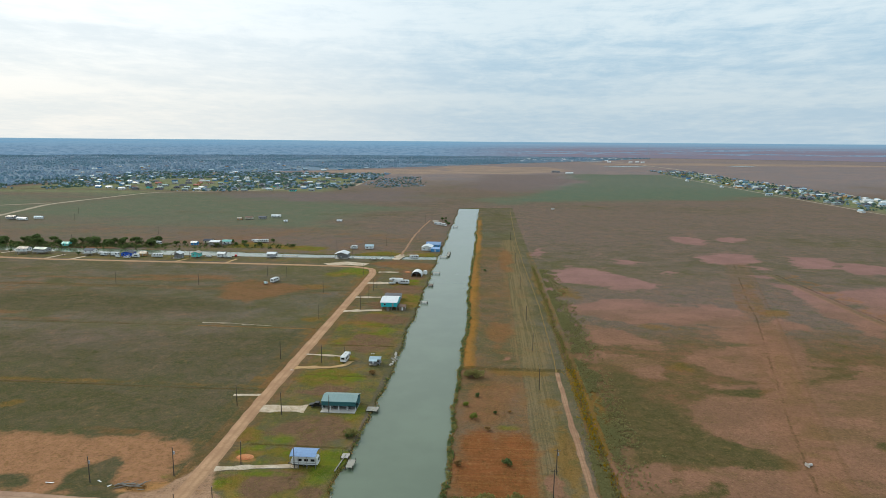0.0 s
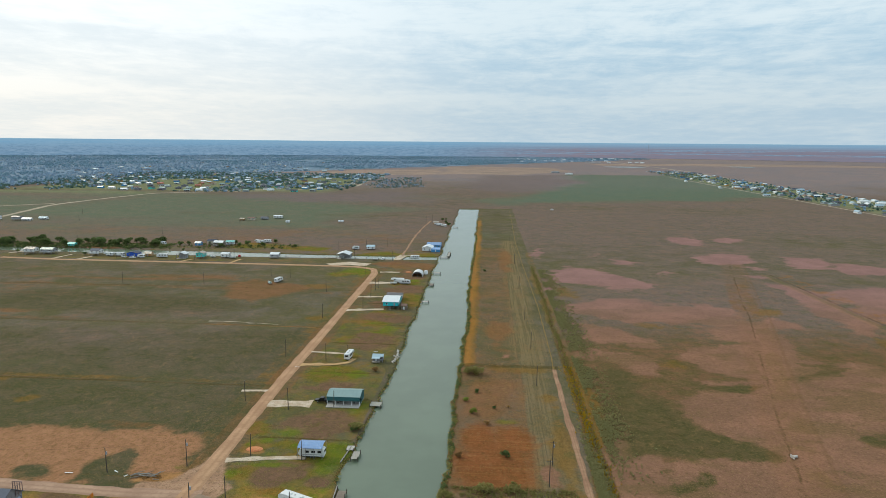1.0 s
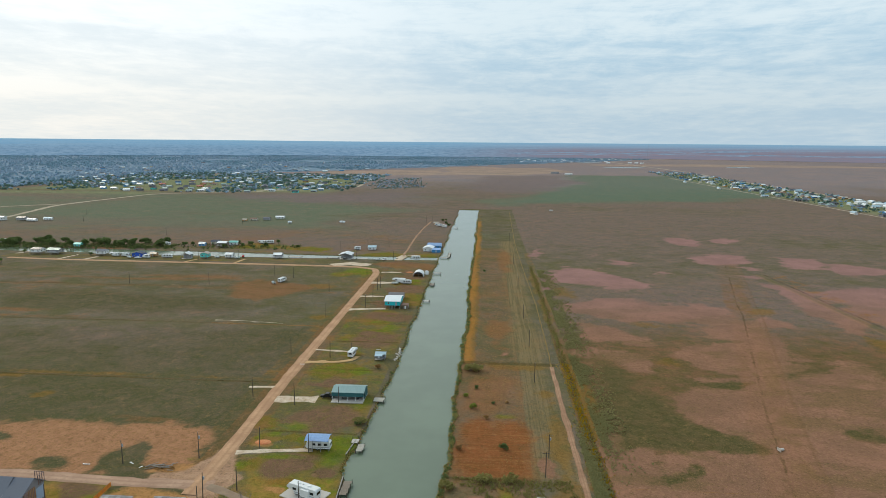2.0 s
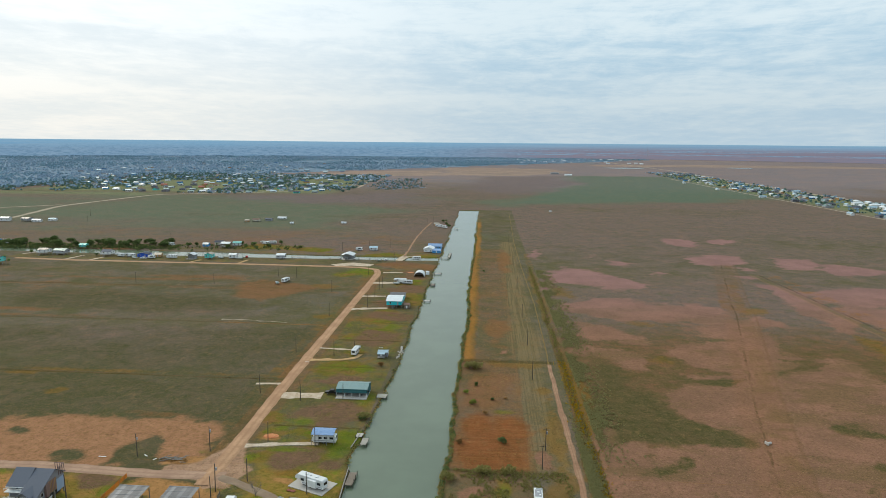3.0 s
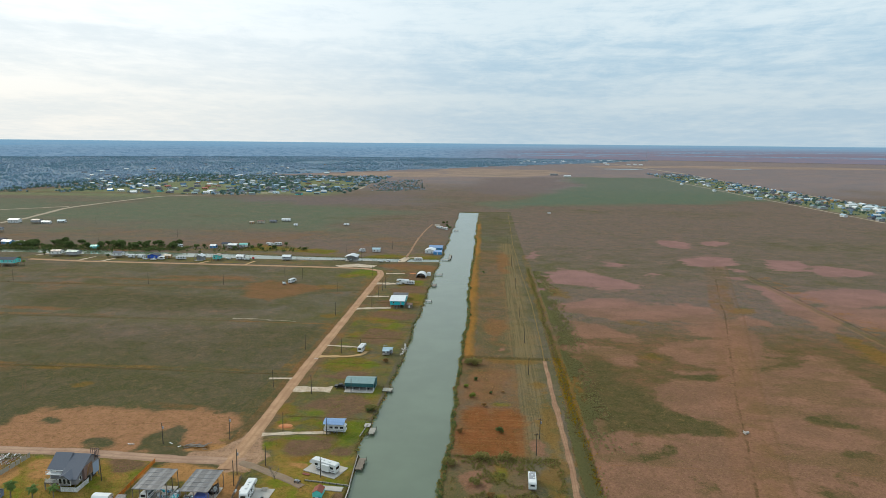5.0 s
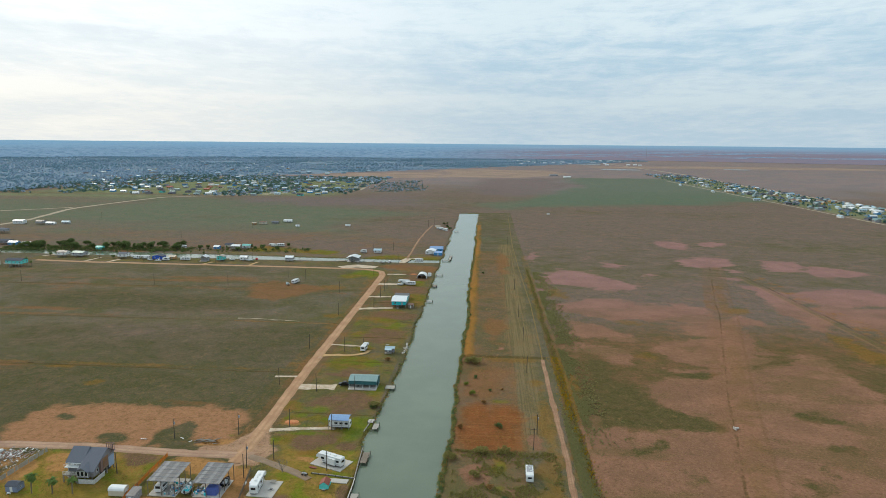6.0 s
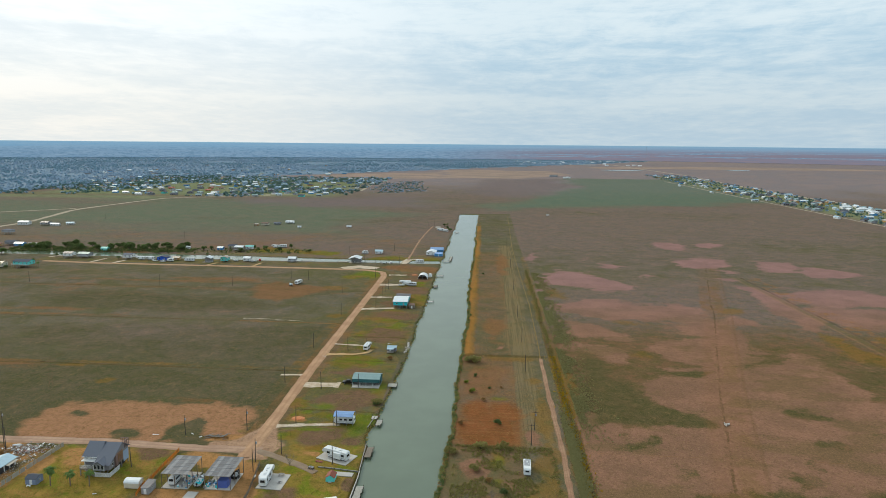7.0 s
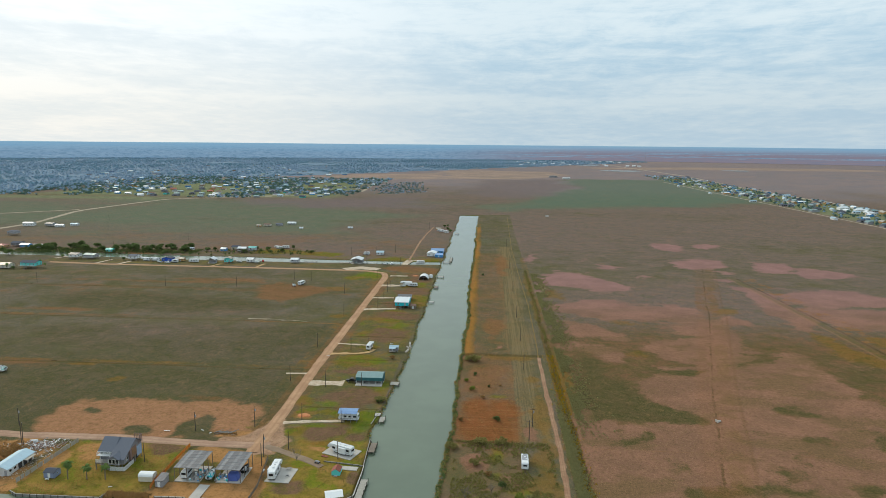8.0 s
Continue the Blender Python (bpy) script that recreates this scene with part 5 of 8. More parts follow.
def camper(x, y, turn, length, label, fifth=True, group="", body="white", tall=3.5, wide=2.5, band="mid_grey", slide=True, name="camper"):
    """A travel trailer lying along its own y, its nose at +y."""
    t = thing(name, x, y, turn, label, "camper", group)
    L, z0 = length / 2, 0.62
    if fifth:
        prof = [(-L, z0), (L - 2.6, z0), (L - 2.4, 1.75), (L, 1.9), (L - 0.15, 2.7), (L - 0.9, tall - 0.1), (L - 2.2, tall), (-L + 0.3, tall - 0.12), (-L, tall - 0.4)]
    else:
        prof = [(-L, z0), (L - 0.5, z0), (L, 1.2), (L - 0.2, 2.2), (L - 0.7, tall - 0.25), (L - 1.5, tall - 0.1), (-L + 0.5, tall - 0.1), (-L, tall - 0.5)]
    part("body", prism(prof, -wide / 2, wide / 2, "x", 0.07), body, t)
    part("stripe", boxes((-wide / 2 - 0.012, wide / 2 + 0.012, -L + 0.4, L - 2.8 if fifth else L - 0.8, 1.05, 1.28)), band, t)
    part("underbody", boxes((-wide / 2 + 0.15, wide / 2 - 0.15, -L + 0.3, L - 2.8 if fifth else L - 0.6, 0.38, z0)), "dark", t)
    for side, s in (("w", -1), ("e", 1)):
        for k in range(3):
            yy = -L + 1.5 + k * (length - 4.4) / 2
            window(t, s * wide / 2, yy, 2.15, 1.2, 0.75, side, "black")
    door(t, wide / 2, L - 3.4 if fifth else L - 1.9, z0 + 0.1, 0.75, 1.95, "e", "cream")
    window(t, 0, -L, 2.2, 1.5, 0.8, "s", "black")
    if slide:
        part("slide_out", boxes((-wide / 2 - 0.7, -wide / 2 + 0.02, -L + 2.2, -L + 5.2, 0.8, tall - 0.5), bevel=0.05), body, t)
    for k in range(2):
        a = part("air_conditioner", boxes((-0.4, 0.4, -0.5, 0.5, 0, 0.3), bevel=0.09), "white", t)
        a.location = (0, -L + length * (0.3 + 0.35 * k), tall - 0.1)
    part("roof_vent", boxes((-0.2, 0.2, -0.2, 0.2, tall - 0.12, tall + 0.06), bevel=0.03), "mid_grey", t)
    part("awning", tubes(((wide / 2 + 0.1, -L + 1.6, tall - 0.5), (wide / 2 + 0.1, L - 3.2, tall - 0.5), 0.09)), "mid_grey", t)
    for yy in (-0.9, 0.1):
        for s in (-1, 1):
            wheel(t, s * (wide / 2 - 0.16), yy)
    if fifth:
        for s in (-0.8, 0.8):
            part("landing_leg", boxes((s - 0.06, s + 0.06, L - 2.9, L - 2.78, 0, 0.75)), "steel", t)
        part("hitch", boxes((-0.15, 0.15, L - 1.5, L - 1.1, 1.35, 1.85)), "black", t)
    else:
        part("tow_bar", tubes(((-0.7, L - 0.5, 0.5), (0, L + 1.1, 0.45), 0.05), ((0.7, L - 0.5, 0.5), (0, L + 1.1, 0.45), 0.05), ((0, L + 1, 0), (0, L + 1, 0.5), 0.05)), "black", t)
        for s in (-0.8, 0.8):
            part("jack", boxes((s - 0.05, s + 0.05, -L + 0.3, -L + 0.42, 0, 0.65)), "steel", t)
    return t


def boat(x, y, turn, label, length=6.0, hull="white", inside="aqua", z=0.0, trailer=True, group="boats"):
    t = thing("boat", x, y, turn, label, "boat", group, z)
    L, lift = length / 2, 0.55 if trailer else 0.0
    rings = []
    bm = bmesh.new()
    for k in range(9):
        s = k / 8
        wide = 1.15 * (1 - max(0, (s - 0.45) / 0.55) ** 2.2) + 0.04
        sheer, keel = 0.95 + 0.3 * s * s, 0.05 + 0.45 * max(0, s - 0.6) ** 1.5
        rings.append([bm.verts.new((u * wide, -L + s * length, lift + v)) for u, v in ((-1, sheer), (-0.92, 0.45), (-0.5, 0.2), (0, keel), (0.5, 0.2), (0.92, 0.45), (1, sheer))])
    for a, b in zip(rings, rings[1:]):
        for i in range(6):
            bm.faces.new((a[i], a[i + 1], b[i + 1], b[i]))
    bm.faces.new(rings[0])
    bmesh.ops.solidify(bm, geom=list(bm.faces), thickness=0.06)
    part("hull", bm, hull, t)
    part("deck", boxes((-0.95, 0.95, -L + 0.15, L * 0.25, lift + 0.45, lift + 0.52)), inside, t)
    part("foredeck", boxes((-0.55, 0.55, L * 0.32, L * 0.72, lift + 0.98, lift + 1.05), bevel=0.02), hull, t)
    part("console", boxes((-0.4, 0.4, -0.3, 0.4, lift + 0.5, lift + 1.25), bevel=0.06), "white", t)
    part("windscreen", boxes((-0.42, 0.42, 0.36, 0.42, lift + 1.25, lift + 1.6)), "glass", t)
    for s in (-0.45, 0.45):
        part("seat", boxes((s - 0.25, s + 0.25, -1.3, -0.85, lift + 0.5, lift + 0.95), bevel=0.06), "white", t)
    part("outboard_motor", boxes((-0.22, 0.22, -L - 0.55, -L - 0.05, lift + 0.75, lift + 1.35), (-0.1, 0.1, -L - 0.4, -L - 0.2, lift - 0.1, lift + 0.8), bevel=0.05), "black", t)
    if trailer:
        part("trailer_frame", boxes((-1.0, -0.9, -L, L * 0.5, 0.45, 0.55), (0.9, 1.0, -L, L * 0.5, 0.45, 0.55), (-0.06, 0.06, L * 0.3, L + 1.0, 0.42, 0.52), (-1, 1, -0.6, -0.5, 0.42, 0.52)), "steel", t)
        for s in (-1, 1):
            wheel(t, s * 1.12, -0.6, 0.32, 0.2)
    return t


def pickup(x, y, turn, label, paint="black", name="pickup_truck", closed=False):
    t = thing(name, x, y, turn, label, "car" if closed else "pickup", "")
    if closed:
        prof = [(-2.3, 0.4), (2.3, 0.4), (2.35, 0.9), (1.1, 1.1), (0.4, 1.65), (-1.9, 1.7), (-2.3, 1.1)]
    else:
        prof = [(-2.8, 0.5), (2.8, 0.5), (2.85, 1.05), (1.35, 1.2), (0.75, 1.88), (-0.75, 1.9), (-0.95, 1.2), (-2.8, 1.2)]
    part("body", prism(prof, -0.96, 0.96, "x", 0.06), paint, t)
    for s, f in ((-1, "w"), (1, "e")):
        window(t, s * 0.96, 0.2 if not closed else -0.6, 1.5, 1.0, 0.45, f, "black")
    ws = part("windscreen", boxes((-0.8, 0.8, -0.02, 0.02, -0.3, 0.3)), "glass", t)
    ws.matrix_basis = pose(0, 1.08 if not closed else 0.78, 1.56 if not closed else 1.4, 42)
    if not closed:
        part("bed_liner", boxes((-0.8, 0.8, -2.65, -1.05, 1.2, 1.215)), "dark", t)
    for s in (-0.7, 0.7):
        part("headlight", boxes((s - 0.17, s + 0.17, 2.83, 2.88, 0.8, 0.98)), "white", t)
        part("tail_light", boxes((s - 0.1, s + 0.1, -2.86, -2.8, 0.8, 1.05)) if not closed else boxes((s - 0.1, s + 0.1, -2.36, -2.3, 0.7, 0.95)), "red", t)
    for yy in (-1.75, 1.75):
        for s in (-1, 1):
            wheel(t, s * 0.86, yy if not closed else yy * 0.82)
    return t


def utility_pole(x, y, label, tall=8.2, arm=True, turn=0, can=False, group="utility poles", lean=0.0):
    t = thing("utility_pole", x, y, turn, label, "utility pole", group)
    bm = bmesh.new()
    tube(bm, (0, 0, -0.3), (lean, 0, tall), 0.17, 0.11, 8)
    part("pole", bm, "pole_wood", t)
    if arm:
        part("crossarm", boxes((-1.1 + lean, 1.1 + lean, 0.1, 0.2, tall - 0.7, tall - 0.58)), "pole_wood", t)
        for s in (-1, 0.35, 1):
            ins = bmesh.new()
            tube(ins, (s + lean, 0.15, tall - 0.58), (s + lean, 0.15, tall - 0.38), 0.05, 0.03, 6)
            part("insulator", ins, "mid_grey", t)
    else:
        ins = bmesh.new()
        tube(ins, (lean, 0, tall), (lean, 0, tall + 0.2), 0.05, 0.03, 6)
        part("insulator", ins, "mid_grey", t)
    if can:
        bm = bmesh.new()
        tube(bm, (0.35 + lean, 0, tall - 2.1), (0.35 + lean, 0, tall - 1.2), 0.24, 0.24, 10)
        part("transformer", bm, "mid_grey", t, "grey transformer can")
    return t


def cable(points, label, r=0.012):
    """Sagging wire through points in metres."""
    verts, faces = [], []
    for a, b in zip(points, points[1:]):
        a, b = Vector(a), Vector(b)
        sag = (b - a).length * 0.02
        for k in range(9):
            s = k / 8
            p = a.lerp(b, s) - Vector((0, 0, sag * 4 * s * (1 - s)))
            o = len(verts)
            verts += [(p.x - r, p.y, p.z), (p.x + r, p.y, p.z), (p.x, p.y, p.z + r * 1.7)]
            if k:
                q = o - 3
                faces += [(q, q + 1, o + 1, o), (q + 1, q + 2, o + 2, o + 1), (q + 2, q, o, o + 2)]
    ob = sheet("power_cable", verts, faces, M["black"])
    return tagged(ob, label, "cable", "power cables")


def leaf_cloud(bm, blobs_, count, size, rng, flat=0.8):
    """Leaf clumps: small bent quads thrown through several uneven lobes."""
    for _ in range(count):
        cx, cy, cz, r = blobs_[rng.randrange(len(blobs_))]
        while True:
            v = Vector((rng.uniform(-1, 1), rng.uniform(-1, 1), rng.uniform(-1, 1)))
            if 0.25 < v.length < 1:
                break
        p = Vector((cx, cy, cz)) + Vector((v.x * r, v.y * r, v.z * r * flat))
        s = size * rng.uniform(0.6, 1.5)
        e = Euler((rng.uniform(-0.9, 0.9), rng.uniform(-0.9, 0.9), rng.uniform(0, 6.28))).to_matrix()
        q = [bm.verts.new(p + e @ Vector(c)) for c in ((-s, -s * 0.6, 0), (s, -s * 0.5, s * 0.2), (s * 0.9, s * 0.6, 0), (-s * 0.8, s * 0.5, s * 0.25))]
        bm.faces.new((q[0], q[1], q[2]))
        bm.faces.new((q[0], q[2], q[3]))


def plant(kind, seed, wide, tall, leaf, label, category, count=260, size=0.22, trunk=0.0):
    """A shrub or small tree: stems or a trunk with limbs, and a crown of many small leaf clumps with gaps."""
    rng = random.Random(seed)
    t = new(kind)
    t.empty_display_size = 0.3
    tagged(t, label, category)
    bm = bmesh.new()
    lobes = []
    n_l = 5 if not trunk else 7
    for k in range(n_l):
        a = k / n_l * 6.28 + rng.uniform(-0.5, 0.5)
        rr = rng.uniform(0.25, 0.62) * wide / 2
        lobes.append((math.cos(a) * rr, math.sin(a) * rr, trunk + (tall - trunk) * rng.uniform(0.3, 0.72), wide / 2 * rng.uniform(0.36, 0.58)))
    lobes.append((0, 0, trunk + (tall - trunk) * 0.62, wide * 0.28))
    if trunk:
        tube(bm, (0, 0, -0.2), (rng.uniform(-0.2, 0.2), 0.1, trunk + 0.4), wide * 0.035 + 0.05, wide * 0.02 + 0.03, 7)
    for lx, ly, lz, lr in lobes:
        tube(bm, (0, 0, trunk * 0.8), (lx, ly, lz), 0.07 if trunk else 0.04, 0.02, 5)
    part("trunk" if trunk else "stems", bm, "bark", t)
    bm = bmesh.new()
    squash = min(1.0, (tall - trunk) / wide * 1.1)
    leaf_cloud(bm, lobes, count, size, rng, squash)
    part("crown", bm, leaf, t)
    return t


def bare_tree(x, y, seed, tall, label):
    rng = random.Random(seed)
    t = thing("bare_tree", x, y, 0, label, "tree", "trees")
    bm = bmesh.new()

    def limb(p, d, length, r, depth):
        q = p + d * length
        tube(bm, p, q, r, r * 0.6, 5)
        if depth == 0:
            return
        for _ in range(3):
            e = (d + Vector((rng.uniform(-0.8, 0.8), rng.uniform(-0.8, 0.8), rng.uniform(-0.1, 0.5)))).normalized()
            limb(q, e, length * rng.uniform(0.6, 0.85), r * 0.55, depth - 1)

    tube(bm, (0, 0, -0.2), (0, 0, tall * 0.12), 0.16, 0.12, 6)
    part("trunk", bm, "twig", t)
    bm = bmesh.new()
    for k in range(5):
        a = k * 1.256
        limb(Vector((0, 0, tall * 0.1)), Vector((math.cos(a) * 0.5, math.sin(a) * 0.5, 0.9)).normalized(), tall * 0.32, 0.07, 3)
    part("branches", bm, "twig", t)
    return t


def palm(x, y, seed, tall, label):
    rng = random.Random(seed)
    t = thing("palm_tree", x, y, rng.uniform(0, 360), label, "palm tree", "palm trees")
    bm = bmesh.new()
    for k in range(6):
        a, b = k / 6, (k + 1) / 6
        tube(bm, (0.25 * a * a, 0, tall * 0.78 * a), (0.25 * b * b, 0, tall * 0.78 * b + 0.02), 0.21 - 0.03 * a, 0.19 - 0.03 * b, 8)
    part("trunk", bm, "wood", t)
    bm = bmesh.new()
    leaf_cloud(bm, [(0.2, 0, tall * 0.74, 0.45)], 40, 0.2, rng, 1.2)
    part("dead_skirt", bm, "leaf_rust", t)
    bm = bmesh.new()
    reach = 0.95 + tall * 0.12
    spine = [Vector((s * reach, 0, 0.5 * reach * s - 0.95 * reach * s * s)) for s in np.linspace(0, 1, 6)]
    for k, (p, q) in enumerate(zip(spine, spine[1:])):
        w0, w1 = 0.12 + 0.34 * math.sin(math.pi * (0.15 + 0.8 * k / 5)), 0.12 + 0.34 * math.sin(math.pi * (0.15 + 0.8 * (k + 1) / 5))
        for s in (-1, 1):
            vs = [bm.verts.new(p), bm.verts.new(q), bm.verts.new(q + Vector((0.1, s * w1, -0.22))), bm.verts.new(p + Vector((0.1, s * w0, -0.22)))]
            bm.faces.new(vs)
    frond = part("frond", bm, "leaf_palm", t)
    for k in range(22):
        m = pose(0.25, 0, tall * 0.79 + rng.uniform(-0.1, 0.25), 0, rng.uniform(-42, 40), k * 137.5)
        if k == 0:
            frond.matrix_basis = m
        else:
            o = frond.copy()
            scene.collection.objects.link(o)
            o.matrix_basis = m
    return t


# ---- near lots west of the canal ----
def stilt_house():
    """Two-storey grey house on stilts with a front wing, a deck and an unfinished east side."""
    t = thing("house", -107.4, 129.4, 0, "grey sided house on stilts with dark shingle roof", "house")
    z0, top, ridge = 2.6, 6.0, 9.0
    part("wall", prism([(-4.3, z0), (4.3, z0), (4.3, top), (0, ridge), (-4.3, top)], -4.9, 0.2), "grey_siding", t)
    part("roof", prism([(-4.9, 5.62), (0, ridge + 0.02), (4.9, 5.62), (4.9, 5.82), (0, ridge + 0.22), (-4.9, 5.82)], -5.3, 0.45), "shingle_grey", t)
    part("east_wing", prism([(-7.4, z0), (4.3, z0), (4.3, top), (0.3, 8.7), (-7.4, 4.6)], 0.2, 5.75), "grey_siding", t)
    part("wing_roof", prism([(-8.0, 4.3), (0.3, 8.72), (4.9, 5.62), (4.9, 5.8), (0.3, 8.92), (-8.0, 4.5)], 0.45, 6.2), "shingle_grey", t)
    porch = gable_wall(3.8, 1.2, z0, 4.9, 6.2, "y")
    bmesh.ops.translate(porch, verts=porch.verts, vec=(2.6, -7.75, 0))
    part("porch_bay", porch, "grey_siding", t)
    pr = gable(3.8, 3.6, 4.9, 6.2, 0.35, 0.16, "y")
    bmesh.ops.translate(pr, verts=pr.verts, vec=(2.6, -6.9, 0))
    part("porch_roof", pr, "shingle_grey", t)
    part("east_sheathing", boxes((5.76, 5.8, -3.6, 0.6, z0 + 0.2, 6.3)), "sheathing", t, "unfinished brown sheathing")
    part("house_wrap", boxes((5.76, 5.8, 0.9, 4.1, 1.4, 5.2)), "pale_blue", t, "pale blue house wrap")
    stud = part("stud", boxes((5.82, 5.92, -0.05, 0.05, 0, 3.6)), "tan", t)
    stud.location = (0, -3.2, z0)
    for k in range(1, 7):
        again(stud, (0, -3.2 + k * 0.62, z0))
    for xx in (1.3, 2.6, 3.9):
        window(t, xx, -8.35, 4.0, 1.0, 1.7, "s")
    for xx in (-4.0, -2.4):
        window(t, xx, -4.3, 5.0, 1.0, 1.2, "s")
    door(t, -1.0, -4.3, z0, 1.0, 2.1, "s", "white")
    window(t, 5.75, -5.4, 3.9, 1.0, 1.2, "e")
    part("deck", boxes((-5.2, 0.2, -6.9, -4.3, z0 - 0.2, z0)), "grey_wood", t)
    part("balcony", boxes((-5.1, 0.0, -6.0, -4.3, 4.55, 4.7)), "white", t)
    for zz in (z0, 4.7):
        bm = bmesh.new()
        front = -6.85 if zz == z0 else -5.95
        box(bm, -5.1, 0.1, front, front + 0.07, zz + 0.95, zz + 1.04)
        for k in range(14):
            box(bm, -5.1 + k * 0.39, -5.05 + k * 0.39, front, front + 0.05, zz, zz + 0.96)
        part("railing", bm, "white", t)
    slat = part("lattice_slat", boxes((-0.09, 0.09, -0.03, 0.03, 0, 1.5)), "white", t, "white lattice slat")
    slat.location = (0.5, -7.4, 0)
    for k in range(1, 22):
        again(slat, (0.5 + k * 0.245, -7.4, 0))
    for k in range(20):
        again(slat, (5.7, -7.2 + k * 0.3, 0), 90)
    part("lattice_rail", boxes((0.35, 5.8, -7.45, -7.37, 1.42, 1.58), (5.66, 5.74, -7.4, -1.2, 1.42, 1.58)), "white", t)
    part("underfloor", boxes((-4.8, 5.7, -7.3, 4.2, z0 - 0.3, z0 - 0.02)), "wood", t)
    # near-black box added as the shade among the stilts
    part("storage_room", boxes((-1.0, 4.6, -1.0, 3.9, 0, z0 - 0.3)), "dark", t, "dark box standing in for the shade under the house")
    part("chimney_chase", boxes((5.8, 6.5, -4.4, -3.3, z0, 6.4)), "sheathing", t, "unpainted chimney chase")
    upright = part("frame_upright", boxes((-0.07, 0.07, -0.07, 0.07, 0, 2.6)), "sheathing", t, "bare timber upright")
    upright.location = (3.2, 4.4, 6.0)
    for k in range(1, 5):
        again(upright, (3.2 + k * 0.68, 4.4, 6.0))
    for k in range(1, 4):
        again(upright, (5.92, 4.4 - k * 0.8, 6.0))
    part("frame_plate", boxes((3.1, 6.0, 4.33, 4.47, 8.58, 8.72)), "sheathing", t)
    part("frame_plate", boxes((5.85, 5.99, 1.9, 4.33, 8.58, 8.72)), "sheathing", t)
    trim_ = part("corner_trim", boxes((-0.09, 0.09, -0.09, 0.09, 0, 2.3)), "white", t, "white corner trim")
    trim_.location = (0.8, -8.3, z0)
    again(trim_, (4.4, -8.3, z0))
    again(trim_, (-4.85, -4.3, z0))
    part("fascia", boxes((-5.34, 0.5, -4.98, -4.9, 5.5, 5.74)), "white", t, "white fascia board")
    post = part("post", boxes((-0.15, 0.15, -0.15, 0.15, -0.1, z0)), "grey_wood", t)
    post.location = (-4.7, -4.1, 0)
    for i in range(5):
        for j in range(3):
            if i or j:
                again(post, (-4.7 + i * 2.55, -4.1 + j * 4.1, 0))
    for xx in (-5.0, -2.6, 0.0):
        again(post, (xx, -6.7, 0))
    tread = part("step", boxes((0, 0.3, -7.9, -6.9, 0, 0.05)), "grey_wood", t)
    tread.location = (-2.9, 0, z0 - 0.2)
    for k in range(1, 12):
        again(tread, (-2.9 + k * 0.28, 0, z0 - 0.2 * (k + 1)))
    part("water_heater_closet", boxes((-5.0, -3.6, 2.2, 3.8, 0, z0 - 0.2)), "wood", t)
    return t


stilt_house()


def carport(x, y, w, d, h, label, slope=0.5, panel="roof_grey", posts=4):
    t = thing("carport", x, y, 0, label, "carport", "carports")
    count = int(w / 1.05)
    step_ = w / count
    sheet_bm = prism([(-d / 2 - 0.4, h), (d / 2 + 0.4, h + slope), (d / 2 + 0.4, h + slope + 0.05), (-d / 2 - 0.4, h + 0.05)], 0.015, step_ - 0.015)
    first = part("roof_panel", sheet_bm, roof_mat(panel, "x"), t)
    first.location = (-w / 2, 0, 0)
    pale = part("clear_panel", prism([(-d / 2 - 0.4, h), (d / 2 + 0.4, h + slope), (d / 2 + 0.4, h + slope + 0.05), (-d / 2 - 0.4, h + 0.05)], 0.015, step_ - 0.015), roof_mat("roof_clear", "x"), t, "milky translucent panel")
    pale.location = (-w / 2 + step_, 0, 0.02)
    for k in range(2, count):
        again(pale if k % 3 == 1 else first, (-w / 2 + k * step_, 0, 0.02 * (k % 2)))
    batten = part("batten", boxes((-w / 2, w / 2, -0.05, 0.05, 0.08, 0.13)), "mid_grey", t)
    batten.location = (0, -d / 2, h)
    for k in range(1, 6):
        again(batten, (0, -d / 2 + k * d / 5, h + slope * (k * d / 5 + 0.4) / (d + 0.8)))
    beam = boxes((-w / 2, w / 2, -0.06, 0.06, -0.22, -0.02))
    b0 = part("beam", beam, "steel", t)
    b0.location = (0, -d / 2, h)
    for k in range(1, 5):
        again(b0, (0, -d / 2 + k * d / 4, h + slope * k / 4))
    p0 = part("post", boxes((-0.09, 0.09, -0.09, 0.09, -0.1, h)), "wood", t)
    p0.location = (-w / 2 + 0.1, -d / 2, 0)
    for j in range(posts):
        for xx in (-w / 2 + 0.1, 0.0, w / 2 - 0.1):
            if (j or xx > -w / 2 + 0.2) and not (xx == 0.0 and 0 < j < posts - 1):
                again(p0, (xx, -d / 2 + j * d / (posts - 1), 0))
    for j in range(posts):
        yy = -d / 2 + j * d / (posts - 1)
        part("knee_brace", tubes(((w / 2 - 0.1, yy, h - 1.0), (w / 2 - 1.0, yy, h - 0.1), 0.05)), "wood", t)
    return t


def slab(x, y, w, d, label, turn=0, z=0.12):
    ob = part("concrete_pad", boxes((-w / 2, w / 2, -d / 2, d / 2, -0.1, z), bevel=0.02), "concrete", None)
    ob.matrix_world = pose(x * U, y * U, 0, 0, 0, turn)
    return tagged(ob, label, "concrete pad", "concrete pads")


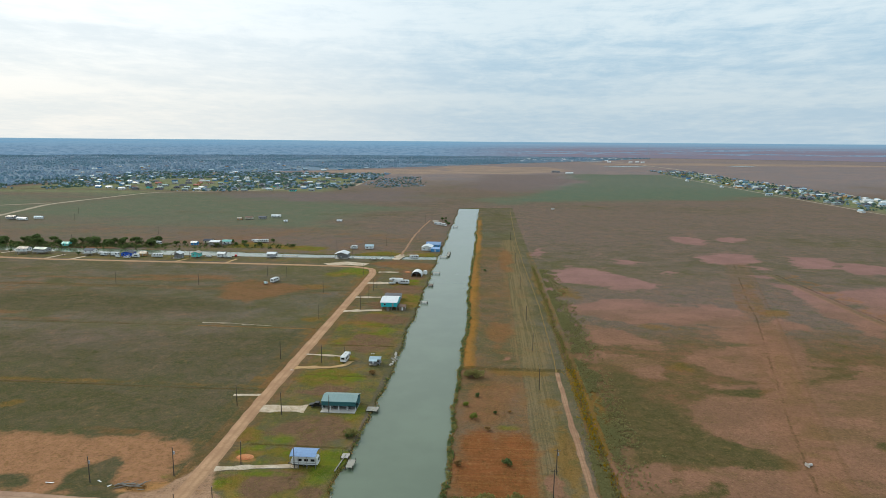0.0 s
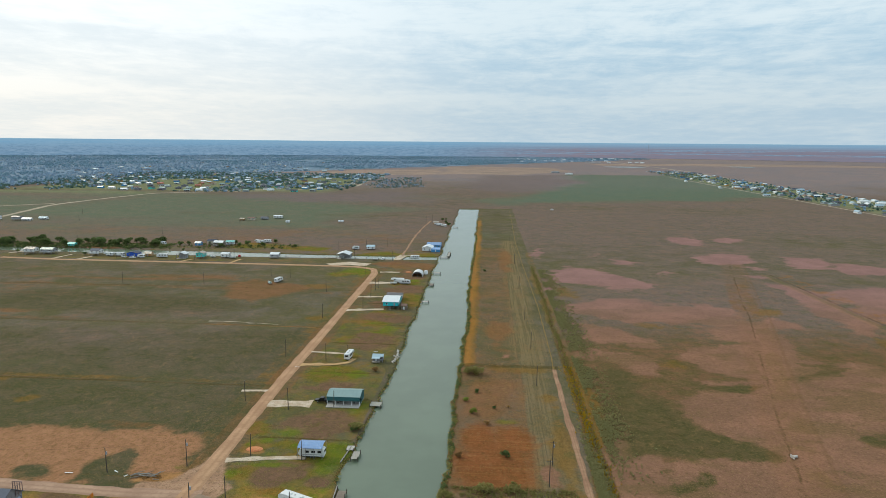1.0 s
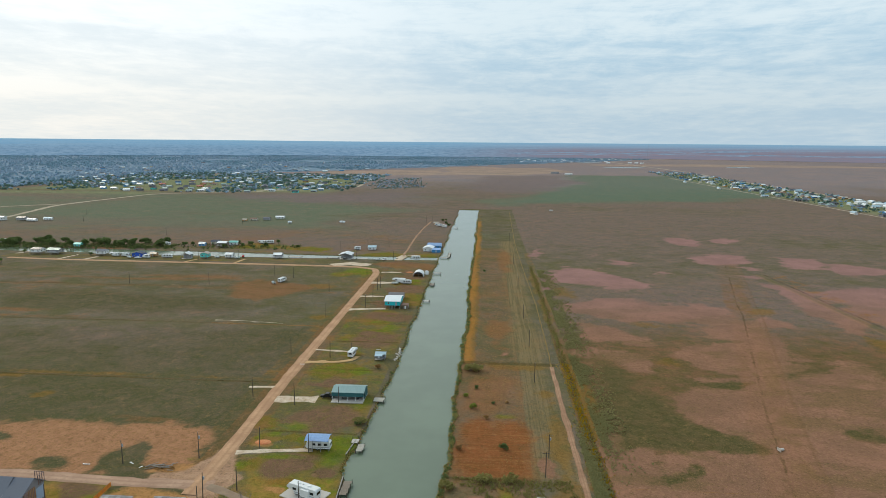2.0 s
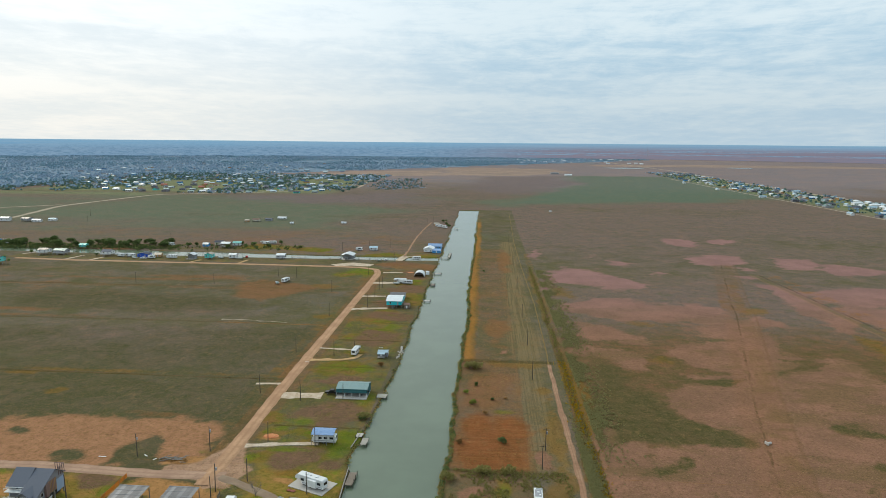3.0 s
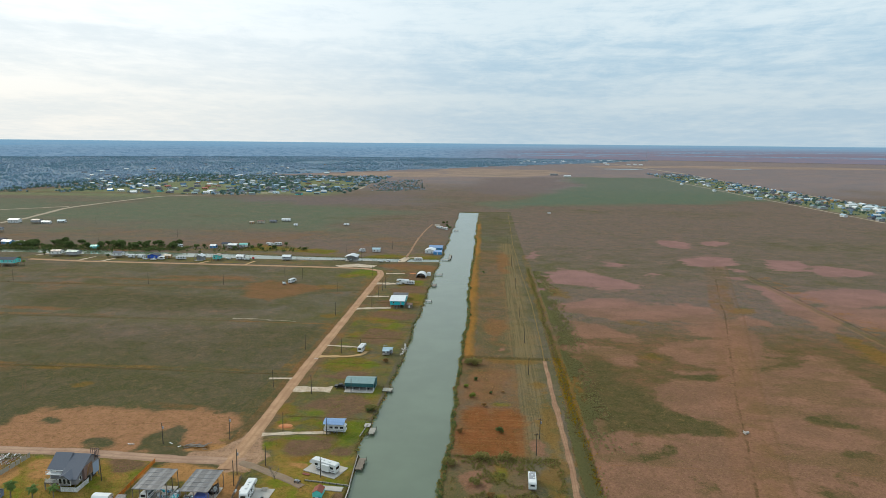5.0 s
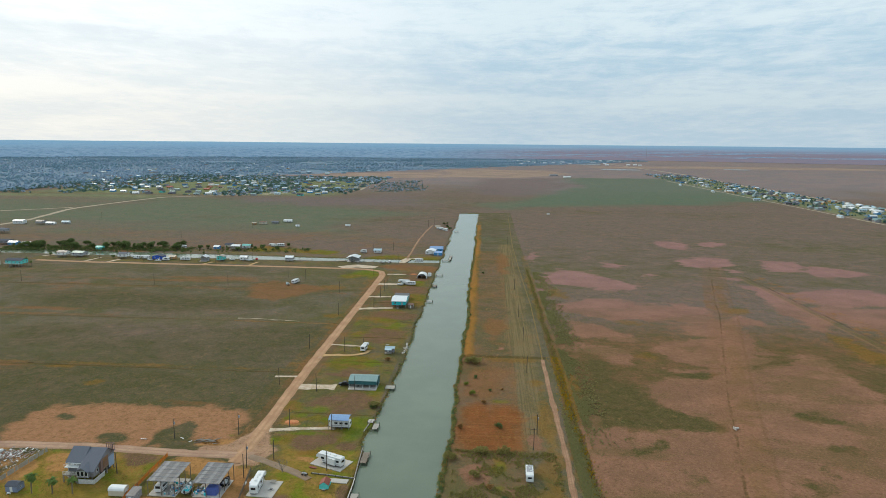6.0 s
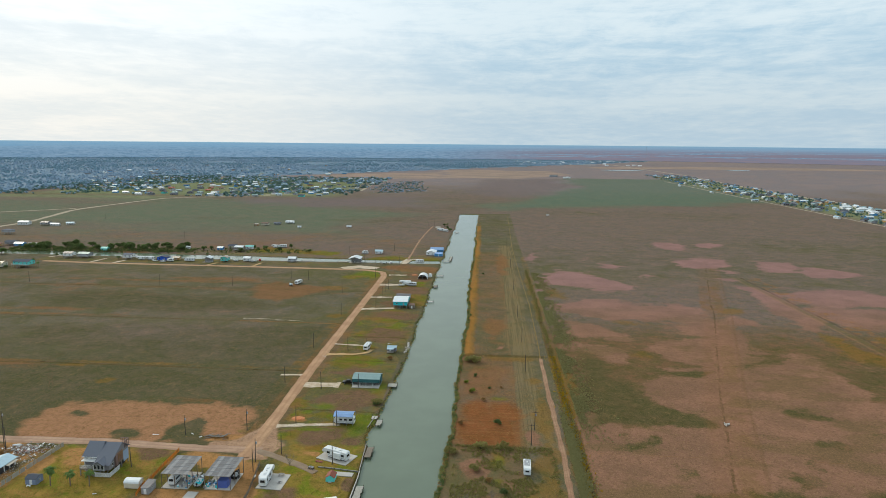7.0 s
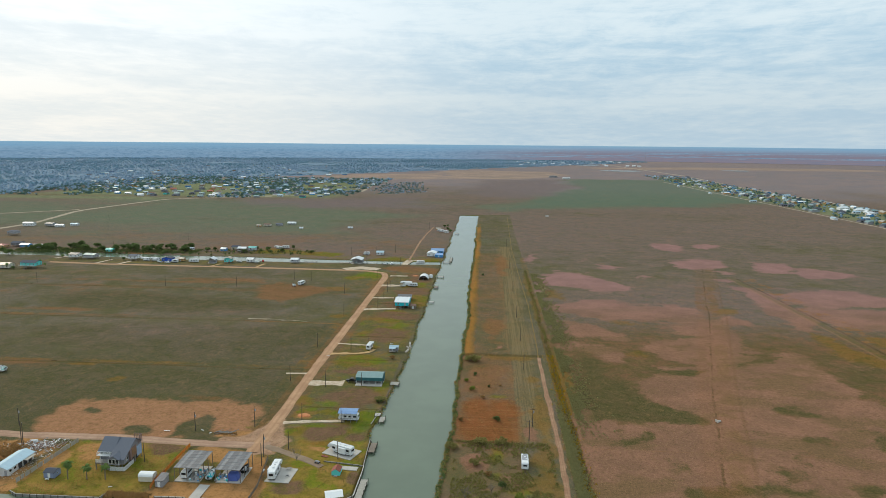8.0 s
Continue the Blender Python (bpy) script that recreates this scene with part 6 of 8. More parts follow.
carport(-81.9, 123.9, 8.8, 11.0, 5.0, "tall open carport with grey corrugated panels on timber posts")
carport(-70.0, 124.4, 8.8, 11.6, 4.8, "open boat carport with grey corrugated panels beside its twin")
slab(-81.9, 123.6, 9.0, 11.0, "stained concrete floor under the first carport")
slab(-70.0, 124.0, 9.0, 11.0, "pale concrete floor under the second carport")
slab(-76.0, 113.4, 3.6, 10.5, "pale concrete boat ramp running down to the water", z=0.16)
camper(-83.2, 122.6, 0, 6.2, "small white camper parked under the carport", fifth=False, tall=2.9, wide=2.3, slide=False)
boat(-76.0, 122.4, 4, "white fishing boat with turquoise deck on a trailer", 6.4, "white", "turquoise")
boat(-67.4, 126.2, 0, "dark covered skiff leaning beside the carport post", 5.0, "black", "mid_grey")
tarp = part("blue_tarp_cabin", prism([(-1.6, 0.12), (1.6, 0.12), (1.6, 2.1), (1.2, 2.5), (-1.2, 2.5), (-1.6, 2.1)], -1.7, 1.7, "x", 0.06), "tarp_blue", None)
tarp.matrix_world = pose(-69.0 * U, 121.6 * U, 0)
tagged(tarp, "bright blue tarp shelter under the carport", "tarp shelter")
rng = random.Random(4)
for k in range(84):
    w, d, h = rng.uniform(0.2, 0.75), rng.uniform(0.2, 0.75), rng.uniform(0.15, 0.75)
    hue = ("turquoise", "sky_blue", "white", "mid_grey", "white", "wood", "grey_siding")[k % 7]
    px_, py_ = (rng.uniform(-74, -70.5), rng.uniform(119.8, 123.6)) if k % 2 else (rng.uniform(-81.8, -78.4), rng.uniform(119.4, 126.5))
    kind = "crate" if k % 3 else "storage_bin"
    c = part(kind, boxes((-w / 2, w / 2, -d / 2, d / 2, 0.12, 0.12 + h), (-w / 2 - 0.03, w / 2 + 0.03, -d / 2 - 0.03, d / 2 + 0.03, 0.12 + h, 0.17 + h), bevel=0.02), hue, None)
    c.matrix_world = pose(px_ * U, py_ * U, 0, 0, 0, rng.uniform(0, 90))
    tagged(c, "plastic and wooden boxes stacked on the carport floor", "box", "carport clutter")


def barrel_shed():
    t = thing("storage_shed", -93.4, 119.2, 0, "cream metal storage shed with a rounded roof", "shed")
    prof = [(-1.55, 0.1), (1.55, 0.1), (1.55, 1.9), (1.35, 2.3), (0.85, 2.6), (0, 2.75), (-0.85, 2.6), (-1.35, 2.3), (-1.55, 1.9)]
    part("wall", prism(prof, -2.5, 2.5), "cream", t)
    prof = [(-1.6, 1.86), (-1.38, 2.33), (-0.87, 2.65), (0, 2.8), (0.87, 2.65), (1.38, 2.33), (1.6, 1.86), (1.66, 1.88), (1.43, 2.38), (0.9, 2.72), (0, 2.87), (-0.9, 2.72), (-1.43, 2.38), (-1.66, 1.88)]
    part("roof", prism(prof, -2.6, 2.6), "white", t)
    door(t, 2.5, 0, 0.1, 1.2, 1.9, "e", "white")
    window(t, 2.5, 1.05, 1.5, 0.5, 0.6, "e")
    part("skid", boxes((-2.4, 2.4, -1.3, -1.1, -0.05, 0.12), (-2.4, 2.4, 1.1, 1.3, -0.05, 0.12)), "wood", t)


barrel_shed()


def small_shed(x, y, w, d, h, wall, roof, label, turn=0, rise=0.7, along="x", shed_roof=False):
    t = thing("storage_shed", x, y, turn, label, "shed", "sheds")
    if shed_roof:
        part("wall", prism([(-d / 2, 0), (d / 2, 0), (d / 2, h + rise), (-d / 2, h)], -w / 2, w / 2), wall, t)
        part("roof", prism([(-d / 2 - 0.2, h - 0.05), (d / 2 + 0.2, h + rise + 0.05), (d / 2 + 0.2, h + rise + 0.13), (-d / 2 - 0.2, h + 0.03)], -w / 2 - 0.2, w / 2 + 0.2), roof_mat(roof, "x"), t)
    else:
        part("wall", gable_wall(w, d, 0, h, h + rise, along), wall, t)
        part("roof", gable(w, d, h, h + rise, 0.2, 0.1, along), roof_mat(roof, along), t)
    door(t, 0, -d / 2, 0.05, min(0.9, w * 0.4), min(1.9, h * 0.9), "s", "white")
    window(t, w / 2, 0, h * 0.6, 0.6, 0.6, "e")
    return t


small_shed(-88.2, 117.4, 2.5, 4.6, 2.3, "mid_grey", "roof_grey", "grey metal tool shed beside the orange netting", 0, 0.35, shed_roof=True)
small_shed(-121.8, 119.0, 3.8, 3.4, 2.0, "slate_blue", "shingle_dark", "small blue-grey garden shed with a dark shingle roof")
ac = part("bench", boxes((-0.6, 0.6, -0.25, 0.25, 0.35, 0.5), (-0.6, -0.5, -0.25, 0.25, 0, 0.35), (0.5, 0.6, -0.25, 0.25, 0, 0.35), bevel=0.02), "white", None)
ac.matrix_world = pose(-121.8 * U, 116.6 * U, 0)
tagged(ac, "small white bench in front of the garden shed", "bench")


def long_barn():
    t = thing("workshop", -136.6, 122.9, 0, "long low workshop with a pale metal roof and open east side", "workshop")
    w, d = 6.0, 12.8
    part("wall", gable_wall(w, d, 0, 2.6, 3.7, "y"), "wall_white", t)
    part("roof", gable(w, d, 2.6, 3.7, 0.45, 0.12, "y"), roof_mat("roof_long", "y"), t)
    # dark panels on the solid wall stand for the shaded bays
    for k in range(3):
        part("bay_opening", boxes((w / 2 - 0.05, w / 2 + 0.03, -1.4 + k * 2.5, 0.5 + k * 2.5, 0.05, 2.2)), "dark", t, "dark panel painted as the shade of an open bay")
    for k in range(2):
        window(t, w / 2, -5.2 + k * 2.2, 1.5, 1.2, 1.0, "e")
    window(t, -1.2, -d / 2, 1.6, 1.3, 1.0, "s")
    door(t, 2.2, -d / 2, 0.05, 0.95, 2.0, "s")
    lean = prism([(w / 2 + 0.02, 2.35), (w / 2 + 1.5, 2.05), (w / 2 + 1.5, 2.13), (w / 2 + 0.02, 2.45)], 1.0, 5.8, "y")
    part("awning", lean, roof_mat("roof_tan", "y"), t)
    for yy in (1.2, 3.4, 5.6):
        part("awning_post", boxes((w / 2 + 1.36, w / 2 + 1.46, yy - 0.06, yy + 0.06, 0, 2.0)), "wood", t)


long_barn()


def board_fence(points, label, tall=1.5, mat="grey_wood", gap=0.02, board=0.32, missing=0.06, seed=1):
    rng = random.Random(seed)
    t = thing("fence", points[0][0], points[0][1], 0, label, "fence")
    o = Vector((points[0][0] * U, points[0][1] * U, 0))
    plank = None
    post = None
    for a, b in zip(points, points[1:]):
        a, b = Vector((a[0] * U, a[1] * U, 0)) - o, Vector((b[0] * U, b[1] * U, 0)) - o
        ang = math.degrees(math.atan2(b.y - a.y, b.x - a.x))
        run = (b - a).length
        for k in range(int(run / board)):
            if rng.random() < missing:
                continue
            p = a.lerp(b, (k + 0.5) * board / run)
            if plank is None:
                plank = part("board", boxes((-board / 2 + gap, board / 2 - gap, -0.02, 0.02, 0.05, tall)), mat, t)
                plank.matrix_basis = pose(p.x, p.y, 0, 0, 0, ang)
            else:
                q = again(plank, (p.x, p.y, rng.uniform(-0.06, 0.03)), ang)
        for k in range(int(run / 2.4) + 1):
            p = a.lerp(b, min(1, k * 2.4 / run))
            if post is None:
                post = part("post", boxes((-0.06, 0.06, 0.03, 0.15, -0.2, tall + 0.08)), mat, t)
                post.matrix_basis = pose(p.x, p.y, 0, 0, 0, ang)
            else:
                again(post, (p.x, p.y, 0), ang)
        for zz in (0.35, tall - 0.3):
            bm = bmesh.new()
            box(bm, 0, run, 0.02, 0.07, zz, zz + 0.09)
            r = part("rail", bm, mat, t)
            r.matrix_basis = pose(a.x, a.y, 0, 0, 0, ang)
    return t


board_fence([(-129.3, 114.5), (-128.5, 128), (-127.6, 140)], "weathered grey board fence with gaps", 1.7, "pale_wood")
board_fence([(-60.8, 111), (-60.9, 118), (-63.4, 134)], "dark weathered board fence between two lots", 1.4, "wood", seed=3)

net = thing("safety_net", -90.0, 113.8, 0, "orange plastic safety netting on thin stakes", "netting")
bend = [(0, 0), (-1.0, 5.6), (-0.5, 11.0), (-0.9, 20.0), (-0.8, 31.5)]
for (ax, ay), (bx, by) in zip(bend, bend[1:]):
    ang = math.degrees(math.atan2(by - ay, bx - ax))
    run = math.hypot(bx - ax, by - ay)
    bm = bmesh.new()
    for j in range(8):
        sag = 0.04 * (j % 3)
        box(bm, 0, run, -0.01, 0.01, 0.08 + j * 0.18 - sag * 0.3, 0.22 + j * 0.18 - sag * 0.3)
    for j in range(int(run / 0.3)):
        box(bm, j * 0.3, j * 0.3 + 0.1, -0.014, 0.014, 0.08, 1.5)
    q = part("net_panel", bm, "orange_net", net)
    q.matrix_basis = pose(ax, ay, 0, 0, 0, ang)
    for j in range(int(run / 2.5) + 1):
        q = part("stake", boxes((-0.04, 0.04, -0.04, 0.04, -0.1, 1.65)), "wood", net)
        q.location = (ax + (bx - ax) * j * 2.5 / run, ay + (by - ay) * j * 2.5 / run, 0)

palm(-116.2, 117.6, 1, 7.2, "tall fan palm on the lawn by the garden shed")
palm(-110.8, 118.0, 2, 5.6, "short bushy fan palm on the lawn")
palm(-105.5, 118.3, 3, 5.9, "stout fan palm in front of the stilt house")
palm(-356, 404, 4, 6.0, "fan palm beside the turquoise house")
palm(-331, 411, 5, 5.5, "fan palm at the end of the far road")
palm(-345, 425, 6, 5.0, "fan palm by the boat ramp")
bare_tree(-54.5, 134.2, 3, 4.6, "leafless multi-stemmed tree beside the lane")
bare_tree(-2.5, 117.0, 8, 4.0, "leafless grey tree on the canal bank")
bare_tree(4.6, 121.0, 9, 3.0, "leafless grey shrub on the canal bank")

cart = thing("utility_cart", -109.6, 124.4, 30, "white and grey utility cart parked on the lawn", "utility cart")
part("body", boxes((-0.65, 0.65, -1.2, 1.2, 0.45, 0.85), (-0.65, 0.65, 0.5, 1.2, 0.85, 1.05), bevel=0.06), "white", cart)
part("canopy", boxes((-0.65, 0.65, -0.6, 0.8, 1.85, 1.93), bevel=0.03), "white", cart)
part("cargo_bed", boxes((-0.6, 0.6, -1.25, -0.5, 0.86, 1.1)), "dark", cart)
part("seat", boxes((-0.55, 0.55, -0.4, 0.1, 0.85, 1.15), bevel=0.05), "mid_grey", cart)
for xx in (-0.6, 0.6):
    for yy in (-0.58, 0.75):
        part("canopy_post", boxes((xx - 0.03, xx + 0.03, yy - 0.03, yy + 0.03, 0.85, 1.87)), "black", cart)
    for yy in (-0.8, 0.8):
        wheel(cart, xx, yy, 0.3, 0.22)

# campers and pads on the near lots
slab(-42.0, 140.5, 12.6, 8.0, "pale concrete pad under the long camper", -22)
camper(-42.2, 140.0, 67.0, 10.6, "long white fifth-wheel camper on a concrete pad", name="camper")
slab(-56.3, 125.0, 8.6, 10.0, "pale concrete pad beside the second camper", -3)
camper(-58.4, 125.8, 3, 10.4, "white fifth-wheel camper with tan roof edge on its pad", tall=3.4)
fire_pit = thing("fire_pit", -54.4, 124.4, 0, "round stone fire pit on the concrete pad", "fire pit", z=0.12)
bm = bmesh.new()
for k in range(10):
    a = k * 0.628
    box(bm, math.cos(a) * 0.7 - 0.18, math.cos(a) * 0.7 + 0.18, math.sin(a) * 0.7 - 0.15, math.sin(a) * 0.7 + 0.15, 0, 0.3, 0.04)
part("stone_ring", bm, "rubble", fire_pit)
part("ash", boxes((-0.5, 0.5, -0.5, 0.5, 0, 0.05)), "dark", fire_pit)
tb = thing("picnic_table", -55.0, 128.2, 0, "grey picnic table on the camper pad", "table", z=0.12)
part("tabletop", boxes(*[(-0.9, 0.9, -0.4 + k * 0.2, -0.22 + k * 0.2, 0.7, 0.75) for k in range(4)]), "grey_wood", tb)
for s in (-0.75, 0.75):
    part("bench_seat", boxes((-0.9, 0.9, s - 0.13, s + 0.13, 0.4, 0.45)), "grey_wood", tb)
    part("trestle", tubes(((s * 0.9, -0.7, 0), (s * 0.9, 0.2, 0.7), 0.04), ((s * 0.9, 0.7, 0), (s * 0.9, -0.2, 0.7), 0.04), seg=5), "grey_wood", tb)


def kennel():
    t = thing("playhouse", -40.6, 127.6, 0, "aqua painted wooden playhouse with a rusty red roof", "shed")
    part("wall", gable_wall(2.9, 3.6, 0, 1.5, 2.4, "y"), "aqua", t)
    part("roof", gable(2.9, 3.6, 1.5, 2.4, 0.15, 0.08, "y"), "rust_roof", t)
    door(t, 0, -1.8, 0.05, 0.9, 1.5, "s", "aqua")
    part("step", boxes((-0.6, 0.6, -2.5, -1.85, 0, 0.15)), "concrete", t)
    window(t, 1.45, 0, 1.0, 0.6, 0.5, "e")


kennel()
quad = thing("quad_bike", -47.8, 132.9, 70, "grey quad bike parked on the lane", "quad bike")
part("body", boxes((-0.45, 0.45, -0.9, 0.9, 0.55, 0.85), (-0.25, 0.25, -0.4, 0.3, 0.85, 1.05), bevel=0.08), "mid_grey", quad)
part("handlebar", tubes(((-0.45, 0.5, 1.15), (0.45, 0.5, 1.15), 0.03), ((0, 0.4, 0.8), (0, 0.5, 1.15), 0.03)), "black", quad)
for xx in (-0.5, 0.5):
    for yy in (-0.65, 0.65):
        wheel(quad, xx, yy, 0.3, 0.25)
mat_ = part("red_mat", boxes((-1.3, 1.3, -0.55, 0.55, 0.03, 0.12), (-1.3, -0.4, -0.55, 0.55, 0.12, 0.2), bevel=0.02), "rust_roof", None)
mat_.matrix_world = pose(-46.6 * U, 137.3 * U, 0, 0, 0, -14)
tagged(mat_, "faded red boat ramp board lying on the grass", "board")
slab(-38.2, 130.6, 7.6, 2.6, "narrow concrete landing above the bulkhead", -4, 0.14)
cs = thing("boat_cover", -38.0, 113.2, 18, "white canopy roof over a boat slip", "canopy")
part("canopy", gable(5.6, 4.6, 2.2, 2.9, 0.1, 0.06), "white", cs)
for xx in (-2.6, 2.6):
    for yy in (-2.1, 2.1):
        part("post", boxes((xx - 0.05, xx + 0.05, yy - 0.05, yy + 0.05, -0.1, 2.25)), "steel", cs)
fish = thing("propane_tank", -62.2, 126.4, 0, "white propane tank beside the fence", "tank")
bm = bmesh.new()
tube(bm, (0, -0.7, 0.55), (0, 0.7, 0.55), 0.35, seg=12)
part("tank", bm, "white", fish, smooth=False)
part("saddle", boxes((-0.25, 0.25, -0.5, -0.4, 0, 0.3), (-0.25, 0.25, 0.4, 0.5, 0, 0.3)), "steel", fish)


# ---- lots further along the canal ----
def rv_cover():
    t = thing("carport", -45.0, 164.4, 0, "blue metal roof on slim posts over a white camper", "carport", "carports")
    w, d = 8.0, 5.4
    prof = [(-d / 2 - 0.2, 3.8), (-d / 4, 4.4), (0, 4.6), (d / 4, 4.4), (d / 2 + 0.2, 3.8), (d / 2 + 0.2, 3.86), (d / 4, 4.47), (0, 4.68), (-d / 4, 4.47), (-d / 2 - 0.2, 3.86)]
    part("roof", prism(prof, -w / 2, w / 2), roof_mat("roof_blue", "x"), t)
    p0 = part("post", boxes((-0.06, 0.06, -0.06, 0.06, -0.1, 4.0)), "steel", t)
    p0.location = (-w / 2 + 0.1, -d / 2, 0)
    for k in range(1, 8):
        again(p0, (-w / 2 + 0.1 + (k % 4) * (w - 0.2) / 3, -d / 2 if k < 4 else d / 2, 0))


rv_cover()
camper(-44.9, 164.0, 90, 8.4, "white travel trailer sheltered by the blue roof", fifth=False, tall=3.2, slide=False)


def boat_shed():
    """Open-front metal building with a green-blue fascia."""
    t = thing("boat_shed", -44.1, 201.6, 0, "teal metal boat shed with a grey-green roof and open front", "boat shed")
    w, d = 12.6, 8.4
    part("back_wall", boxes((-w / 2, w / 2, d / 2 - 0.12, d / 2, 0, 3.3)), "teal_wall", t)
    for s in (-1, 1):
        part("side_wall", boxes((s * w / 2 - 0.06, s * w / 2 + 0.06, -d / 2 + 1.8, d / 2, 0, 3.4)), "teal_wall", t)
    part("fascia", prism([(-d / 2 - 0.36, 1.85), (-d / 2 - 0.28, 1.85), (-d / 2 - 0.28, 3.42), (-d / 2 - 0.36, 3.42)], -w / 2 - 0.1, w / 2 + 0.1), "teal_wall", t, "dark teal fascia")
    part("roof", gable(w, d, 3.4, 4.5, 0.25, 0.1), roof_mat("roof_teal", "x"), t)
    p0 = part("post", boxes((-0.1, 0.1, -0.1, 0.1, -0.1, 3.3)), "white", t)
    p0.location = (-w / 2 + 0.1, -d / 2, 0)
    for k in range(1, 5):
        again(p0, (-w / 2 + 0.1 + k * (w - 0.2) / 4, -d / 2, 0))


boat_shed()
slab(-44.1, 200.6, 12.8, 10.6, "concrete apron of the boat shed", 0, 0.1)
boat(-46.6, 200.2, 90, "white centre-console boat on a trailer inside the shed", 6.0, "white", "mid_grey", 0.1)
boat(-41.4, 200.2, 90, "white bay boat on a trailer inside the shed", 5.6, "white", "sky_blue", 0.1)
pickup(-51.4, 200.3, 90, "black pickup truck beside the boat shed", "black")
camper(-52.0, 243.6, -5, 8.4, "white camper on a sandy pad by the curved drive", fifth=True, tall=3.2, slide=False)


def porch_hut():
    t = thing("cabin", -40.2, 241.4, 0, "small grey cabin with a pale metal porch roof", "cabin")
    part("wall", gable_wall(4.6, 3.6, 0.5, 2.6, 3.2), "grey_siding", t)
    part("roof", gable(4.6, 3.6, 2.6, 3.2, 0.3, 0.1), roof_mat("roof_long", "x"), t)
    part("porch_roof", prism([(-3.9, 2.2), (-1.9, 2.55), (-1.9, 2.62), (-3.9, 2.27)], -2.5, 1.2), roof_mat("roof_long", "x"), t)
    part("porch_floor", boxes((-2.5, 1.2, -3.9, -1.8, 0.35, 0.5)), "grey_wood", t)
    for xx in (-2.4, 1.1):
        part("porch_post", boxes((xx - 0.06, xx + 0.06, -3.85, -3.73, 0, 2.25)), "wood", t)
    door(t, -0.8, -1.8, 0.5, 0.9, 1.95, "s", "white")
    window(t, 1.4, -1.8, 1.7, 0.9, 0.8, "s")
    window(t, 2.3, 0, 1.7, 0.9, 0.8, "e")
    for xx in (-2.1, 2.1):
        for yy in (-1.6, 1.6):
            part("pier", boxes((xx - 0.15, xx + 0.15, yy - 0.15, yy + 0.15, -0.1, 0.5)), "concrete", t)


porch_hut()
house(-47.2, 325.5, 9.4, 16.0, 2.6, "turquoise", "roof_white", "turquoise house with a wide white metal roof", 0, 1.9, "gable", "x", 1.5, 0, wins="se")
house(-48.0, 340.5, 9.4, 9.0, 2.6, "mid_grey", "roof_grey", "grey metal building behind the turquoise house", 0, 0.3, "gable", "x", 1.0)
small_shed(-40.4, 320.5, 3.4, 5.0, 2.3, "wood", "shingle_brown", "weathered timber shed beside the turquoise house")
camper(-52.4, 381.5, 90, 9.6, "white camper on a white shell pad", True, tall=3.2)
camper(-47.6, 378.0, 88, 8.0, "second white camper parked along the shell pad", False, tall=3.0, slide=False)
boat(-54.0, 376.0, 90, "white skiff on a trailer beside the campers", 5.0)


def quonset():
    t = thing("arched_shed", -42.5, 403.5, 0, "white arched metal shed with open front", "shed", "sheds")
    arc = [(math.cos(a) * 4.0, 0.4 + math.sin(a) * 3.4) for a in np.linspace(0, math.pi, 13)]
    prof = [(4.0, 0)] + arc + [(-4.0, 0), (-3.9, 0)] + [(u * 0.97, (v - 0.4) * 0.97 + 0.4) for u, v in arc[::-1]] + [(3.9, 0)]
    part("shell", prism(prof, -5.0, 5.0, "y"), "white", t)
    part("back_wall", prism([(3.85, 0)] + [(u * 0.96, v * 0.96) for u, v in arc] + [(-3.85, 0)], 4.7, 4.8, "y"), "mid_grey", t)
    part("front_frame", boxes((-3.9, -3.7, -4.9, -4.8, 0, 1.8), (3.7, 3.9, -4.9, -4.8, 0, 1.8), (-0.1, 0.1, -4.9, -4.8, 0, 3.7)), "steel", t)


quonset()
for px_, py_, r, text in ((-37.8, 408.0, 1.5, "white round water tank beside the arched shed"),):
    tk = thing("water_tank", px_, py_, 0, text, "tank")
    bm = bmesh.new()
    tube(bm, (0, 0, 0), (0, 0, 2.6), r, r, 16)
    part("tank", bm, "white", tk)
    bm = bmesh.new()
    tube(bm, (0, 0, 2.6), (0, 0, 3.0), r, 0.3, 16)
    part("lid", bm, "white", tk)
sandbox = sheet("sand_mound", [(math.cos(a) * r, math.sin(a) * r * 0.7, h) for r, h in ((2.8, 0.0), (2.0, 0.28), (0.9, 0.2)) for a in np.linspace(0, 6.283, 13)[:-1]],
                [(k * 12 + j, k * 12 + (j + 1) % 12, k * 12 + 12 + (j + 1) % 12, k * 12 + 12 + j) for k in range(2) for j in range(12)] + [tuple(range(24, 36))], M["red_sand"], True)
sandbox.matrix_world = pose(-61.6 * U, 166.6 * U, 0.02)
tagged(sandbox, "low heap of reddish sand beside the driveway", "sand heap")
heap = copy_thing(sandbox, pose(-49.5 * U, 413 * U, 0.02))
tagged(heap, "low pinkish heap of fill dirt on the far lot")

